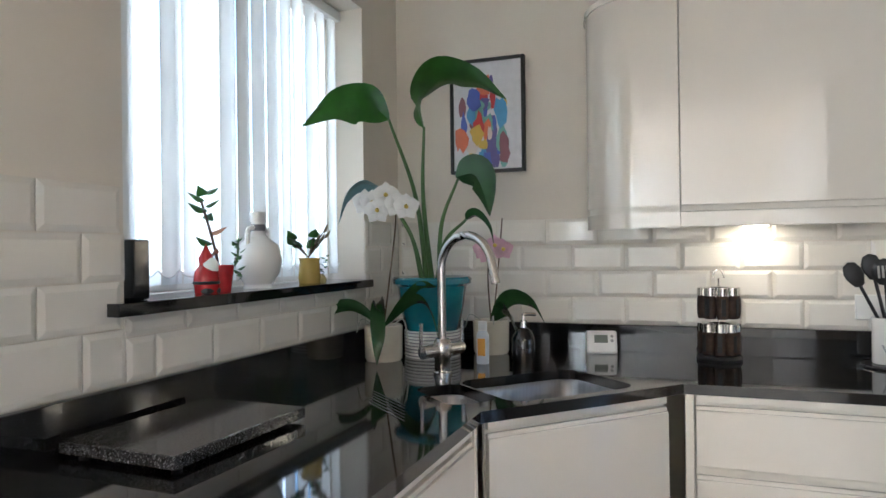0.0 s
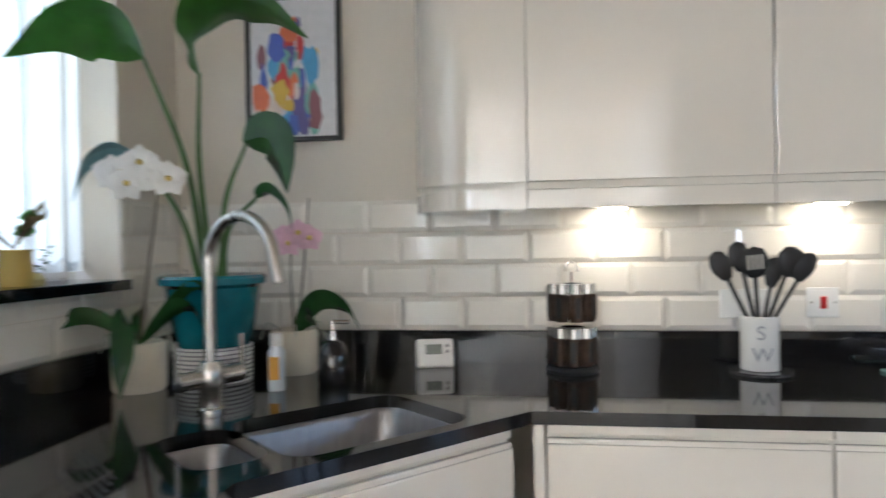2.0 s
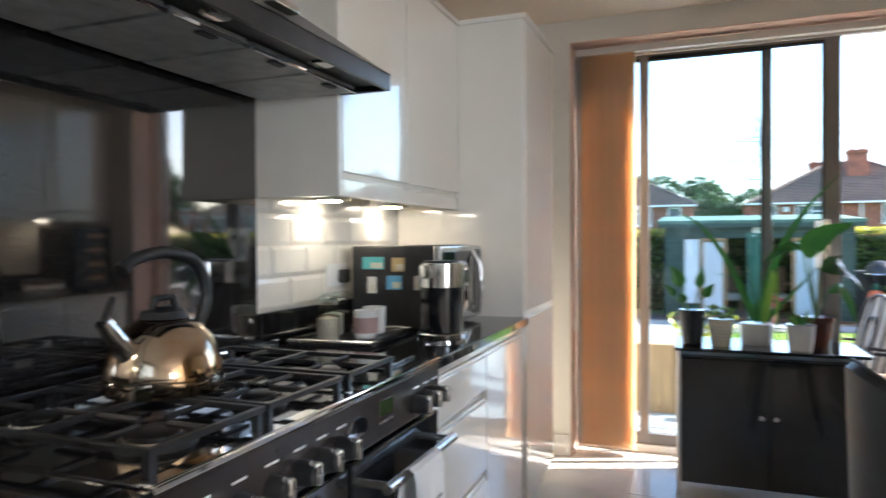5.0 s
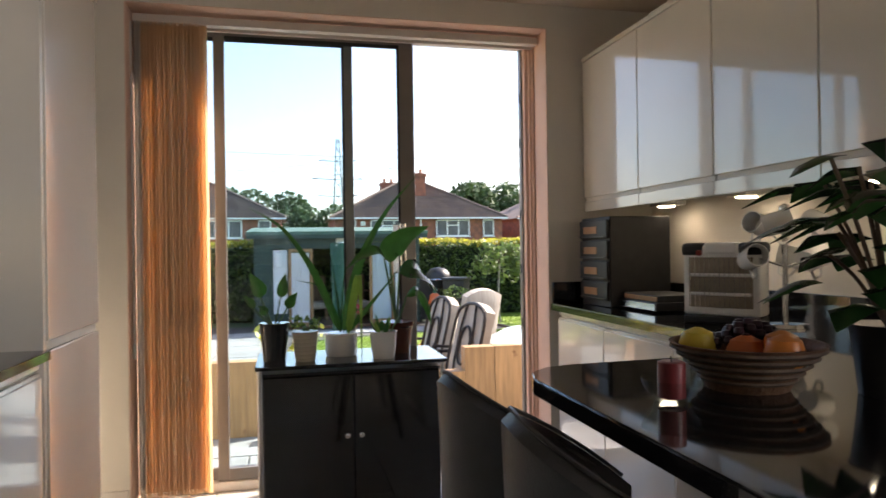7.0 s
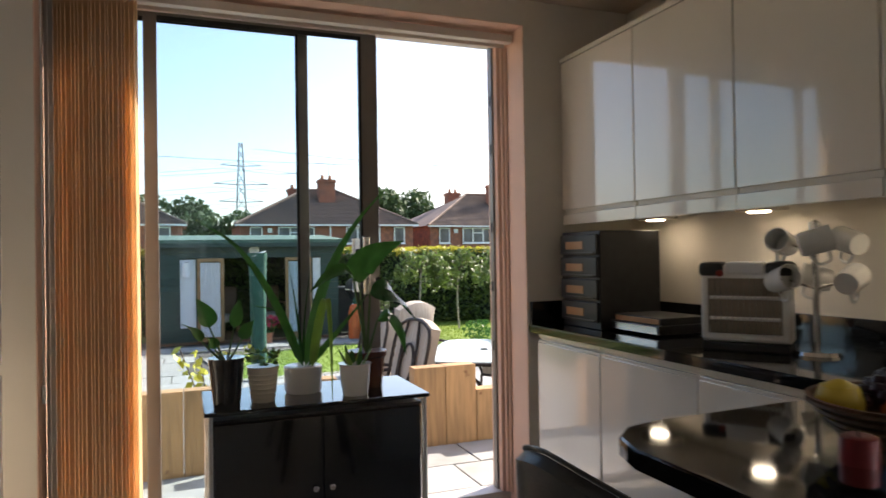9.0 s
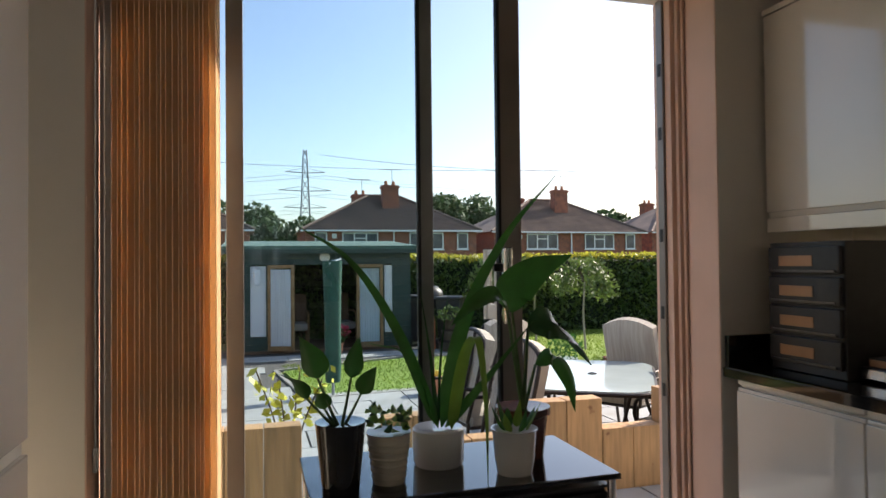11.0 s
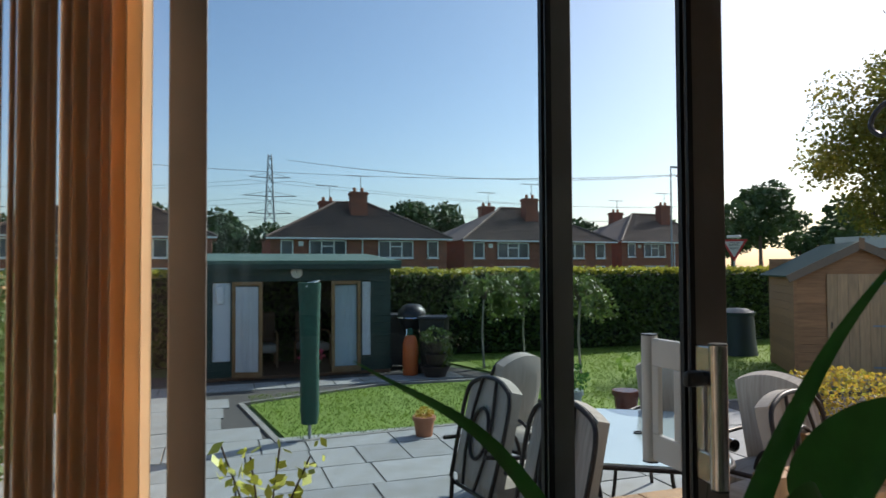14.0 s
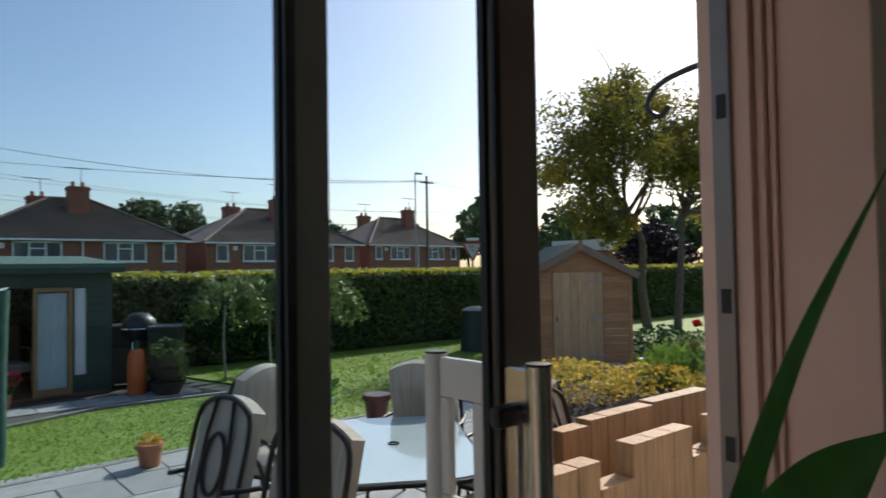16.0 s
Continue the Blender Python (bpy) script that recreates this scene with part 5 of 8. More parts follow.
part("inset_shelf", B(((0.0, 0.0, 0.668), (0.38, 0.78, 0.676)), bevel=0.002), DARKSTEEL, sb)
for x in (0.0, 0.38):
    for y in (0.0, 0.78):
        part("post", T([(x, y, 0.0), (x, y, 0.693)], 0.012, 12), CHROME, sb)
ZB = 0.7105


def strap(parent, pts, w, mat=LEAFLIGHT, side=(0, 1, 0.1), fold=0.2):
    return leaf(parent, pts, w, side, mat=mat, fold=fold, point=0.35)


p1 = plant_pot((4.05, 1.045, ZB), [(0, 0), (0.046, 0), (0.062, 0.165), (0.064, 0.175), (0.058, 0.175), (0, 0.165)], BLACKGLASS, "young strelitzia with dark leaves in a black pot")
for e, w in (((0.0, -0.05, 0.385), 0.05), ((0.0, 0.10, 0.39), 0.075), ((-0.02, 0.15, 0.305), 0.05), ((0.04, -0.10, 0.30), 0.05), ((0.0, 0.07, 0.25), 0.05)):
    e = Vector(e)
    b = e * 0.55 + Vector((0, 0, 0.07))
    part("stem", T(curve_pts([(0, 0, 0.15), e * 0.25 + Vector((0, 0, 0.11)), b], 5), 0.005, 6, 0.6), STEM, p1)
    leaf(p1, [b, b.lerp(e, 0.4) + Vector((0, 0, 0.01)), e], w, (0.35, 0.8, 0.4), fold=0.3)
p2 = plant_pot((4.09, 0.915, ZB), [(0, 0), (0.042, 0), (0.056, 0.12), (0.06, 0.13), (0.054, 0.13), (0, 0.12)], CREAMPOT, "leafy succulent in a ribbed cream pot")
for k in range(6):
    part("pot_rib", Lz([(0.0435 + 0.002 * k, 0.012 + 0.017 * k), (0.0465 + 0.002 * k, 0.016 + 0.017 * k), (0.0455 + 0.002 * k, 0.021 + 0.017 * k)], 24), CREAMPOT, p2)
for k in range(34):
    a = k * 2.4
    c = Vector((0.035 * math.cos(a), 0.05 * math.sin(a), 0.135 + 0.012 * (k % 5)))
    d = Vector((math.cos(a * 1.3), math.sin(a * 1.3), 0.5))
    leaf(p2, [c, c + d * 0.016, c + d * 0.036], 0.02, (-d.y, d.x, 0.2), mat=LEAFLIGHT if k % 3 else LEAF)
p3 = plant_pot((4.20, 0.75, ZB), [(0, 0), (0.066, 0), (0.072, 0.01), (0.074, 0.10), (0.068, 0.105), (0, 0.095)], CERAMIC, "strap-leaved plant in a low white pot")
strap(p3, [(0, 0, 0.1), (-0.015, 0.12, 0.38), (-0.03, 0.25, 0.575), (-0.05, 0.40, 0.675)], 0.038, LEAF, (0.3, -0.7, 0.6))
strap(p3, [(0, -0.01, 0.1), (0.0, -0.08, 0.40), (-0.02, -0.20, 0.64), (-0.05, -0.35, 0.82)], 0.048, LEAF, (0.3, 0.8, 0.3))
strap(p3, [(-0.03, -0.03, 0.1), (-0.06, -0.06, 0.30), (-0.15, -0.07, 0.365), (-0.21, -0.07, 0.20), (-0.22, -0.07, -0.02)], 0.036, LEAFLIGHT, (0.1, 1, 0))
strap(p3, [(0, -0.02, 0.1), (-0.03, -0.14, 0.24), (-0.06, -0.27, 0.40)], 0.03, LEAF, (0.5, 0.6, 0.3))
strap(p3, [(0, 0, 0.1), (0.0, 0.02, 0.3), (0.0, 0.05, 0.5)], 0.014, LEAFDARK, (0, 1, 0))
strap(p3, [(0.0, 0.01, 0.1), (0.0, 0.08, 0.3), (0.0, 0.2, 0.35)], 0.018, LEAF, (0.4, 0.2, 0.6))
strap(p3, [(0.0, 0.0, 0.1), (0.0, -0.01, 0.3), (0.0, -0.04, 0.52)], 0.010, LEAFDARK, (0, 1, 0))
p4 = plant_pot((4.06, 0.575, ZB), [(0, 0), (0.047, 0), (0.054, 0.04), (0.06, 0.115), (0.064, 0.12), (0.058, 0.12), (0, 0.11)], CERAMIC, "small yellowing seedling in a white pot")
for k in range(9):
    a = k * 2.4
    c = Vector((0.03 * math.cos(a), 0.03 * math.sin(a), 0.115))
    d = Vector((0.4 * math.cos(a), 0.6 * math.sin(a), 1.0))
    leaf(p4, [c, c + d * 0.03, c + d * (0.05 + 0.004 * k)], 0.026, (-d.y, d.x, 0.1), mat=LEAFLIGHT if k % 2 else LEAF)
p5 = plant_pot((4.20, 0.49, ZB), [(0, 0), (0.058, 0), (0.072, 0.12), (0.08, 0.125), (0.08, 0.145), (0.072, 0.145), (0, 0.135)], BROWNPOT, "strelitzia with broad dark leaves in a brown pot")
for pts, w, sd_, mt in (([(0, 0.03, 0.42), (-0.01, 0.03, 0.48), (-0.02, -0.04, 0.545), (-0.03, -0.15, 0.588)], 0.115, (0.3, 0.66, 0.74), LEAF), ([(-0.02, -0.01, 0.375), (-0.04, -0.07, 0.395), (-0.05, -0.14, 0.345), (-0.05, -0.20, 0.26)], 0.115, (0.5, 0.45, 0.6), LEAFDARK),
                        ([(-0.03, 0.06, 0.44), (-0.05, 0.10, 0.475), (-0.06, 0.17, 0.45), (-0.07, 0.24, 0.395)], 0.06, (0.6, 0.2, 0.6), LEAF), ([(0.02, -0.05, 0.26), (0.0, -0.1, 0.29), (-0.02, -0.14, 0.22), (-0.02, -0.16, 0.12)], 0.07, (0.6, 0.4, 0.3), LEAF)):
    part("stem", T(curve_pts([(0, 0, 0.12), (Vector(pts[0]) * 0.5 + Vector((0, 0, 0.06))), pts[0]], 6), 0.007, 7, 0.6), STEM, p5)
    leaf(p5, pts, w, sd_, mat=mt, fold=0.3, point=0.75)

# ---- things on the far worktop and the peninsula ----
rk2 = thing("drawer_stack", (4.0, -0.49, 0.9005), "stack of black drawers with lit copper fronts", "storage drawers")
part("carcass", B(((0.0, -0.33, 0.0), (0.31, -0.012, 0.435)), bevel=0.004), BLACKMATT, rk2)
for k in range(4):
    d = part("drawer", B(((0.008, -0.011, 0.03 + 0.10 * k), (0.302, 0.004, 0.12 + 0.10 * k)), bevel=0.004), BLACKMATT, rk2)
    part("front_label", B(((0.11, 0.0045, 0.055 + 0.10 * k), (0.25, 0.007, 0.09 + 0.10 * k)), bevel=0.001), flat("copper_label", (0.45, 0.22, 0.10), 0.3), d)
    part("runner", B(((0.02, 0.0045, 0.036 + 0.10 * k), (0.29, 0.012, 0.042 + 0.10 * k))), DARKSTEEL, d)
dv = thing("disc_player", (3.68, -0.80, 0.9005), "slim silver and black player on the worktop", "player")
part("lower_case", B(((0, 0, 0.008), (0.32, 0.25, 0.045)), bevel=0.003), DARKSTEEL, dv)
part("upper_case", B(((0.0, 0.01, 0.046), (0.30, 0.24, 0.075)), bevel=0.003), BLACKMATT, dv)
part("fascia", B(((0.01, 0.2505, 0.012), (0.31, 0.254, 0.04))), STEEL, dv)
part("strip", B(((0.01, 0.2405, 0.05), (0.29, 0.244, 0.07))), flat("copper_strip", (0.4, 0.2, 0.1), 0.3), dv)
ht = thing("electric_heater", (3.26, -0.56, 0.9005), "white halogen heater with black top corners", "heater", rz=-146)
part("case", B(((-0.14, 0.0, 0.03), (0.14, 0.10, 0.29)), bevel=0.012), WHITE, ht)
part("opening", B(((-0.115, -0.004, 0.06), (0.115, 0.003, 0.245))), flat("heater_reflector", (0.25, 0.2, 0.14), 0.3), ht)
part("top_band", B(((-0.06, -0.006, 0.255), (0.06, 0.104, 0.30)), bevel=0.01), WHITE, ht)
for s in (-1, 1):
    part("corner_cap", B(((s * 0.062, -0.008, 0.25), (s * 0.146, 0.106, 0.30)), bevel=0.016), BLACKMATT, ht)
part("foot", B(((-0.135, -0.01, 0.0), (0.135, 0.11, 0.03)), bevel=0.006), BLACKMATT, ht)
part("knob", Lz([(0, 0), (0.012, 0), (0.01, 0.01), (0, 0.01)], 14), flat("red_knob", (0.3, 0.03, 0.02)), ht, m=pose(-0.075, -0.004, 0.262, 90, 0, 0))
for k in range(13):
    part("grille_bar", T([(-0.108 + 0.018 * k, -0.009, 0.06), (-0.108 + 0.018 * k, -0.009, 0.245)], 0.0012, 5), CHROME, ht)
for z in (0.11, 0.18):
    part("element", T([(-0.11, -0.002, z), (0.11, -0.002, z)], 0.007), CERAMIC, ht)
mt_ = thing("mug_tree", (3.12, -0.72, 0.9005), "steel mug tree on the worktop", "mug tree")
part("base", Lz([(0, 0), (0.075, 0), (0.07, 0.012), (0, 0.014)], 24), CHROME, mt_)
part("post", T([(0, 0, 0.01), (0, 0, 0.40)], 0.010), STEEL, mt_)
part("finial", Lz([(0, 0.395), (0.018, 0.40), (0.018, 0.425), (0, 0.435)], 14), STEEL, mt_)
for k in range(6):
    a = k * math.pi / 3 + 0.3
    z = 0.33 - 0.12 * (k % 2)
    e = Vector((0.09 * math.cos(a), 0.09 * math.sin(a), z + 0.03))
    part("peg", T([(0, 0, z), e], 0.004), STEEL, mt_)
    mug((0, 0, 0), 0, "white mug hanging on the mug tree", m=Matrix.Translation(Vector((3.12, -0.72, 0.90)) + e + Vector((0.02 * math.cos(a), 0.02 * math.sin(a), -0.055))) @ pose(0, 0, 0, 0, 75, math.degrees(a) + 90) @ pose(-0.06, 0, -0.045))
s3 = thing("wall_socket", (3.62, YS + 0.008, 1.12), "wall socket with two black plugs and leads", "socket", rz=180)
part("plate", B(((-0.075, -0.008, -0.043), (0.075, 0.0, 0.043)), bevel=0.003), WHITE, s3)
for x in (-0.04, 0.04):
    part("plug", B(((x - 0.024, -0.035, -0.03), (x + 0.024, -0.0085, 0.025)), bevel=0.006), BLACKMATT, s3)
    part("lead", T(curve_pts([(x, -0.03, -0.03), (x, -0.04, -0.12), (x + 0.01, -0.05, -0.21)], 5), 0.004), BLACKMATT, s3)
fb = thing("fruit_bowl", (2.29, 0.08, 0.9005), "woven brown basket bowl of fruit", "fruit bowl")
part("basket", Lz([(0, 0), (0.08, 0), (0.086, 0.012), (0.108, 0.05), (0.145, 0.085), (0.15, 0.092), (0.142, 0.092), (0.10, 0.05), (0, 0.02)], 32), material("woven_cane", (0.16, 0.075, 0.035), 0.7, vary=0.15, scale=40, bump=0.8, fine=90), fb)
for k in range(5):
    part("weave_band", Lz([(0.088 + 0.013 * k, 0.016 + 0.015 * k), (0.095 + 0.0135 * k, 0.021 + 0.015 * k), (0.093 + 0.0135 * k, 0.026 + 0.015 * k)], 32), BROWNSTEM, fb)
for k, (x, y, z, c, nm) in enumerate(((0.10, 0.08, 0.10, (0.62, 0.46, 0.04), "lemon"), (-0.04, -0.08, 0.10, (0.62, 0.20, 0.02), "orange"), (-0.11, -0.03, 0.10, (0.60, 0.18, 0.02), "orange"), (0.0, 0.0, 0.09, (0.5, 0.12, 0.03), "apple"))):
    fr = thing(nm, (2.29 + x * 0.75, 0.08 + y * 0.75, 0.90 + z - 0.058), "ripe %s lying in the basket bowl" % nm, "fruit", group="fruit")
    part("fruit", Lz([(0, 0), (0.02, 0.003), (0.036, 0.02), (0.039, 0.04), (0.03, 0.064), (0.008, 0.074), (0, 0.07)], 18), flat(nm + "_peel", c, 0.4), fr)
gr = thing("grapes", (2.33, 0.04, 0.955), "bunch of dark grapes in the bowl", "fruit")
gm = mesh_of("grape", Lz([(0, 0), (0.008, 0.002), (0.012, 0.012), (0.008, 0.022), (0, 0.024)], 10), flat("grape_skin", (0.035, 0.012, 0.02), 0.3))
for k in range(38):
    o = new("grape", gm)
    o.parent, o.matrix_basis = gr, pose(0.055 * math.cos(k * 2.4) * (k / 38) ** 0.5, 0.08 * math.sin(k * 2.4) * (k / 38) ** 0.5, 0.05 * (1 - k / 38) + 0.01)
cd = thing("candle", (2.21, 0.30, 0.9005), "dark red candle in a clear glass dish", "candle")
part("dish", Lz([(0, 0), (0.03, 0), (0.035, 0.008), (0.05, 0.03), (0.056, 0.045), (0.052, 0.045), (0.03, 0.012), (0, 0.01)], 24), JARGLASS, cd)
part("wax", Lz([(0, 0.0105), (0.025, 0.0105), (0.025, 0.075), (0.018, 0.078), (0, 0.074)], 20), flat("red_wax", (0.16, 0.012, 0.015), 0.4), cd)
part("wick", T([(0, 0, 0.074), (0.002, 0, 0.086)], 0.0012, 5), BLACKMATT, cd)
hp = plant_pot((2.15, -0.13, 0.9005), [(0, 0), (0.055, 0), (0.06, 0.05), (0.07, 0.13), (0.074, 0.135), (0.066, 0.135), (0, 0.12)], BLACKMATT, "tall leafy houseplant in shadow in a black pot")
g = np.random.default_rng(9)
for k in range(64):
    a, L = g.uniform(0, 6.28), g.uniform(0.03, 0.2)
    z = g.uniform(0.18, 0.45) if k else 0.50
    e = Vector((L * math.cos(a), L * math.sin(a), z))
    if k < 16:
        part("stem", T(curve_pts([(0, 0, 0.12), e * 0.5 + Vector((0, 0, 0.08)), e], 5), 0.004), BROWNSTEM, hp)
    d = Vector((math.cos(a), math.sin(a), -0.4))
    leaf(hp, [e, e + d * 0.04 + Vector((0, 0, 0.012)), e + d * 0.105], 0.092, (-d.y, d.x, 0.1), mat=LEAFDARK, fold=0.2)
fk = thing("coffee_machine", (2.06, -0.46, 0.9005), "black coffee machine with steel trim in shade", "coffee machine")
part("case", B(((-0.16, -0.15, 0.0), (0.16, 0.15, 0.38)), bevel=0.02), BLACKMATT, fk)
part("trim_ring", Lz([(0.03, 0), (0.05, 0), (0.05, 0.012), (0.03, 0.012), (0.03, 0)], 20), CHROME, fk, m=pose(0, 0.151, 0.25, -90, 0, 0))
part("drip_tray", B(((-0.10, 0.151, 0.0), (0.10, 0.20, 0.03)), bevel=0.005), STEEL, fk)


# ---- bar chairs ----
bc_ = thing("tub_chair", (2.46, 0.48, 0), "dark grey leather tub chair at the peninsula", "chair", rz=4, group="peninsula chairs")
bm, rows = bmesh.new(), []
for i in range(25):
    a = radians(-25 + 230 * i / 24)
    t = abs(a - radians(90)) / radians(115)
    top = 0.93 - 0.19 * t ** 1.6
    r0, r1 = 0.165, 0.195
    prof = [(r0, 0.46), (r0 + 0.012, 0.60), (r0 + 0.02, top - 0.02), (r0 + 0.032, top), (r1 + 0.018, top - 0.015), (r1 + 0.008, 0.60), (r1 - 0.01, 0.42)]
    rows.append([bm.verts.new((r * math.cos(a), r * math.sin(a) * 0.95, z)) for r, z in prof])
for a, b in zip(rows, rows[1:]):
    for j in range(6):
        bm.faces.new((a[j], a[j + 1], b[j + 1], b[j]))
for e in (rows[0], rows[-1]):
    bm.faces.new(e)
part("backrest", bm, LEATHER, bc_)
part("seam", T([((0.197) * math.cos(radians(-20 + 220 * i / 24)), 0.197 * 0.95 * math.sin(radians(-20 + 220 * i / 24)), 0.935 - 0.19 * (abs(radians(-20 + 220 * i / 24) - radians(90)) / radians(115)) ** 1.6) for i in range(25)], 0.004, 6), BLACKMATT, bc_, "stitched black piping")
part("seat", Lz([(0, 0.40), (0.16, 0.40), (0.182, 0.43), (0.178, 0.48), (0.13, 0.50), (0, 0.505)], 28), LEATHER, bc_)
for sx in (-1, 1):
    for sy in (-1, 1):
        part("leg", T([(sx * 0.14, sy * 0.13, 0.41), (sx * 0.21, sy * 0.20, 0.0)], 0.014, 8, 0.7), BLACKMATT, bc_)
copy_thing(bc_, pose(2.08, 0.46, 0, 0, 0, -6))

# ---- garden materials ----
PAVER = material("grey_stone_slab", (0.36, 0.36, 0.35), 0.75, vary=0.06, scale=5, bump=0.25, fine=60, random_vary=0.12, second=(0.30, 0.29, 0.26))
JOINT = material("dark_joint_sand", (0.11, 0.10, 0.09), 0.95, vary=0.15, scale=30, bump=0.3)
GRASS = material("mown_lawn", (0.15, 0.22, 0.025), 0.8, vary=0.12, scale=2.2, bump=0.6, fine=140, second=(0.19, 0.28, 0.04))
BLADES = material("grass_blade", (0.20, 0.29, 0.03), 0.6, vary=0.12, scale=1.5, through_light=0.45, second=(0.13, 0.22, 0.03))
FIELD = material("far_grass", (0.10, 0.16, 0.05), 0.9, vary=0.1, scale=0.1)
HEDGE = material("hedge_leaf", (0.045, 0.085, 0.014), 0.5, vary=0.15, scale=2.5, through_light=0.12, second=(0.085, 0.13, 0.02))
# shade between the hedge's leaves is put into this near-black core colour
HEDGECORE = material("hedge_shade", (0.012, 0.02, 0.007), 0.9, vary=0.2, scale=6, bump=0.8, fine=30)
TREELEAF = material("tree_leaf", (0.14, 0.17, 0.03), 0.45, vary=0.15, scale=1.2, through_light=0.5, second=(0.34, 0.26, 0.04))
# sunlight on the hedge top is put into this yellow leaf colour
HEDGETOP = material("painted_sun_hedge_tip", (0.42, 0.40, 0.05), 0.5, vary=0.12, scale=3, through_light=0.5)
FARLEAF = material("far_tree_leaf", (0.07, 0.12, 0.04), 0.7, vary=0.15, scale=0.4, through_light=0.15)
PURPLE = material("purple_tree_leaf", (0.03, 0.015, 0.02), 0.6, vary=0.15, scale=1.0)
WEEPLEAF = material("weeping_leaf", (0.14, 0.21, 0.05), 0.5, vary=0.12, scale=4, through_light=0.3)
BARK = material("grey_bark", (0.13, 0.10, 0.075), 0.9, vary=0.15, scale=20, bump=0.6, fine=80)
GREENBOARD = material("dark_green_boards", (0.016, 0.045, 0.036), 0.5, vary=0.08, scale=6, bump=0.1, fine=90, random_vary=0.08)
FELT = material("green_roof_felt", (0.075, 0.14, 0.11), 0.85, vary=0.06, scale=8, bump=0.3, fine=200)
DOORWOOD = material("brown_door_wood", (0.30, 0.17, 0.07), 0.5, vary=0.1, scale=6, stretch=(5, 5, 0.6), bump=0.1)
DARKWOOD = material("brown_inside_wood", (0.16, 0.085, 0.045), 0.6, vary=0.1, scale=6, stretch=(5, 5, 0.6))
CURTAIN = material("white_curtain", (0.85, 0.87, 0.90), 0.9, vary=0.03, scale=10, through_light=0.3)
SHEDWOOD = material("orange_shed_wood", (0.42, 0.22, 0.10), 0.6, vary=0.1, scale=5, stretch=(0.7, 5, 6), bump=0.15, fine=70, random_vary=0.12)
SHEDDOOR = material("pale_shed_door", (0.52, 0.35, 0.19), 0.6, vary=0.1, scale=5, stretch=(6, 6, 0.6), bump=0.15, fine=70, random_vary=0.1)
BRICK = material("house_red_brick", (0.33, 0.12, 0.07), 0.85, vary=0.1, scale=3, random_vary=0.1, second=(0.17, 0.075, 0.055))
ROOF = material("brown_roof_tile", (0.20, 0.14, 0.11), 0.85, vary=0.1, scale=0.8, second=(0.13, 0.095, 0.08), random_vary=0.06)
WINDARK = material("dark_window_glass", (0.10, 0.12, 0.14), 0.08, vary=0.2, scale=1.0)
UPVC = material("white_upvc", (0.75, 0.76, 0.76), 0.4, vary=0.02)
CUSHION = material("beige_cushion", (0.45, 0.40, 0.33), 0.85, vary=0.05, scale=8, bump=0.15, fine=300, second=(0.33, 0.28, 0.23), stretch=(6, 0.4, 0.4))
BRONZE = material("dark_bronze_metal", (0.035, 0.026, 0.022), 0.45, 0.6, vary=0.1, scale=20)
TABLEGLASS = material("frosted_table_glass", (0.48, 0.56, 0.55), 0.12, vary=0.03, scale=4, coat=0.4)
DKGREEN = material("dark_green_cover", (0.018, 0.085, 0.055), 0.75, vary=0.12, scale=14, bump=0.4, fine=50)
GALV = material("galvanised_lattice", (0.30, 0.33, 0.36), 0.6, 0.3, vary=0.05)
ORANGEPAINT = material("orange_gas_paint", (0.62, 0.13, 0.03), 0.4, vary=0.05)
SHRUB = material("orange_shrub_leaf", (0.55, 0.34, 0.05), 0.6, vary=0.15, scale=6, second=(0.42, 0.42, 0.06), through_light=0.45)
REDFLOWER = material("red_flower", (0.65, 0.03, 0.02), 0.5, vary=0.05, through_light=0.2)
STONE = material("pond_stone", (0.30, 0.28, 0.25), 0.8, vary=0.1, scale=9, bump=0.5, fine=40, random_vary=0.15)
G = -0.32


def leaves(name, points, size, mat, parent=None, label="", lean=None, rng=None, long=1.6, kind=""):
    """Many small pointed leaves in one mesh, one at each point."""
    rng = rng or np.random.default_rng(3)
    n = len(points)
    a = rng.normal(size=(n, 3))
    if lean is not None:
        a = a * 0.6 + np.asarray(lean)
    a /= np.linalg.norm(a, axis=1)[:, None]
    b = np.cross(a, rng.normal(size=(n, 3)))
    b /= np.linalg.norm(b, axis=1)[:, None] + 1e-9
    s = size * rng.uniform(0.6, 1.3, size=(n, 1))
    co = np.stack([points - a * s * long / 2, points + b * s / 2, points + a * s * long / 2, points - b * s / 2], 1).reshape(-1, 3)
    me = bpy.data.meshes.new(name)
    me.from_pydata(co.tolist(), [], np.arange(4 * n).reshape(-1, 4).tolist())
    me.materials.append(mat)
    ob = new(name, me)
    ob.parent = parent
    if label:
        tagged(ob, label)
    if kind:
        tagged(ob, kind=kind)
    return ob


def blob(rng, n, centre, radii, shell=0.55):
    d = rng.normal(size=(n, 3))
    d /= np.linalg.norm(d, axis=1)[:, None]
    r = shell + (1 - shell) * rng.uniform(size=(n, 1)) ** 0.6
    return np.asarray(centre) + d * r * np.asarray(radii)


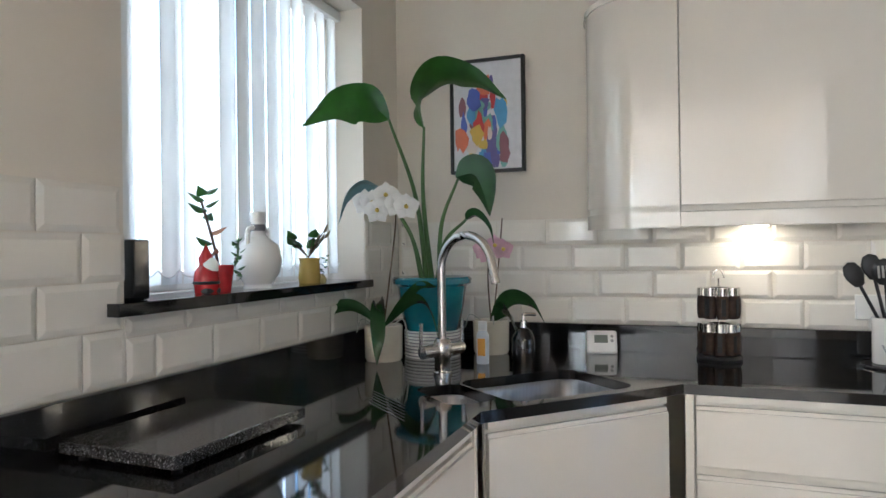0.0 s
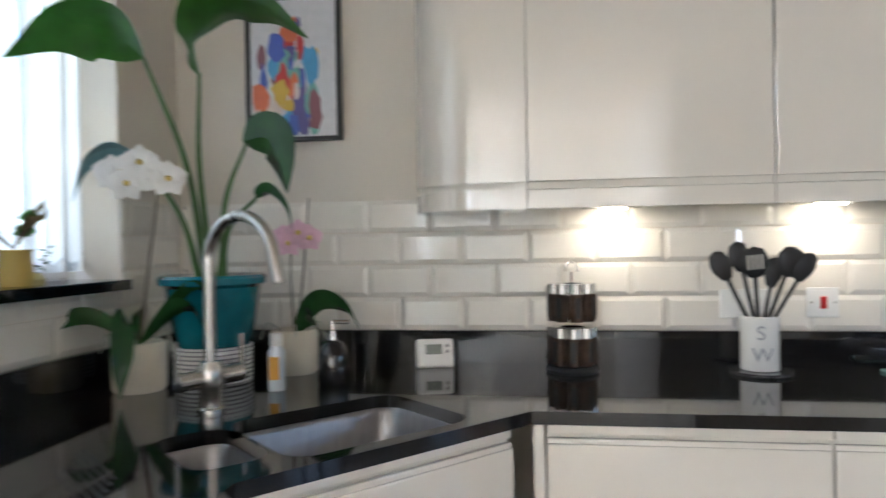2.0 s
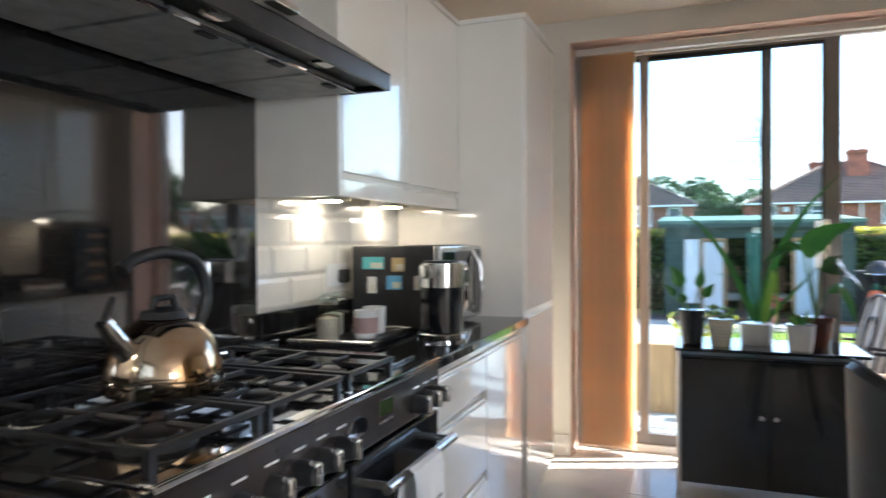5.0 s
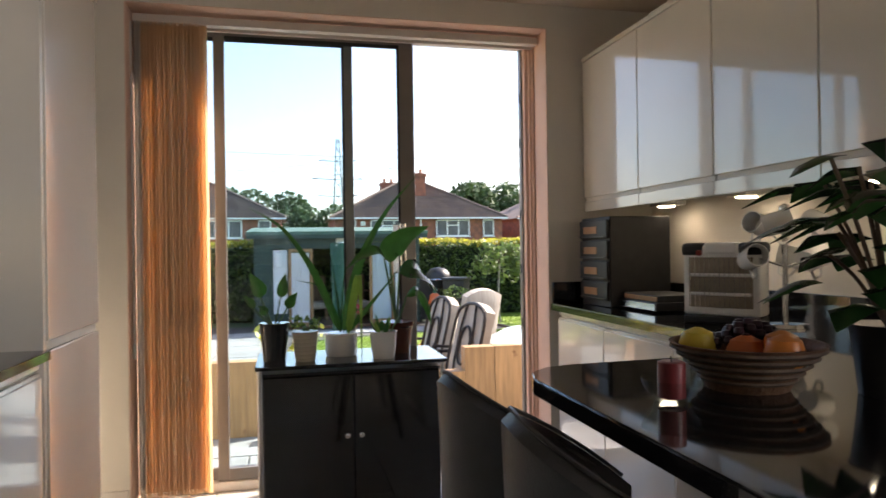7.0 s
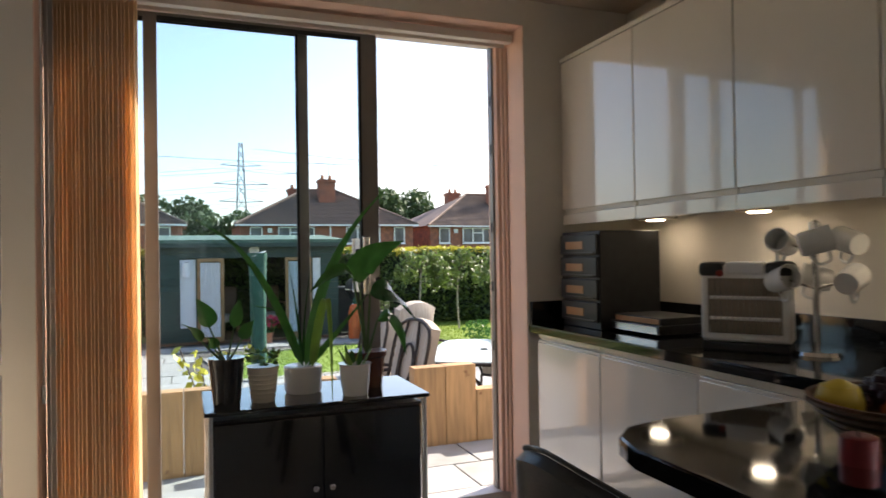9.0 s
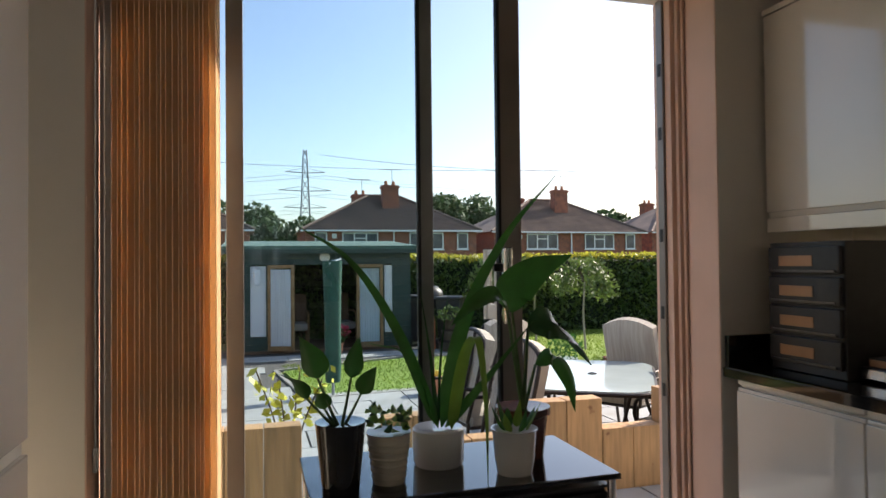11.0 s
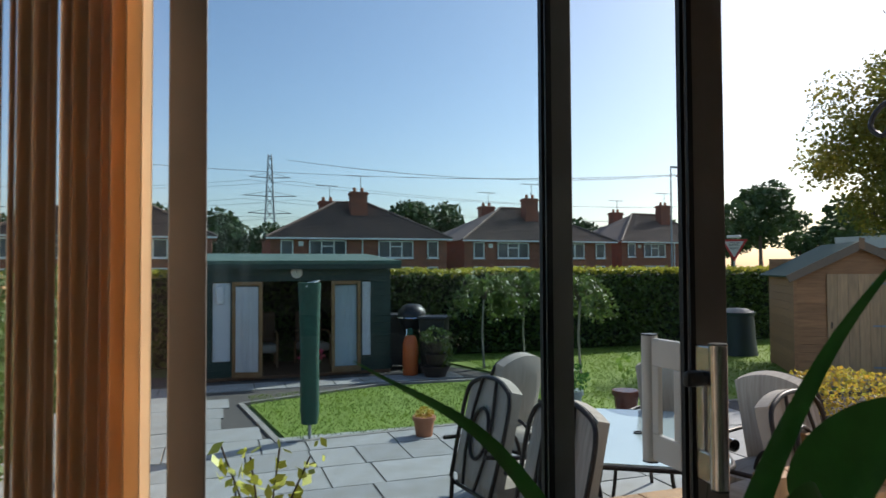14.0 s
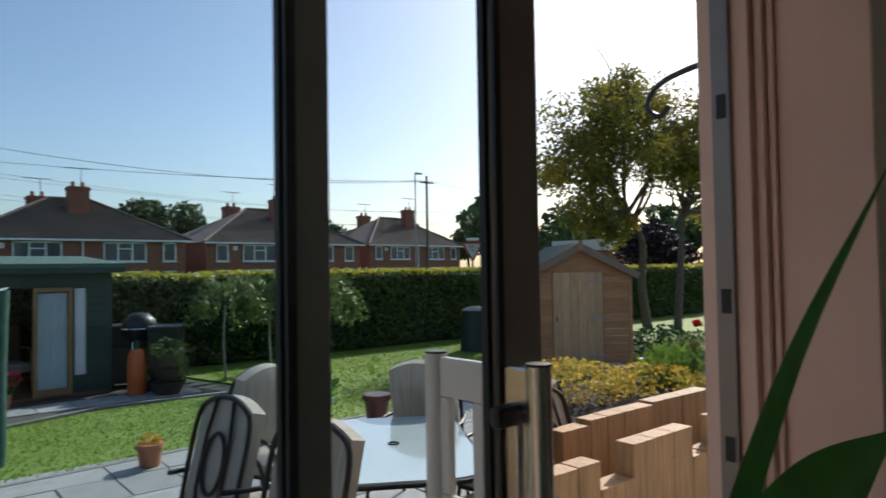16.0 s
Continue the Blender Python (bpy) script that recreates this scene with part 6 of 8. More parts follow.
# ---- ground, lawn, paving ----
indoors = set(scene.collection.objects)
structure("ground", B(((4.72, -900, -1.2), (1500, 900, G - 0.03))), FIELD, "open grassy ground reaching the horizon", "ground")
pave = structure("pavement", prism(bmesh.new(), [(4.705, -14), (10.75, -14), (10.75, -1.55), (10.62, 0.57), (12.8, 0.86), (13.6, -1.18), (13.47, -2.85), (14.0, -3.2), (15.6, -2.6), (15.6, 6), (4.705, 6)], G - 0.028, G - 0.012), JOINT,
                 "jointed grey stone garden paving", "pavement")
structure("lawn_bed", prism(bmesh.new(), [(10.66, 0.52), (12.76, 0.80), (13.52, -1.18), (13.39, -2.89), (14.0, -3.3), (16.6, -2.7), (16.6, -22), (10.8, -22), (10.8, -1.55)], G - 0.029, G - 0.004), GRASS,
          "mown green lawn with a stone edge", "lawn")
rng = np.random.default_rng(11)
pts = np.stack([rng.uniform(10.7, 16.3, 46000), rng.uniform(-11, 0.8, 46000), np.full(46000, G + 0.008)], 1)
edge = 0.52 + (pts[:, 0] - 10.66) * 0.133
ok = (pts[:, 1] < edge) & ((pts[:, 0] < 13.4) | (pts[:, 1] < -3.3)) & ((pts[:, 0] > 10.85) | (pts[:, 1] < 0.5))
tagged(leaves("grass", pts[ok], 0.012, BLADES, None, "", lean=(0, 0, 1.3), rng=rng, long=3.2), "short mown lawn grass blades", "grass", kind="stuff")
for a, b in (((10.58, 0.62), (12.84, 0.92)), ((12.84, 0.92), (13.66, -1.18)), ((13.66, -1.18), (13.52, -2.88)), ((10.60, 0.55), (10.76, -1.55)), ((10.76, -1.55), (10.76, -9.0))):
    d = Vector((*b, 0)) - Vector((*a, 0))
    part("edging", B(((0, -0.035, -0.03), (d.length, 0.035, 0.012)), bevel=0.004), STONE, pave, m=Matrix.Translation((*a, G)) @ Matrix.Rotation(math.atan2(d.y, d.x), 4, "Z"))

# ---- hedge ----
hd = thing("hedge", (16.4, -7, G), "tall clipped hedge with sunlight painted yellow on its top", "hedge")
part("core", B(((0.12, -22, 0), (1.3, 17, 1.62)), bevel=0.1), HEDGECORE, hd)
n = 52000
y = rng.uniform(-20, 16.5, n)
front = np.stack([rng.normal(0.06, 0.05, n) + 0.05 * np.sin(y * 2.3), y, rng.uniform(0.02, 1.70, n)], 1)
leaves("front_leaves", front, 0.055, HEDGE, hd, rng=rng, kind="stuff")
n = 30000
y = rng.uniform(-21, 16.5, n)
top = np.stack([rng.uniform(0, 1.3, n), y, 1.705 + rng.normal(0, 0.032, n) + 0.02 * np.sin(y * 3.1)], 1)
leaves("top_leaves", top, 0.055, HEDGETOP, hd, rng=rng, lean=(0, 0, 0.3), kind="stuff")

# ---- summerhouse ----
sh = thing("summerhouse", (14.8, 0.0, G), "dark green timber summerhouse with open glazed doors", "summerhouse")
W0, W1, HH = -1.62, 1.62, 1.84


def boards(y_a, y_b, za, zb, x=0.0, axis="y", step=0.115, mat=GREENBOARD, parent=sh, name="board"):
    z = za
    while z < zb - 0.01:
        h = min(step, zb - z)
        if axis == "y":
            part(name, B(((x - 0.016, y_a, z + 0.003), (x + 0.008, y_b, z + h))), mat, parent)
        else:
            part(name, B(((y_a, x - 0.008, z + 0.003), (y_b, x + 0.016, z + h))), mat, parent)
        z += step


boards(-1.62, -1.30, 0.05, HH)
boards(1.30, 1.62, 0.05, HH)
boards(-1.30, 1.30, 1.58, HH)
boards(0.98, 1.30, 0.05, 0.30)
boards(-1.30, -1.10, 0.05, 0.30)
boards(0.0, 2.3, 0.05, HH, x=-1.63, axis="x")
boards(0.0, 2.3, 0.05, HH, x=1.63, axis="x")
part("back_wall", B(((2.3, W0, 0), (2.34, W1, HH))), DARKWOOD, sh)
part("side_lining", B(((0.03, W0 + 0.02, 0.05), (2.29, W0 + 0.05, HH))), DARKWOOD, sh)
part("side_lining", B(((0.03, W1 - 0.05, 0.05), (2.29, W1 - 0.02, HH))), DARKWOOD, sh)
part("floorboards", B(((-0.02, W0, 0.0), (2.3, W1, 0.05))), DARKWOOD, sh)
bm = bmesh.new()
vs = [bm.verts.new(v) for v in ((-0.22, W0 - 0.16, 1.86), (2.5, W0 - 0.16, 2.04), (2.5, W1 + 0.16, 2.04), (-0.22, W1 + 0.16, 1.86))]
f = bm.faces.new(vs)
g = bmesh.ops.extrude_face_region(bm, geom=[f])["geom"]
bmesh.ops.translate(bm, vec=(0, 0, 0.05), verts=[v for v in g if isinstance(v, bmesh.types.BMVert)])
rf = part("roof", bm, FELT, sh, "pale green felt roof")
for k in range(13):
    part("shingle", B(((-0.002, 0.004, 0.0), (0.16, 0.252, 0.008))), FELT, rf, m=pose(-0.225, W0 - 0.16 + 0.272 * k, 1.911, 0, -3.8, 0))
part("fascia", B(((-0.215, W0 - 0.15, 1.78), (-0.19, W1 + 0.15, 1.862))), GREENBOARD, sh)


def glazed_leaf(w, h, hinge, turn, parent):
    m = Matrix.Translation(hinge) @ Matrix.Rotation(radians(turn), 4, "Z")
    d = part("door_leaf", B(((-0.02, 0, 0.03), (0.02, 0.055, h)), ((-0.02, w - 0.055, 0.03), (0.02, w, h)), ((-0.02, 0.055, h - 0.06), (0.02, w - 0.055, h)), ((-0.02, 0.055, 0.03), (0.02, w - 0.055, 0.13)), bevel=0.004), DOORWOOD, parent,
             "open brown timber door leaf", m=m)
    bm = bmesh.new()
    nn = 40
    rows = [[bm.verts.new((0.03 + 0.012 * math.sin(j * 1.9) * (0.6 + 0.4 * zz), 0.06 + (w - 0.12) * j / nn, 0.12 + (h - 0.2) * zz)) for j in range(nn + 1)] for zz in (0, 0.5, 1)]
    for a, b in zip(rows, rows[1:]):
        for j in range(nn):
            bm.faces.new((a[j], a[j + 1], b[j + 1], b[j]))
    part("curtain", bm, CURTAIN, d, "gathered white curtain")
    part("pane", B(((-0.003, 0.055, 0.13), (0.003, w - 0.055, h - 0.06))), GLASS, d).visible_shadow = False


glazed_leaf(0.48, 1.56, (-0.03, 0.98, 0.02), 162, sh)
glazed_leaf(0.50, 1.56, (-0.03, -1.10, 0.02), 4, sh)
for ya, yb in ((1.01, 1.28), (-1.28, -1.13)):
    part("side_window", B(((-0.01, ya, 0.31), (0.0, yb, 1.56))), CURTAIN, sh, "curtained side window")
    part("window_frame", B(((-0.03, ya - 0.025, 0.30), (0.01, ya, 1.58)), ((-0.03, yb, 0.30), (0.01, yb + 0.02, 1.58))), GREENBOARD, sh)
ck = thing("wall_clock", (14.77, -0.03, 1.40), "round pale wall clock on the summerhouse front", "clock")
part("case", Lz([(0, 0), (0.085, 0), (0.095, 0.01), (0.085, 0.03), (0, 0.03)], 28), FRAMEWHITE, ck, m=pose(0, 0, 0, 0, -90, 0))
part("face", Lz([(0, 0.031), (0.072, 0.031), (0.072, 0.033), (0, 0.033)], 28), flat("clock_face", (0.62, 0.60, 0.55)), ck, m=pose(0, 0, 0, 0, -90, 0))
part("pointer", B(((-0.036, -0.003, -0.003), (-0.034, 0.003, 0.05)), ((-0.036, -0.04, -0.003), (-0.034, 0.003, 0.003))), BLACKMATT, ck, "dark clock pointers")
cat = thing("pillow_ornament", (14.74, 1.17, 0.90), "small pale fabric ornament hung on the summerhouse", "ornament")
part("body", Lz([(0, 0), (0.05, 0.02), (0.07, 0.09), (0.05, 0.16), (0.075, 0.22), (0.06, 0.29), (0, 0.31)], 14, sx=0.5), CURTAIN, cat)
for yy, tn in ((0.45, 0), (-0.45, 10)):
    ac = thing("armchair", (15.9, yy, G + 0.05), "brown cane armchair inside the summerhouse", "chair", rz=-90 + tn, group="summerhouse chairs")
    part("seat", B(((-0.25, -0.25, 0.25), (0.25, 0.25, 0.40)), bevel=0.05), CUSHION, ac)
    part("backrest", B(((-0.25, 0.2, 0.38), (0.25, 0.30, 0.95)), bevel=0.05), DARKWOOD, ac)
    for sx in (-0.25, 0.25):
        part("arm", T(curve_pts([(sx, -0.25, 0.0), (sx, -0.22, 0.55), (sx, 0.25, 0.6)], 6), 0.02), DOORWOOD, ac)
        part("leg", T([(sx, 0.25, 0), (sx, 0.25, 0.4)], 0.018), DOORWOOD, ac)
fp = thing("flower_pot", (14.45, -0.22, G), "terracotta pot with deep pink flowers", "plant pot")
part("pot", Lz([(0, 0), (0.08, 0), (0.10, 0.16), (0.11, 0.16), (0.11, 0.19), (0.095, 0.19), (0.09, 0.15), (0, 0.15)], 18), TERRA, fp)
leaves("leaves", blob(rng, 250, (0, 0, 0.30), (0.16, 0.16, 0.13)), 0.05, LEAF, fp, rng=rng)
leaves("flowers", blob(rng, 140, (0, 0, 0.38), (0.20, 0.22, 0.13)), 0.05, flat("deep_pink_petal", (0.5, 0.06, 0.10)), fp, rng=rng)

# ---- parasol, bins, pots ----
pz = thing("closed_parasol", (10.65, 0.31, G), "closed garden parasol in a dark green cover", "parasol")
part("pole", T([(0, 0, 0), (0, 0, 0.35)], 0.018, 10), GALV, pz)
bm = Lz([(0.0, 0.16), (0.085, 0.17), (0.10, 0.30), (0.098, 0.9), (0.11, 1.4), (0.12, 1.64), (0.0, 1.60)], 20)
for v in bm.verts:
    v.co.x *= 1 + 0.12 * math.sin(v.co.z * 9 + math.atan2(v.co.y, v.co.x) * 3)
part("cover", bm, DKGREEN, pz, "creased dark green cover")
part("tie", T([(-0.11, 0.05, 1.60), (0.0, -0.1, 1.66), (0.12, 0.02, 1.63)], 0.008, 6), WHITE, pz)


def wheelie(at, rz, mat):
    b = thing("wheelie_bin", at, "black plastic wheelie bin with closed lid", "bin", rz=rz)
    bm = bmesh.new()
    bx(bm, (-0.22, -0.24, 0.06), (0.22, 0.24, 0.9))
    for v in bm.verts:
        k = 0.85 + 0.15 * v.co.z / 0.9
        v.co.x, v.co.y = v.co.x * k, v.co.y * k
    part("body", bm, mat, b)
    part("lid", B(((-0.25, -0.29, 0.90), (0.25, 0.27, 0.96)), bevel=0.02), mat, b)
    for x in (-0.2, 0.2):
        part("wheel", Lz([(0, -0.02), (0.09, -0.02), (0.09, 0.02), (0, 0.02)], 16), BLACKMATT, b, m=pose(x, 0.24, 0.09, 0, 90, 0))


wheelie((14.55, -2.35, G), 60, BLACKMATT)
wheelie((15.3, -1.95, G), 80, flat("grey_bin_plastic", (0.03, 0.03, 0.035)))
gb = thing("gas_bottle", (14.35, -1.86, G), "orange gas bottle with a green regulator", "gas bottle")
part("cylinder", Lz([(0, 0), (0.12, 0), (0.13, 0.03), (0.13, 0.5), (0.10, 0.62), (0.05, 0.66), (0, 0.66)], 22), ORANGEPAINT, gb)
part("regulator", Lz([(0, 0.64), (0.03, 0.64), (0.05, 0.70), (0.03, 0.78), (0, 0.78)], 14), DKGREEN, gb)
bb = thing("barbecue", (14.9, -2.05, G), "dark domed barbecue with a steel rim", "barbecue")
part("bowl", Lz([(0, 0.70), (0.16, 0.72), (0.25, 0.88), (0.26, 0.92), (0.24, 1.04), (0.14, 1.14), (0, 1.16)], 24), BLACKMATT, bb)
part("rim", Lz([(0.262, 0.90), (0.27, 0.915), (0.262, 0.93)], 24), CHROME, bb)
for a in (0, 120, 240):
    part("leg", T([(0.12 * math.cos(radians(a)), 0.12 * math.sin(radians(a)), 0.75), (0.24 * math.cos(radians(a)), 0.24 * math.sin(radians(a)), 0)], 0.012), CHROME, bb)
pt = thing("tiered_planter", (14.05, -2.2, G), "dark tiered planter with trailing pale flowers", "planter")
for r, z in ((0.24, 0.0), (0.18, 0.2), (0.13, 0.4)):
    part("tier", Lz([(0, z), (r * 0.7, z), (r, z + 0.17), (r * 0.93, z + 0.17), (r * 0.85, z + 0.12), (0, z + 0.12)], 18), flat("brown_plastic", (0.05, 0.035, 0.03)), pt)
leaves("trailing_leaves", np.concatenate([blob(rng, 220, (0, 0, 0.66), (0.26, 0.26, 0.16)), blob(rng, 200, (0.05, -0.2, 0.34), (0.16, 0.12, 0.26))]), 0.04, WEEPLEAF, pt, rng=rng)
cb = thing("compost_bin", (14.45, -8.8, G), "dark green round plastic compost bin", "bin")
part("body", Lz([(0, 0), (0.38, 0), (0.34, 0.3), (0.31, 0.8), (0, 0.8)], 24), flat("green_plastic", (0.01, 0.03, 0.03)), cb)
part("lid", Lz([(0, 0.8), (0.33, 0.8), (0.34, 0.86), (0.2, 0.93), (0, 0.95)], 24), flat("blue_green_plastic", (0.01, 0.04, 0.05)), cb)


def garden_pot(at, prof, mat, label, leafmat, lp, size, soft=None):
    p = thing("plant_pot", at, label, "plant pot")
    part("pot", Lz(prof, 20), mat, p)
    top = prof[-1][1]
    part("soil", Lz([(0, top - 0.01), (prof[-2][0] * 0.9, top - 0.012)], 16), SOIL, p)
    leaves("leaves", lp, size, leafmat, p, rng=rng, lean=soft, long=3.0 if soft else 1.6)
    return p


POTP = [(0, 0), (0.085, 0), (0.11, 0.17), (0.125, 0.17), (0.125, 0.21), (0.11, 0.21), (0, 0.19)]
garden_pot((10.38, -0.86, G), POTP, TERRA, "small terracotta pot with a low plant on the paving", SHRUB, blob(rng, 90, (0, 0, 0.24), (0.10, 0.10, 0.07)), 0.03)
garden_pot((10.42, -3.40, G), [(r * 1.35, z * 1.5) for r, z in POTP], BROWNPOT, "dark brown glazed pot with a young bare plant", LEAFLIGHT, blob(rng, 30, (0, 0, 0.6), (0.12, 0.12, 0.16)), 0.05)
garden_pot((10.86, -2.9, G), [(r * 1.3, z * 1.3) for r, z in POTP], flat("grey_green_pot", (0.25, 0.33, 0.32)), "pale grey-green pot with tufted grass", LEAF, blob(rng, 420, (0, 0, 0.42), (0.26, 0.26, 0.20), 0.1), 0.02, (0, 0, 0.9))


# ---- patio table and chairs ----
tb = thing("patio_table", (7.22, -1.32, G), "patio table with a frosted glass top and dark metal legs", "table", rz=-32)
part("glass_top", prism(bmesh.new(), rounded(0, 0, 0.72, 0.46, 0.22), 0.705, 0.72, 0.003), TABLEGLASS, tb)
bm = bmesh.new()
ring = rounded(0, 0, 0.73, 0.47, 0.225)
tube(bm, [(x, y, 0.70) for x, y in ring + ring[:1]], 0.014, 8)
part("rim", bm, BRONZE, tb)
part("parasol_ring", Lz([(0.022, 0.721), (0.035, 0.721), (0.035, 0.727), (0.022, 0.727), (0.022, 0.721)], 18), BRONZE, tb)
for sx in (-0.5, 0.5):
    for sy in (-0.3, 0.3):
        part("leg", T(curve_pts([(sx, sy, 0.70), (sx * 0.85, sy * 0.8, 0.35), (sx * 1.1, sy * 1.1, 0.0)], 6), 0.014), BRONZE, tb)
ch = thing("patio_chair", (0, 0, -50), "dark metal patio chair with padded beige striped cushion", "chair", group="patio chairs")


def pad(bm, w, l, t, nx=8, ny=8, arch=0.0):
    """A padded cushion, w across x and l along y, arched at its far end, with a button dimple."""
    top, bot = [], []
    for j in range(ny + 1):
        v = j / ny
        rt, rb = [], []
        for i in range(nx + 1):
            u = i / nx * 2 - 1
            y = v * l + (arch * (1 - u * u) if v > 0.99 else arch * (1 - u * u) * v ** 3)
            puff = t * (1 - abs(u) ** 5) * (1 - abs(2 * v - 1) ** 5) - 0.5 * t * math.exp(-((u * w / 2) ** 2 + (y - 0.6 * l) ** 2) / 0.004)
            rt.append(bm.verts.new((u * w / 2, y, t * 0.5 + puff * 0.55)))
            rb.append(bm.verts.new((u * w / 2, y, -t * 0.4)))
        top.append(rt)
        bot.append(rb)
    for g, fl in ((top, False), (bot, True)):
        for a, b in zip(g, g[1:]):
            for i in range(nx):
                q = (a[i], a[i + 1], b[i + 1], b[i])
                bm.faces.new(q[::-1] if fl else q)
    for j in range(ny):
        bm.faces.new((top[j][0], top[j + 1][0], bot[j + 1][0], bot[j][0]))
        bm.faces.new((top[j][nx], bot[j][nx], bot[j + 1][nx], top[j + 1][nx]))
    for i in range(nx):
        bm.faces.new((top[0][i], bot[0][i], bot[0][i + 1], top[0][i + 1]))
        bm.faces.new((top[ny][i], top[ny][i + 1], bot[ny][i + 1], bot[ny][i]))
    return bm


part("seat_cushion", pad(bmesh.new(), 0.50, 0.52, 0.09), CUSHION, ch, m=pose(0, -0.28, 0.40))
bc = part("back_cushion", pad(bmesh.new(), 0.50, 0.60, 0.09, arch=0.07), CUSHION, ch, m=pose(0, 0.235, 0.43, 104, 0, 0))
part("button", Lz([(0, 0), (0.018, 0.0), (0.014, 0.008), (0, 0.01)], 12), CUSHION, bc, m=pose(0, 0.36, 0.028))
back = Matrix.Translation((0, 0.29, 0.40)) @ Matrix.Rotation(radians(104), 4, "X")
hoop = [(-0.25, 0.0, 0), (-0.27, 0.3, 0), (-0.26, 0.58, 0), (-0.15, 0.67, 0), (0, 0.695, 0), (0.15, 0.67, 0), (0.26, 0.58, 0), (0.27, 0.3, 0), (0.25, 0, 0)]
part("back_frame", T(curve_pts(hoop, 5), 0.014), BRONZE, ch, m=back)
part("back_oval", T([(0.10 * math.cos(a), 0.34 + 0.16 * math.sin(a), -0.01) for a in [2 * math.pi * k / 24 for k in range(25)]], 0.012), BRONZE, ch, m=back)
for x in (-0.12, 0.12):
    part("back_bar", T([(x * 0.6, 0.0, -0.01), (x, 0.2, -0.01), (x, 0.48, -0.01), (x * 0.7, 0.68, -0.01)], 0.011), BRONZE, ch, m=back)
part("seat_frame", T([(-0.26, -0.28, 0.36), (0.26, -0.28, 0.36), (0.26, 0.26, 0.36), (-0.26, 0.26, 0.36), (-0.26, -0.28, 0.36)], 0.014), BRONZE, ch)
for sx in (-1, 1):
    part("arm", T(curve_pts([(sx * 0.27, 0.33, 0.66), (sx * 0.31, 0.1, 0.64), (sx * 0.31, -0.2, 0.62), (sx * 0.30, -0.28, 0.5), (sx * 0.27, -0.25, 0.36)], 6), 0.014), BRONZE, ch)
    part("front_leg", T(curve_pts([(sx * 0.26, -0.28, 0.36), (sx * 0.27, -0.30, 0.15), (sx * 0.28, -0.33, 0.0)], 5), 0.014), BRONZE, ch)
    part("rear_leg", T(curve_pts([(sx * 0.25, 0.28, 0.40), (sx * 0.25, 0.30, 0.2), (sx * 0.27, 0.38, 0.0)], 5), 0.014), BRONZE, ch)
seats = [(8.45, -1.15, 8.7, -1.05), (7.55, -0.55, 7.52, -0.33), (6.72, -0.62, 6.68, -0.40), (7.83, -1.98, 7.96, -2.2), (7.02, -2.16, 7.08, -2.38), (6.62, -1.80, 6.40, -1.86)]
for k, (x, y, bx_, by_) in enumerate(seats):
    m = pose(x, y, G, 0, 0, math.degrees(math.atan2(by_ - y, bx_ - x)) - 90)
    if k == 0:
        ch.matrix_basis = m
    else:
        copy_thing(ch, m)


# ---- flower bed, pond, climbers ----
bed = thing("flower_bed", (9.0, -6.2, G), "bed of orange and yellow shrubs with red flowers", "flower bed")
part("soil_mound", Lz([(1.9, -0.005), (1.6, 0.08), (0.8, 0.16), (0, 0.2)], 24, sx=0.9), SOIL, bed)
leaves("orange_shrub", np.concatenate([blob(rng, 2600, (0.35, 0.55, 0.30), (0.85, 0.7, 0.30)), blob(rng, 1400, (-0.3, -0.3, 0.28), (0.7, 0.6, 0.26))]), 0.035, SHRUB, bed, rng=rng, kind="stuff")
leaves("tufted_grass", blob(rng, 700, (-0.15, -0.95, 0.38), (0.5, 0.45, 0.34), 0.1), 0.03, LEAFLIGHT, bed, rng=rng, lean=(0, 0, 1.0), long=9)
leaves("green_shrub", blob(rng, 1500, (-0.5, -1.5, 0.45), (0.7, 0.6, 0.45)), 0.04, WEEPLEAF, bed, rng=rng, kind="stuff")
leaves("red_flowers", np.concatenate([blob(rng, 60, c, (0.06, 0.06, 0.05)) for c in ((-0.25, -1.45, 0.95), (-0.5, -1.35, 0.75), (-0.35, -1.2, 0.66), (-0.6, -1.6, 0.88))]), 0.04, REDFLOWER, bed, rng=rng)
pond = thing("pond_edging", (10.9, -7.6, G), "row of flat grey stones edging a pond", "stone edging")
for k in range(9):
    part("stone", B(((-0.2, -0.16, 0), (0.2, 0.16, 0.12 + 0.02 * (k % 3))), bevel=0.02), STONE, pond, m=pose(0.75 - 0.22 * k, 0.9 - 0.28 * k, 0, 0, 0, 50 + 9 * math.sin(k * 2)))
rk = thing("rockery", (10.9, -10.3, G), "pale rocks and plants beside the shed", "rocks")
for k in range(7):
    part("rock", Lz([(0, 0), (0.16, 0.02), (0.19, 0.1), (0.12, 0.22), (0, 0.25)], 7, sx=1.2), STONE, rk, m=pose(0.3 * math.sin(k * 2.4), 0.5 * math.cos(k * 1.3), 0, 0, 0, 40 * k))
leaves("foliage", blob(rng, 900, (0, 0.1, 0.35), (0.5, 0.8, 0.3)), 0.05, LEAF, rk, rng=rng, kind="stuff")
yl = thing("yellow_shrub", (6.98, 1.02, G), "young shrub with yellow-green leaves", "shrub")
for k in range(4):
    part("stem", T(curve_pts([(0, 0, 0), (0.03 * k, 0.05 * (k - 1.5), 0.5), (0.05 * k - 0.05, 0.14 * (k - 1.5), 0.85 + 0.06 * (k % 2))], 6), 0.005), BROWNSTEM, yl)
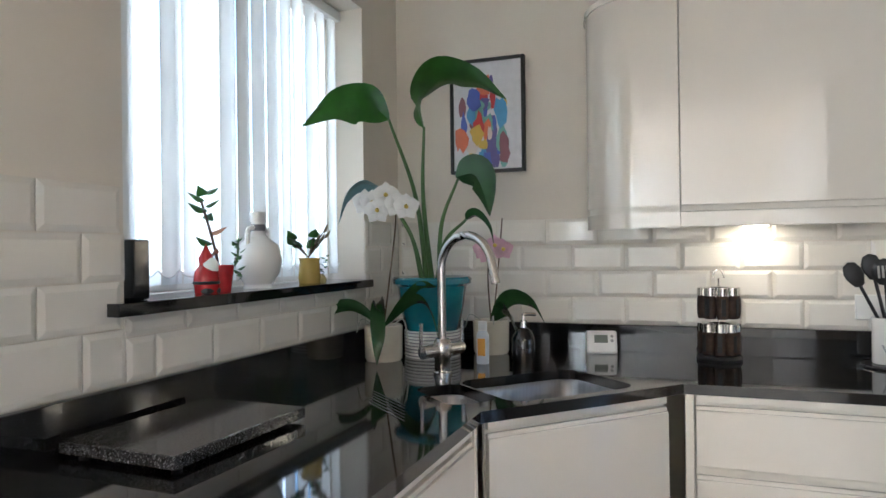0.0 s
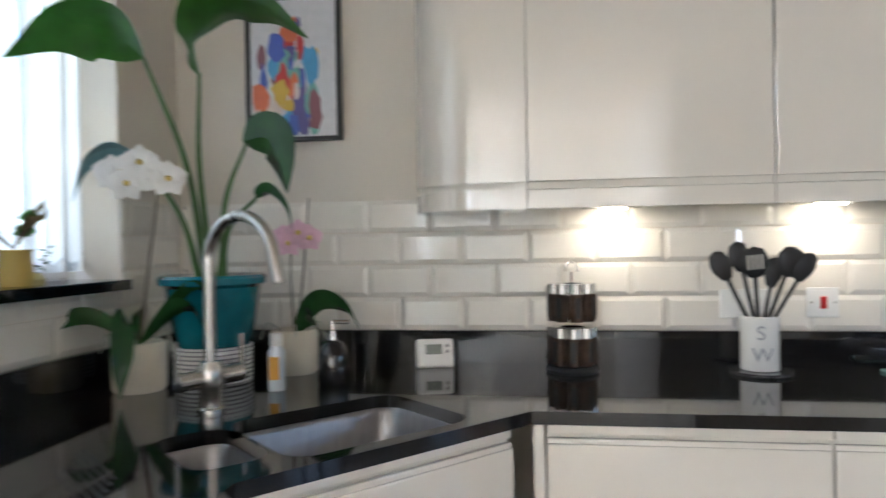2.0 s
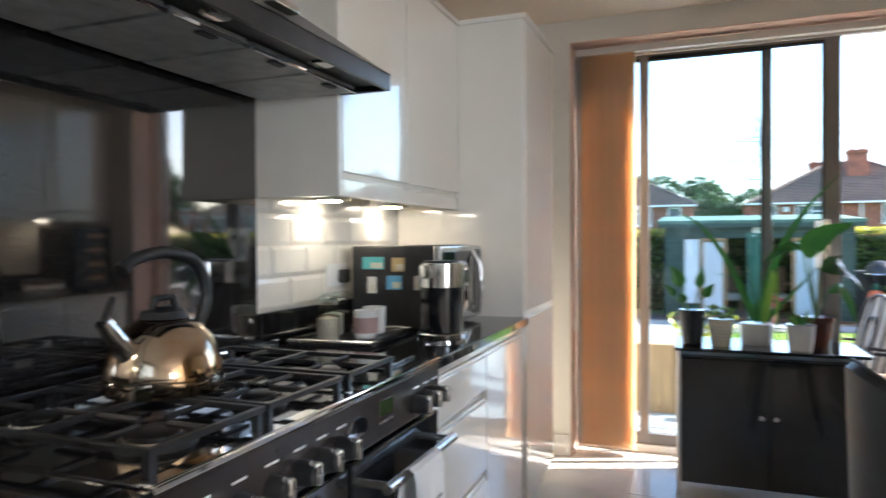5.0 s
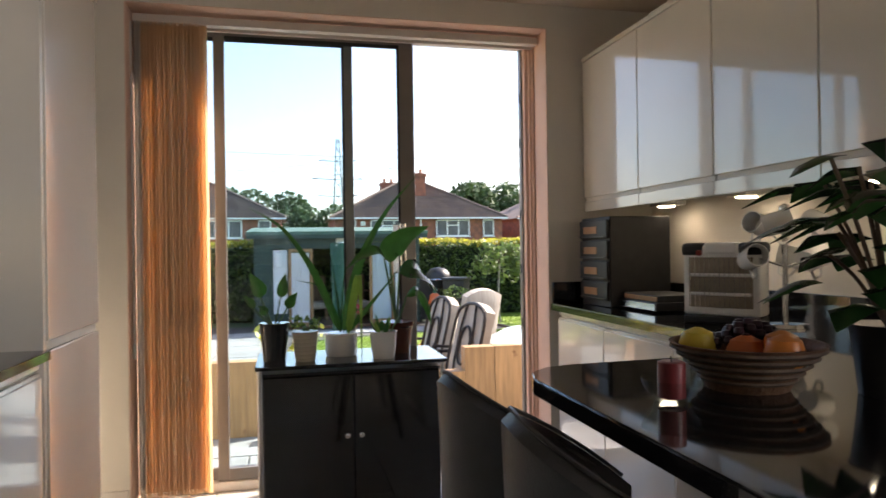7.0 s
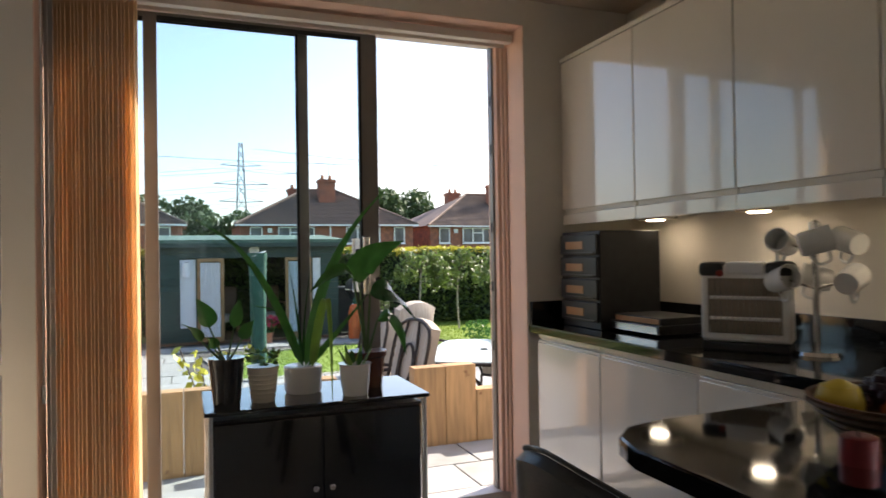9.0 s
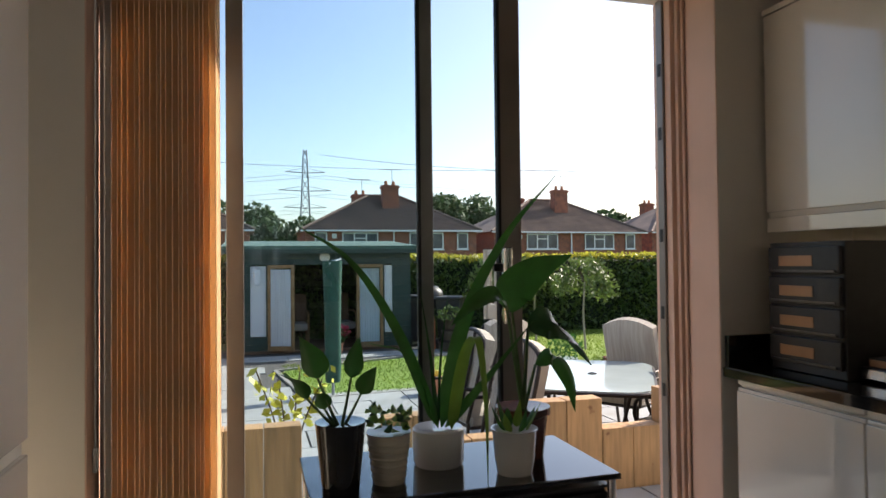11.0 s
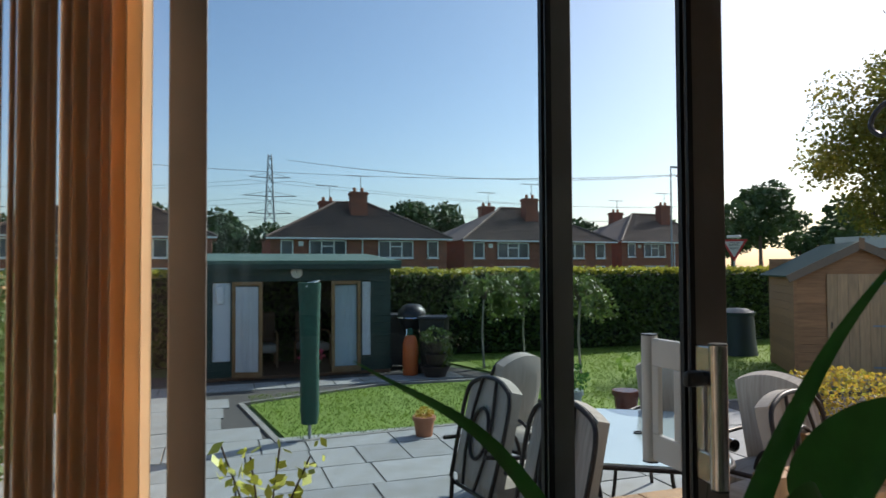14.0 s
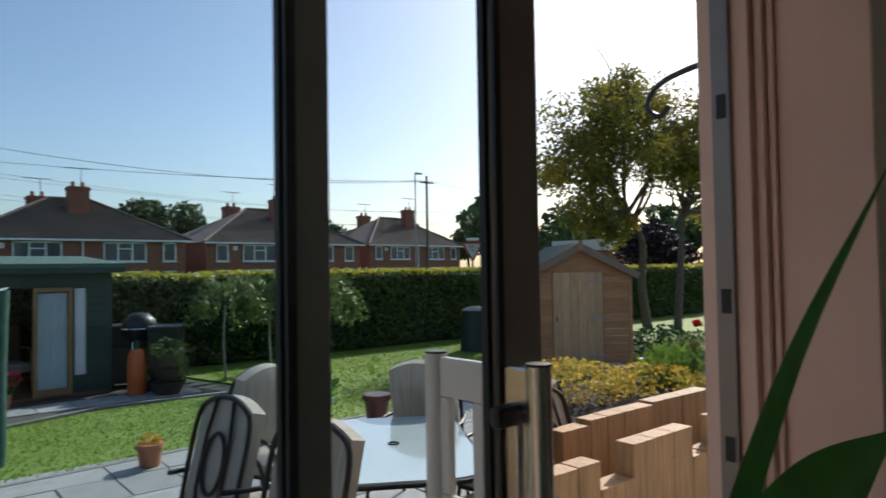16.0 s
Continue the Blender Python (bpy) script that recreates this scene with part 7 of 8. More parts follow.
leaves("leaves", np.concatenate([np.array([(0.04 * k - 0.04, 0.12 * (k - 1.5) * (0.5 + j / 24), 0.55 + 0.016 * j) for j in range(22)]) + rng.normal(0, 0.025, (22, 3)) for k in range(4)]), 0.05, flat("bright_yellow_leaf", (0.55, 0.52, 0.05)), yl, rng=rng)
tl = thing("climbing_plant", (7.5, 3.0, G), "leafy climber on a light wooden trellis", "shrub")
for k in range(6):
    part("trellis_bar", B(((-0.02 + 0.9 * k, -0.02, 0), (0.02 + 0.9 * k, 0.02, 1.75))), WOODPINE, tl)
for z in (0.4, 0.95, 1.5):
    part("trellis_rail", B(((0, -0.04, z), (4.6, -0.021, z + 0.05))), WOODPINE, tl)
leaves("climber_leaves", np.concatenate([blob(rng, 1500, (0.9 * k, -0.1, 0.9 + 0.1 * (k % 2)), (0.5, 0.22, 0.85), 0.2) for k in range(6)]), 0.06, WEEPLEAF, tl, rng=rng, kind="stuff")
fn = thing("garden_fence", (5.0, 4.2, G), "weathered timber boundary fence", "fence")
for k in range(64):
    part("fence_board", B(((0.18 * k, -0.01, 0), (0.18 * k + 0.172, 0.012, 1.55))), WOODPINE, fn)


# ---- trees ----
def limb_tree(at, label, trunk_pts, r, crown, leafmat, size, seed, limbs=9, name="tree"):
    t = thing(name, at, label, "tree")
    g = np.random.default_rng(seed)
    part("trunk", T(curve_pts(trunk_pts, 6), r, 9, 0.45), BARK, t)
    pts = []
    for k in range(limbs):
        bm = bmesh.new()
        c, rad, n = crown[k % len(crown)]
        start = Vector(trunk_pts[-1]) * 0.9 if k % 2 else (Vector(trunk_pts[-1]) + Vector(trunk_pts[-2])) * 0.5
        end = Vector(c) + Vector(g.normal(0, 0.35, 3)) * rad[0]
        mid = (start + end) / 2 + Vector(g.normal(0, 0.12, 3)) * (end - start).length
        tube(bm, curve_pts([start, mid, end], 6), r * 0.42, 6, 0.2)
        for q in range(3):
            e2 = end + Vector(g.normal(0, 0.5, 3)) * rad[0]
            tube(bm, curve_pts([mid, (mid + e2) / 2 + Vector(g.normal(0, 0.1, 3)), e2], 4), r * 0.16, 5, 0.3)
        part("limb", bm, BARK, t)
    for c, rad, n in crown:
        for q in range(5):
            cc_ = np.asarray(c) + g.normal(0, 0.5, 3) * np.asarray(rad)
            pts.append(blob(g, int(n * 0.34), cc_, np.asarray(rad) * g.uniform(0.5, 0.95), 0.1))
    leaves("crown", np.concatenate(pts), size, leafmat, t, rng=g, kind="stuff")
    return t


limb_tree((14.4, -15.2, G), "tall garden tree with twisting limbs and open crown", [(0, 0, 0), (0.1, 0.1, 1.2), (-0.15, 0.4, 2.4), (0.1, 0.9, 3.4)], 0.14,
          [((0.2, 1.2, 5.0), (1.0, 1.2, 0.9), 2600), ((0.0, 2.4, 3.9), (0.9, 0.9, 0.8), 2000), ((0.2, -0.6, 5.2), (1.0, 1.2, 0.9), 2400), ((0, 1.9, 2.7), (0.7, 0.7, 0.5), 1100), ((0, 0.1, 6.4), (0.9, 1.3, 0.7), 2000), ((0, 2.5, 5.2), (0.9, 1.0, 0.8), 1800), ((0, 3.1, 4.4), (0.8, 0.8, 0.7), 1300), ((0, 1.6, 6.2), (0.8, 0.9, 0.6), 1400), ((0, 2.8, 3.0), (0.6, 0.7, 0.5), 700)],
          TREELEAF, 0.066, 5, 14)
limb_tree((13.9, -15.9, G), "garden tree with forked trunk beside the shed", [(0, 0, 0), (0, -0.2, 1.5), (0.1, -0.5, 2.6), (0.1, -0.7, 3.6)], 0.12,
          [((0, -1.2, 5.2), (1.0, 1.2, 1.0), 2600), ((0, -2.4, 4.2), (1, 1.2, 0.9), 2200), ((0, -0.3, 4.4), (0.9, 0.9, 0.7), 1600), ((0, -1.8, 6.2), (0.8, 1.1, 0.6), 1500)], TREELEAF, 0.066, 8, 14)
for k, (x, y) in enumerate(((14.6, -3.3), (14.9, -4.25), (13.4, -4.55))):
    w = thing("weeping_tree", (x, y, G), "small weeping ornamental tree on a thin trunk", "tree", group="weeping trees")
    g = np.random.default_rng(40 + k)
    part("trunk", T(curve_pts([(0, 0, 0), (0.03, 0.02, 0.6), (0, 0, 1.22)], 5), 0.022, 8, 0.8), flat("pale_bark", (0.32, 0.29, 0.24)), w)
    bm, pp = bmesh.new(), []
    for j in range(16):
        a, L = g.uniform(0, 6.28), g.uniform(0.35, 0.62)
        d = Vector((math.cos(a), math.sin(a), 0))
        c = curve_pts([(0, 0, 1.2), d * L * 0.5 + Vector((0, 0, 1.42 + 0.2 * g.uniform())), d * L + Vector((0, 0, 1.25)), d * L * 1.12 + Vector((0, 0, 0.85 + 0.3 * g.uniform()))], 6)
        tube(bm, c, 0.006, 5, 0.4)
        pp += [np.array(q) + g.normal(0, 0.045, 3) for q in c[4:] for _ in range(5)]
    part("branches", bm, BARK, w)
    leaves("crown", np.array(pp), 0.045, WEEPLEAF, w, rng=g, kind="stuff", lean=(0, 0, -0.3), long=2.4)
pt_ = thing("purple_tree", (22, -28, G), "dark purple-leaved tree behind the hedge", "tree")
part("trunk", T([(0, 0, 0), (0, 0, 2.4)], 0.2), BARK, pt_)
leaves("crown", np.concatenate([blob(rng, 900, (0.5 * math.sin(k), 1.5 * math.cos(k * 1.7), 2.6 + 0.5 * math.sin(k * 2.2)), (1.3, 1.3, 1.0), 0.3) for k in range(6)]), 0.16, PURPLE, pt_, rng=rng, kind="stuff")
far = [(95, 16, 7), (98, 4, 8), (92, -2, 6), (100, -20, 8), (96, -27, 9), (99, -33, 8.5), (90, -38, 6), (100, -54, 7), (94, -60, 7), (88, -76, 8), (70, -64, 9.5), (90, -92, 8), (60, -75, 8), (74, -84, 7), (46, -74, 7), (58, -92, 8), (110, 30, 8), (104, -12, 6.5), (108, -44, 7), (102, 10, 7)]
for k, (x, y, h) in enumerate(far):
    h *= 1.3
    g = np.random.default_rng(70 + k)
    t = thing("woodland_tree", (x, y, G), "round green tree in the woodland beyond the houses", "tree", group="woodland trees")
    part("trunk", T([(0, 0, 0), (0.1, 0, h * 0.5)], 0.3, 7, 0.6), BARK, t)
    leaves("crown", np.concatenate([blob(g, 260, (g.normal(0, 1.5), g.normal(0, 3.0), h * (0.45 + 0.5 * g.uniform())), (2.2, 2.6, 1.7), 0.4) for _ in range(9)]), 0.5, FARLEAF, t, rng=g, kind="stuff")


# ---- shed ----
sd = thing("garden_shed", (11.68, -7.38, G), "small orange-brown timber shed with a pale door", "shed", rz=math.degrees(math.atan2(-1.50, -1.02)))
SW, SE, SA = 1.81, 1.66, 2.12
for z in [0.05 + 0.128 * k for k in range(13)]:
    zz = min(z + 0.128, SE)
    if zz > z + 0.02:
        part("board", B(((0.0, -0.012, z + 0.004), (0.43, 0.012, zz))), SHEDWOOD, sd)
        part("board", B(((1.33, -0.012, z + 0.004), (SW, 0.012, zz))), SHEDWOOD, sd)
        part("side_board", B(((-0.012, 0.02, z + 0.004), (0.012, 1.9, zz))), SHEDWOOD, sd)
bm = bmesh.new()
v = [bm.verts.new(p) for p in ((0, 0.0, SE), (SW, 0.0, SE), (SW / 2, 0.0, SA))]
f = bm.faces.new(v)
bmesh.ops.translate(bm, vec=(0, 0.02, 0), verts=[q for q in bmesh.ops.extrude_face_region(bm, geom=[f])["geom"] if isinstance(q, bmesh.types.BMVert)])
part("gable", bm, SHEDWOOD, sd)
for k in range(6):
    part("door_board", B(((0.445 + 0.146 * k, -0.03, 0.10), (0.445 + 0.146 * k + 0.142, -0.008, 1.66)), bevel=0.003), SHEDDOOR, sd)
for z in (0.22, 0.85, 1.50):
    part("hinge", B(((1.06, -0.036, z), (1.34, -0.031, z + 0.03))), GALV, sd)
part("lock", B(((0.49, -0.04, 0.82), (0.51, -0.03, 0.92))), BLACKMATT, sd)
part("corner_post", B(((-0.03, -0.03, 0), (0.02, 0.03, SE))), SHEDWOOD, sd)
part("corner_post", B(((SW - 0.02, -0.03, 0), (SW + 0.03, 0.03, SE))), SHEDWOOD, sd)
part("back_wall", B(((0, 1.9, 0), (SW, 1.92, SA - 0.2))), SHEDWOOD, sd)
sl = math.atan2(SA - SE, SW / 2)
for sgn, x0 in ((1, -0.14), (-1, SW + 0.14)):
    L = SW / 2 / math.cos(sl) + 0.16
    rm = Matrix.Translation((x0, 0, SE - 0.14 * math.tan(sl) + 0.02)) @ Matrix.Rotation(-sl * sgn, 4, "Y")
    part("roof_slope", B(((0, -0.10, 0), (L * sgn, 2.0, 0.03))), flat("green_grey_felt", (0.07, 0.11, 0.08), 0.9), sd, m=rm)
    part("bargeboard", B(((0, -0.125, -0.09), (L * sgn, -0.10, 0.03))), flat("weathered_board", (0.22, 0.17, 0.12), 0.8), sd, m=rm)
part("finial", B(((SW / 2 - 0.04, -0.14, SA - 0.08), (SW / 2 + 0.04, -0.126, SA + 0.09))), flat("weathered_board", (0.30, 0.19, 0.11), 0.8), sd)


# ---- houses over the road ----
def window(parent, x, y0_, y1_, z0_, z1_, parts_):
    w = part("window", B(((x - 0.06, y0_, z0_), (x + 0.05, y1_, z1_))), WINDARK, parent)
    bm = bmesh.new()
    t = 0.09
    for a, b in (((y0_, z0_), (y1_, z0_ + t)), ((y0_, z1_ - t), (y1_, z1_)), ((y0_, z0_), (y0_ + t, z1_)), ((y1_ - t, z0_), (y1_, z1_))):
        bx(bm, (x - 0.10, a[0], a[1]), (x - 0.055, b[0], b[1]))
    for k in range(1, parts_):
        yy = y0_ + (y1_ - y0_) * k / parts_
        bx(bm, (x - 0.095, yy - 0.05, z0_ + t), (x - 0.058, yy + 0.05, z1_ - t))
    if parts_ > 1:
        yy0, yy1 = y0_ + (y1_ - y0_) / parts_, y1_ - (y1_ - y0_) / parts_
        bx(bm, (x - 0.092, yy0, z1_ - 0.48), (x - 0.06, yy1, z1_ - 0.40))
    part("frame", bm, UPVC, w)
    part("sill", B(((x - 0.16, y0_ - 0.06, z0_ - 0.07), (x - 0.055, y1_ + 0.06, z0_ - 0.002))), UPVC, w)


def house(x, y, width, depth, eave, ridge, ridge_len, chim, label, rz=0.0, red=False):
    h = thing("house", (x, y, G), label, "house", rz=rz, group="semi-detached houses")
    hw, rl = width / 2, ridge_len / 2
    part("wall", B(((0, -hw, 0), (depth, hw, eave))), BRICK, h)
    bm = bmesh.new()
    o = 0.35
    e = [bm.verts.new(p) for p in ((-o, -hw - o, eave), (depth + o, -hw - o, eave), (depth + o, hw + o, eave), (-o, hw + o, eave))]
    r = [bm.verts.new((depth / 2, -rl, ridge)), bm.verts.new((depth / 2, rl, ridge))]
    for q in ((e[3], e[0], r[0], r[1]), (e[1], e[2], r[1], r[0]), (e[0], e[1], r[0]), (e[2], e[3], r[1]), e[::-1]):
        bm.faces.new(q)
    rf = part("roof", bm, ROOF, h)
    n = 26
    for k in range(n):
        t0 = k / n
        za, yb = eave + (ridge - eave) * t0, (hw + o) * (1 - t0) + rl * t0
        xa = -o + (depth / 2 + o) * t0
        part("tile_course", B(((xa - 0.03, -yb + 0.02, za + 0.012), (xa + 0.06, yb - 0.02, za + 0.05))), ROOF, rf)
    for sy in (-1, 1):
        part("hip_tiles", T([(-o, sy * (hw + o), eave + 0.05), (depth / 2, sy * rl, ridge + 0.05)], 0.11, 6), ROOF, rf)
    part("ridge_tiles", T([(depth / 2, -rl, ridge + 0.05), (depth / 2, rl, ridge + 0.05)], 0.11, 6), ROOF, rf)
    part("gutter", B(((-o - 0.1, -hw - o, eave - 0.10), (-o, hw + o, eave + 0.02))), UPVC, h)
    part("downpipe", B(((-0.1, -0.05, 0), (-0.02, 0.05, eave))), UPVC, h)
    for cx, cy, ct in chim:
        c = part("chimney", B(((cx - 0.4, cy - 0.65, ridge - 1.9), (cx + 0.4, cy + 0.65, ct)), ((cx - 0.48, cy - 0.73, ct - 0.25), (cx + 0.48, cy + 0.73, ct - 0.1))), BRICK, h)
        for q in (-0.3, 0.3):
            part("chimney_pot", Lz([(0, 0), (0.15, 0), (0.12, 0.35), (0, 0.35)], 12), TERRA, c, m=pose(cx, cy + q, ct))
        part("aerial", T([(cx, cy - 0.2, ct), (cx, cy - 0.2, ct + 1.3)], 0.03, 5), GALV, c)
        part("aerial_boom", B(((cx - 0.02, cy - 0.9, ct + 1.25), (cx + 0.02, cy + 0.9, ct + 1.30)), *[((cx - 0.25, cy + q, ct + 1.26), (cx + 0.25, cy + q + 0.04, ct + 1.29)) for q in (-0.85, -0.5, -0.1, 0.3, 0.7)]), GALV, c)
    s = hw / 6.6
    for a, b, n_ in ((-5.9, -5.0, 1), (-3.9, -1.2, 3), (1.2, 3.9, 3), (5.0, 5.9, 1)):
        window(h, 0.0, a * s, b * s, eave - 1.45, eave - 0.15, n_)
        window(h, 0.0, a * s, b * s, 0.6, 1.9, n_)
    part("alarm_box", B(((-0.12, 4.3 * s, eave - 0.6), (-0.01, 4.65 * s, eave - 0.25)), bevel=0.03), UPVC, h)
    return h


house(52, -9.1, 13.2, 8.5, 4.0, 7.0, 2.5, [(2.9, -0.3, 7.75), (6.2, 1.6, 7.3)], "brown-roofed brick semi-detached house pair with white windows")
house(52, 8.2, 13.6, 8.5, 4.0, 7.0, 2.5, [(2.9, -0.3, 7.8)], "brick semi-detached house pair with a brown hipped roof")
house(54, -24.9, 14.5, 9, 4.0, 7.1, 3.0, [(2.9, -0.6, 7.9), (6.2, 2.0, 7.4)], "red brick semi-detached house pair with hipped roof", rz=5)
house(59, -42.2, 13.6, 8.5, 4.2, 7.3, 3.0, [(2.9, -1.5, 8.2), (6.2, 2.0, 7.6)], "red brick house pair farther along the road", rz=8)
lo = thing("house", (40, -52, G), "low pale-roofed house end beyond the shed", "house")
part("wall", B(((0, -3, 0), (6, 3, 3.2))), BRICK, lo)
part("roof", prism(bmesh.new(), [(-0.3, -3.3), (6.3, -3.3), (6.3, 3.3), (-0.3, 3.3)], 3.2, 4.2), flat("pale_roof", (0.55, 0.53, 0.5)), lo)

# ---- poles, sign, pylon ----
tp = thing("telegraph_pole", (46, -33.0, G), "wooden telegraph pole with wires", "pole")
part("pole", T([(0, 0, 0), (0, 0, 9.3)], 0.13, 8, 0.7), BARK, tp)
part("crossarm", B(((-0.05, -0.7, 8.7), (0.05, 0.7, 8.82))), BARK, tp)
lp = thing("street_lamp", (46.5, -32.2, G), "grey steel street lamp post", "street lamp")
part("post", T([(0, 0, 0), (0, 0, 9.5)], 0.08, 8, 0.6), GALV, lp)
part("lantern", B(((-0.1, -0.7, 9.45), (0.1, 0.0, 9.6)), bevel=0.04), GALV, lp)
gw = thing("road_sign", (20.0, -13.85, G), "red-edged triangular give way road sign", "road sign", rz=-132)
part("post", T([(0, 0.02, 0), (0, 0.02, 2.65)], 0.03, 8), GALV, gw)
tri = [(-0.38, 2.62), (0.38, 2.62), (0.0, 1.93)]


def tri_plate(s, y0_, y1_):
    bm = bmesh.new()
    c = (0, sum(p[1] for p in tri) / 3)
    f = bm.faces.new([bm.verts.new(((p[0] - c[0]) * s, y0_, c[1] + (p[1] - c[1]) * s)) for p in tri])
    e = bmesh.ops.extrude_face_region(bm, geom=[f])["geom"]
    bmesh.ops.translate(bm, vec=(0, y1_ - y0_, 0), verts=[q for q in e if isinstance(q, bmesh.types.BMVert)])
    return bm


part("red_border", tri_plate(1.0, -0.014, -0.008), flat("sign_red", (0.50, 0.03, 0.03)), gw)
fc = part("white_face", tri_plate(0.72, -0.020, -0.0145), flat("sign_white", (0.62, 0.62, 0.60)), gw)
text_part("GIVE", 0.15, pose(0, -0.022, 2.47, 90, 0, 0), BLACKMATT, fc)
text_part("WAY", 0.11, pose(0, -0.022, 2.34, 90, 0, 0), BLACKMATT, fc)
part("sign_lamp", B(((-0.2, -0.2, 2.66), (0.2, 0.05, 2.74)), bevel=0.02), UPVC, gw)
py = thing("pylon", (280, -20, G), "tall steel lattice electricity pylon", "pylon")
bm = bmesh.new()
lev = [(0, 4.2), (8, 3.2), (15, 2.4), (21, 1.9), (26, 1.6), (31, 1.4), (36, 1.2), (41, 1.0), (45, 0.8), (48, 0.6)]
for (za, a), (zb, b) in zip(lev, lev[1:]):
    cs = ((-1, -1), (1, -1), (1, 1), (-1, 1))
    for i, (sx, sy) in enumerate(cs):
        tx, ty = cs[(i + 1) % 4]
        tube(bm, [(sx * a, sy * a, za), (sx * b, sy * b, zb)], 0.22, 4)
        tube(bm, [(sx * a, sy * a, za), (tx * b, ty * b, zb)], 0.12, 4)
        tube(bm, [(tx * a, ty * a, za), (sx * b, sy * b, zb)], 0.12, 4)
for z, L in ((24, 8.5), (31, 10.5), (38.5, 8.0)):
    for s in (-1, 1):
        tube(bm, [(0, 0, z), (0, s * L, z + 0.4)], 0.20, 4)
        tube(bm, [(0, 0, z + 2.2), (0, s * L, z + 0.4)], 0.10, 4)
part("lattice", bm, GALV, py)
bm = bmesh.new()
for z, L in ((24, 8.5), (31, 10.5), (38.5, 8.0)):
    for s in (-1, 1):
        for far_y, far_x in ((-260, 40), (170, 20)):
            p = [(far_x * t, s * L + far_y * t, z - 1 - 34 * t * (1 - t) * 0.55) for t in [k / 16 for k in range(17)]]
            tube(bm, p, 0.07, 4)
part("cables", bm, GALV, py, "sagging power cables")
for ya, za in ((30, 8.6), (45, 8.3)):
    for q in (-0.5, 0.5):
        part("wire", T([(0, q + (ya - q) * t, 8.9 + (za - 8.9) * t - 3.2 * t * (1 - t)) for t in [j / 12 for j in range(13)]], 0.010, 4), BLACKMATT, tp, "thin black wire")
for q in (-0.5, 0.5):
    part("wire", T([(4 * t, q - 40 * t, 8.9 - 3.0 * t * (1 - t)) for t in [j / 12 for j in range(13)]], 0.010, 4), BLACKMATT, tp, "thin black wire")

# the lower garden is enlarged about a point near the camera's path, keeping its view
VIEW_PIVOT = Vector((3.6, 1.22, 1.42))
ENLARGE = Matrix.Translation(VIEW_PIVOT) @ Matrix.Scale(1.10, 4) @ Matrix.Translation(-VIEW_PIVOT)
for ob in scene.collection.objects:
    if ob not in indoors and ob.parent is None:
        ob.matrix_basis = ENLARGE @ ob.matrix_basis

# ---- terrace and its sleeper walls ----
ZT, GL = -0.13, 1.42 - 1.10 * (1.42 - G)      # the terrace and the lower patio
terrace = structure("terrace", B(((4.705, -6.0, GL - 0.05), (6.16, 4.4, ZT - 0.012))), JOINT, "raised paved terrace outside the garden door", "terrace")


def sleepers(x, rows, foot, label, deep=0.125):
    """Upright sleepers side by side: rows of first and last y and the top."""
    w = thing("sleeper_wall", (x, 0, foot), label, "retaining wall", group="sleeper walls")
    for ya, yb, top in rows:
        n = max(1, round(abs(yb - ya) / 0.2))
        for k in range(n):
            a, b = sorted((ya + (yb - ya) * k / n, ya + (yb - ya) * (k + 1) / n))
            part("sleeper", B(((0.004 * math.sin(7 * a), a + 0.0015, 0), (deep, b - 0.0015, top - foot + 0.005 * math.sin(31 * b))), bevel=0.006), WOODPINE, w)


sleepers(6.05, [(4.2, 1.0, 0.41)], ZT - 0.01, "low wall of upright pine sleepers by the steps")
sleepers(6.05, [(0.55, 0.22, 0.415), (0.22, -0.33, 0.25), (-0.33, -0.81, 0.43), (-0.81, -1.23, 0.245), (-1.23, -1.75, 0.465), (-1.75, -2.04, 0.32), (-2.04, -2.64, 0.50), (-2.64, -2.95, 0.32), (-2.95, -3.5, 0.50), (-3.5, -5.2, 0.36)],
         ZT - 0.01, "stepped wall of upright pine sleepers at the terrace edge")
sleepers(6.62, [(-2.15, -2.42, 0.44), (-2.42, -3.13, 0.47), (-3.13, -3.9, 0.49), (-3.9, -5.4, 0.42)], GL - 0.01, "inner wall of upright pine sleepers round a bed")
steps = thing("garden_steps", (6.165, 0.565, GL), "stone step down from the terrace to the patio", "step")
part("tread", B(((0, 0.0, -0.01), (0.32, 0.42, 0.19)), bevel=0.01), STONE, steps)
for x, y, rr in ((6.36, -2.02, 0.13), (6.40, -1.66, 0.12)):
    tp_ = thing("terracotta_pot", (x, y, GL), "empty terracotta pot behind the sleeper wall", "plant pot", group="empty pots")
    part("pot", Lz([(0, 0), (rr * 0.7, 0), (rr * 0.95, 0.52), (rr * 1.06, 0.53), (rr * 1.06, 0.60), (rr * 0.93, 0.60), (rr * 0.85, 0.5), (0, 0.48)], 24), TERRA, tp_)

hk = thing("hanging_bracket", (XO, -0.55, 1.72), "black scrolled iron hanging basket bracket", "bracket")
part("arm", T(curve_pts([(0.0, 0, 0.24), (0.14, 0, 0.235), (0.24, 0, 0.21), (0.275, 0, 0.16), (0.24, 0, 0.125), (0.21, 0, 0.15)], 6), 0.008), BLACKMATT, hk)
part("strut", T([(0.0, 0, 0.08), (0.10, 0, 0.23)], 0.006), BLACKMATT, hk)
part("back_plate", B(((0, -0.015, 0.0), (0.008, 0.015, 0.30))), BLACKMATT, hk)

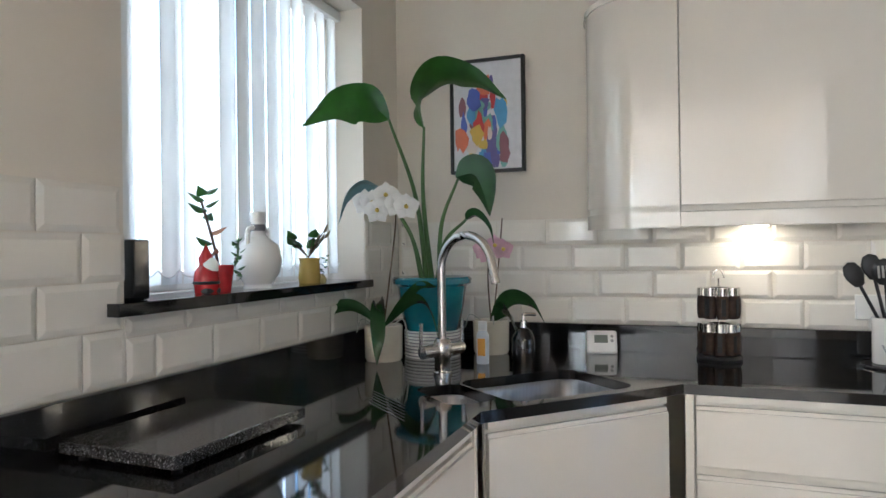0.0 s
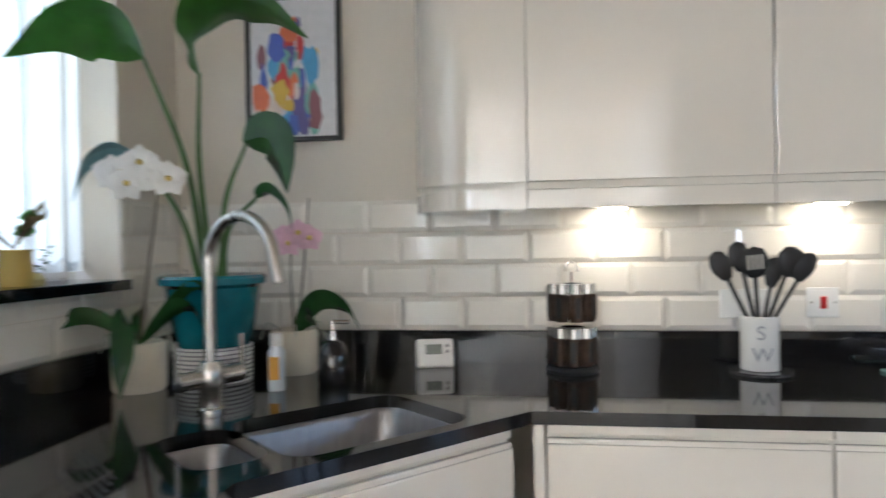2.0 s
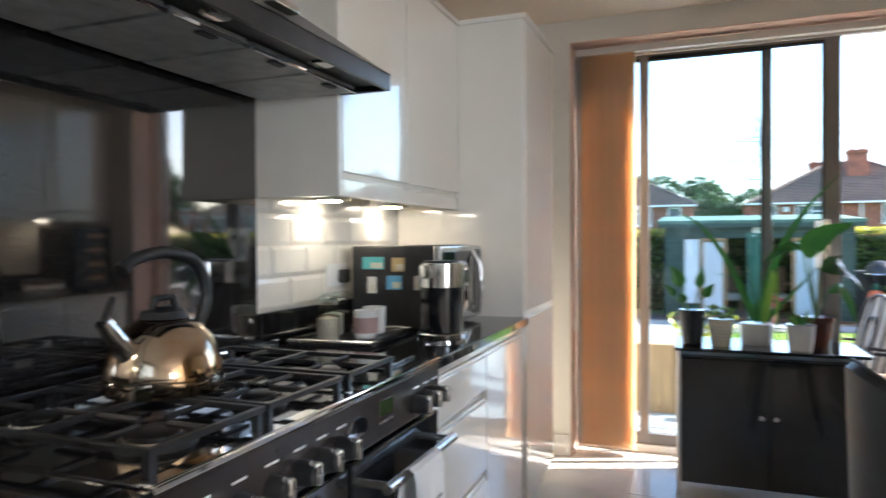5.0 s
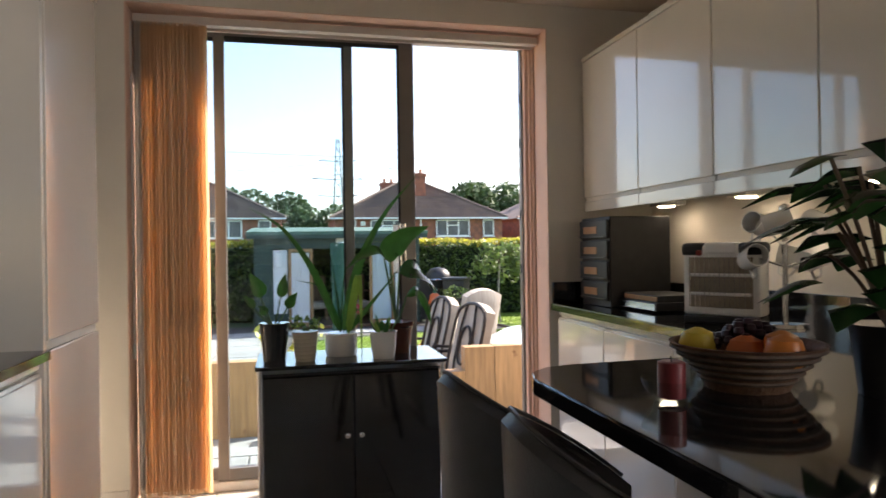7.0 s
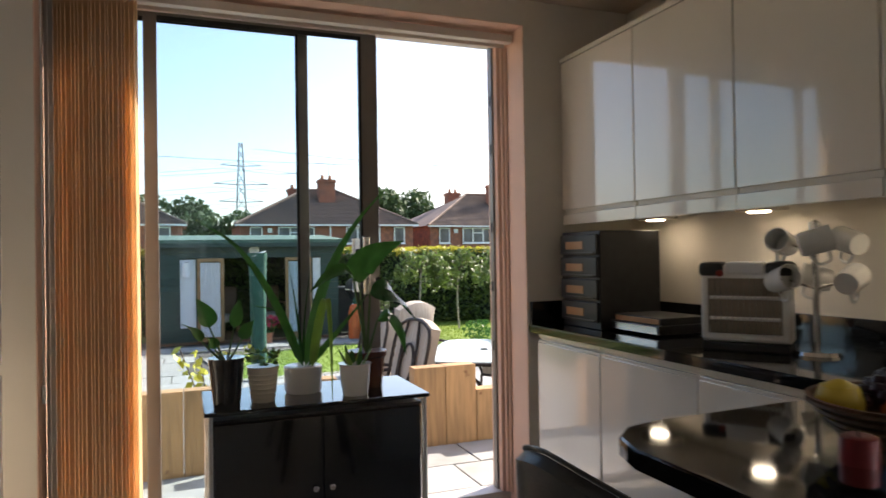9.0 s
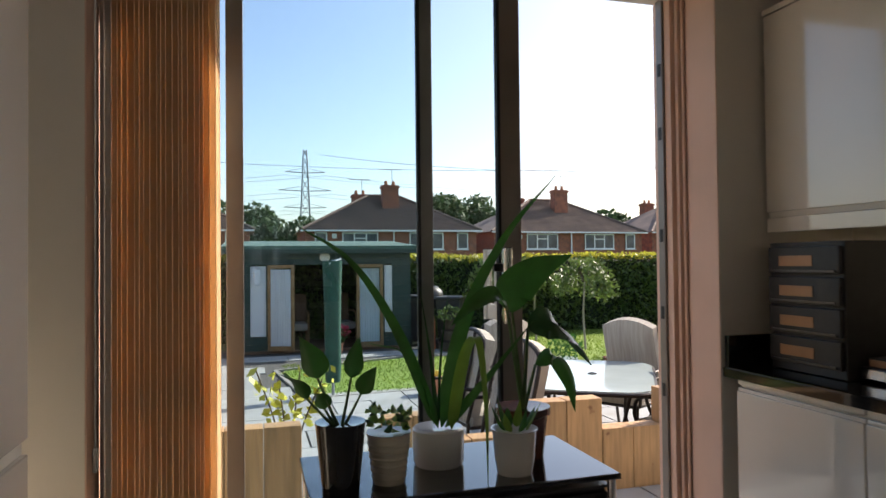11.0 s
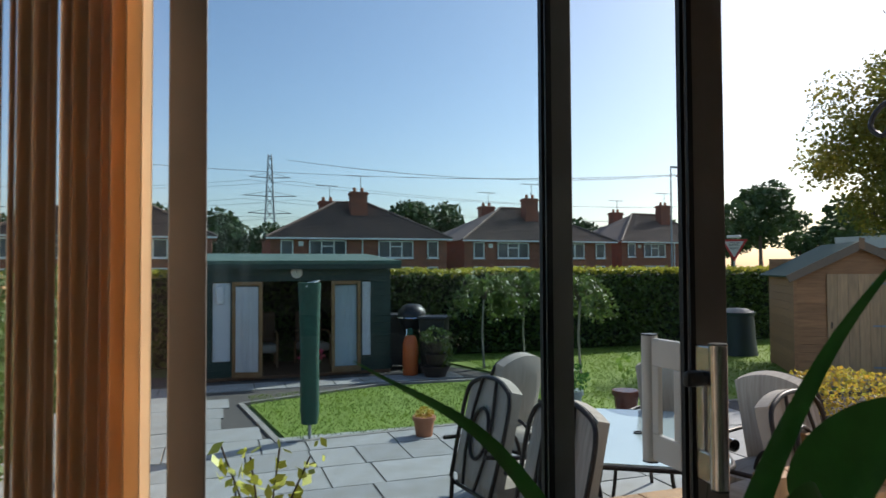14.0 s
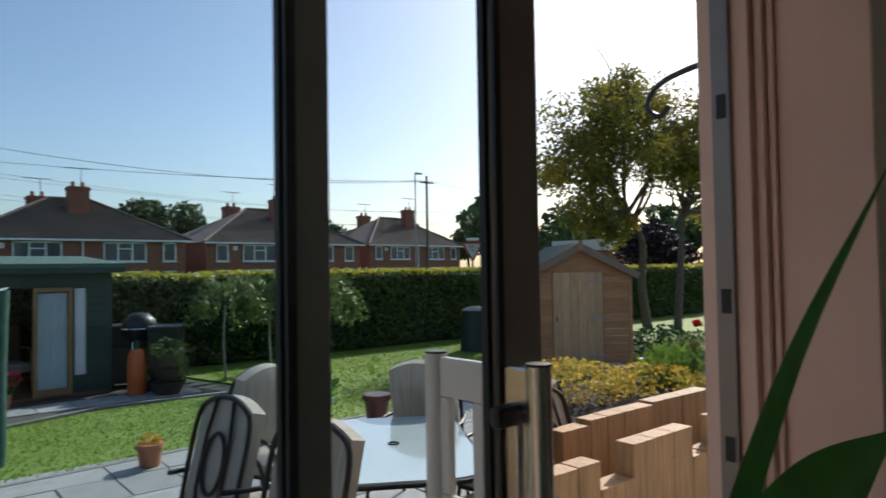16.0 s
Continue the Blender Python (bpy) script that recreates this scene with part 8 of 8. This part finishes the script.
# ---- wall tiles, floor tiles, paving slabs ----
def tile_mesh(w, h):
    bm, e, d = bmesh.new(), 0.014, 0.0075
    a = [bm.verts.new((x, 0, z)) for x, z in ((0, 0), (w, 0), (w, h), (0, h))]
    a2 = [bm.verts.new((x, -0.003, z)) for x, z in ((0, 0), (w, 0), (w, h), (0, h))]
    b = [bm.verts.new((x, -d, z)) for x, z in ((e, e), (w - e, e), (w - e, h - e), (e, h - e))]
    for p, q in ((a, a2), (a2, b)):
        for k in range(4):
            bm.faces.new((p[k - 1], p[k], q[k], q[k - 1]))
    bm.faces.new(b)
    return mesh_of("tile", bm, TILE, 0.2)


TW, TH, JT = 0.2065, 0.1045, 0.003
meshes = {}


def lay(parent, u0, u1, rows, phase, put):
    for k, (za, zb) in enumerate(rows):
        u = phase[k % 2] + math.floor((u0 - phase[k % 2]) / TW) * TW
        while u < u1 - 0.005:
            a, b = max(u, u0), min(u + TW, u1)
            if b - a > 0.02:
                key = (round(b - a - JT, 3), round(zb - za - JT, 3))
                if key not in meshes:
                    meshes[key] = tile_mesh(*key)
                o = new("tile", meshes[key])
                o.parent, o.matrix_basis = parent, put(a + JT / 2, za + JT / 2)
            u += TW


rowz = [(1.004 + TH * k, 1.004 + TH * (k + 1)) for k in range(4)]
north = lambda u, z: pose(u, YN + 0.003, z)
lay(wall_n, XW + 0.01, 1.25, rowz, (-0.09, -0.192), north)
lay(wall_n, 2.306, 3.355, rowz[:3] + [(rowz[3][0], 1.40)], (2.5, 2.6), north)
west = lambda u, z: pose(XW - 0.003, u, z, 0, 0, 90)
roww = [(1.004, 1.13), (1.13, 1.2375), (1.2375, 1.345), (1.345, 1.4525)]
lay(wall_w, YS - 1.0, 0.785, roww, (0.05, 0.153), west)
lay(wall_w, 0.785, 1.975, [(1.004, 1.108), (1.108, 1.158)], (0.05, 0.153), west)
lay(wall_w, 1.975, YN - 0.005, rowz, (0.05, 0.153), west)
fm = {}
for i in range(-3, 8):
    for j in range(-6, 4):
        x0, y0_ = XW + 0.62 * (i + 3), YN - 0.42 * (4 - j) + 0.3
        x0 += 0.31 * (j % 2)
        x1, y1_ = min(x0 + 0.616, 4.60), min(y0_ + 0.416, YN)
        if x1 - x0 < 0.05 or y1_ - y0_ < 0.05:
            continue
        key = (round(x1 - x0, 3), round(y1_ - y0_, 3))
        if key not in fm:
            fm[key] = mesh_of("floor_tile", B(((0, 0, 0), (key[0], key[1], 0.006)), bevel=0.0015), FLOORTILE)
        o = new("floor_tile", fm[key])
        o.parent, o.matrix_basis = floor, pose(x0, y0_, -0.006)
rs = random.Random(5)
sm = {}
for row in range(14):
    x0 = 6.03 + 0.60 * row
    y = -5.2 + rs.uniform(0, 0.5)
    while y < 4.2:
        w = rs.choice((0.45, 0.6, 0.75, 0.9))
        cx, cy = x0 + 0.3, y + w / 2
        on = cx < 10.55 or (cy > 0.98 + (cx - 10.6) * 0.11 and cx < 14.6) or (13.75 < cx < 15.0 and -2.9 < cy < 1.6)
        if on:
            key = w
            if key not in sm:
                sm[key] = mesh_of("slab", B(((0, 0, 0), (0.585, w - 0.015, 0.016)), bevel=0.004), PAVER)
            o = new("slab", sm[key])
            o.parent, o.matrix_basis = pave, pose(x0, y, G - 0.013 + rs.uniform(0, 0.002), rs.uniform(-0.15, 0.15), rs.uniform(-0.15, 0.15), 0)
        y += w
tm = {}
for row in range(3):
    y = -5.9 + rs.uniform(0, 0.4)
    while y < 4.0:
        w = rs.choice((0.42, 0.56, 0.70, 0.84))
        if w not in tm:
            tm[w] = mesh_of("slab", B(((0, 0, 0), (0.435, w - 0.012, 0.016)), bevel=0.004), PAVER)
        o = new("slab", tm[w])
        o.parent, o.matrix_basis = terrace, pose(4.712 + 0.447 * row, y, ZT - 0.014 + rs.uniform(0, 0.002), rs.uniform(-0.15, 0.15), rs.uniform(-0.15, 0.15), 0)
        y += w
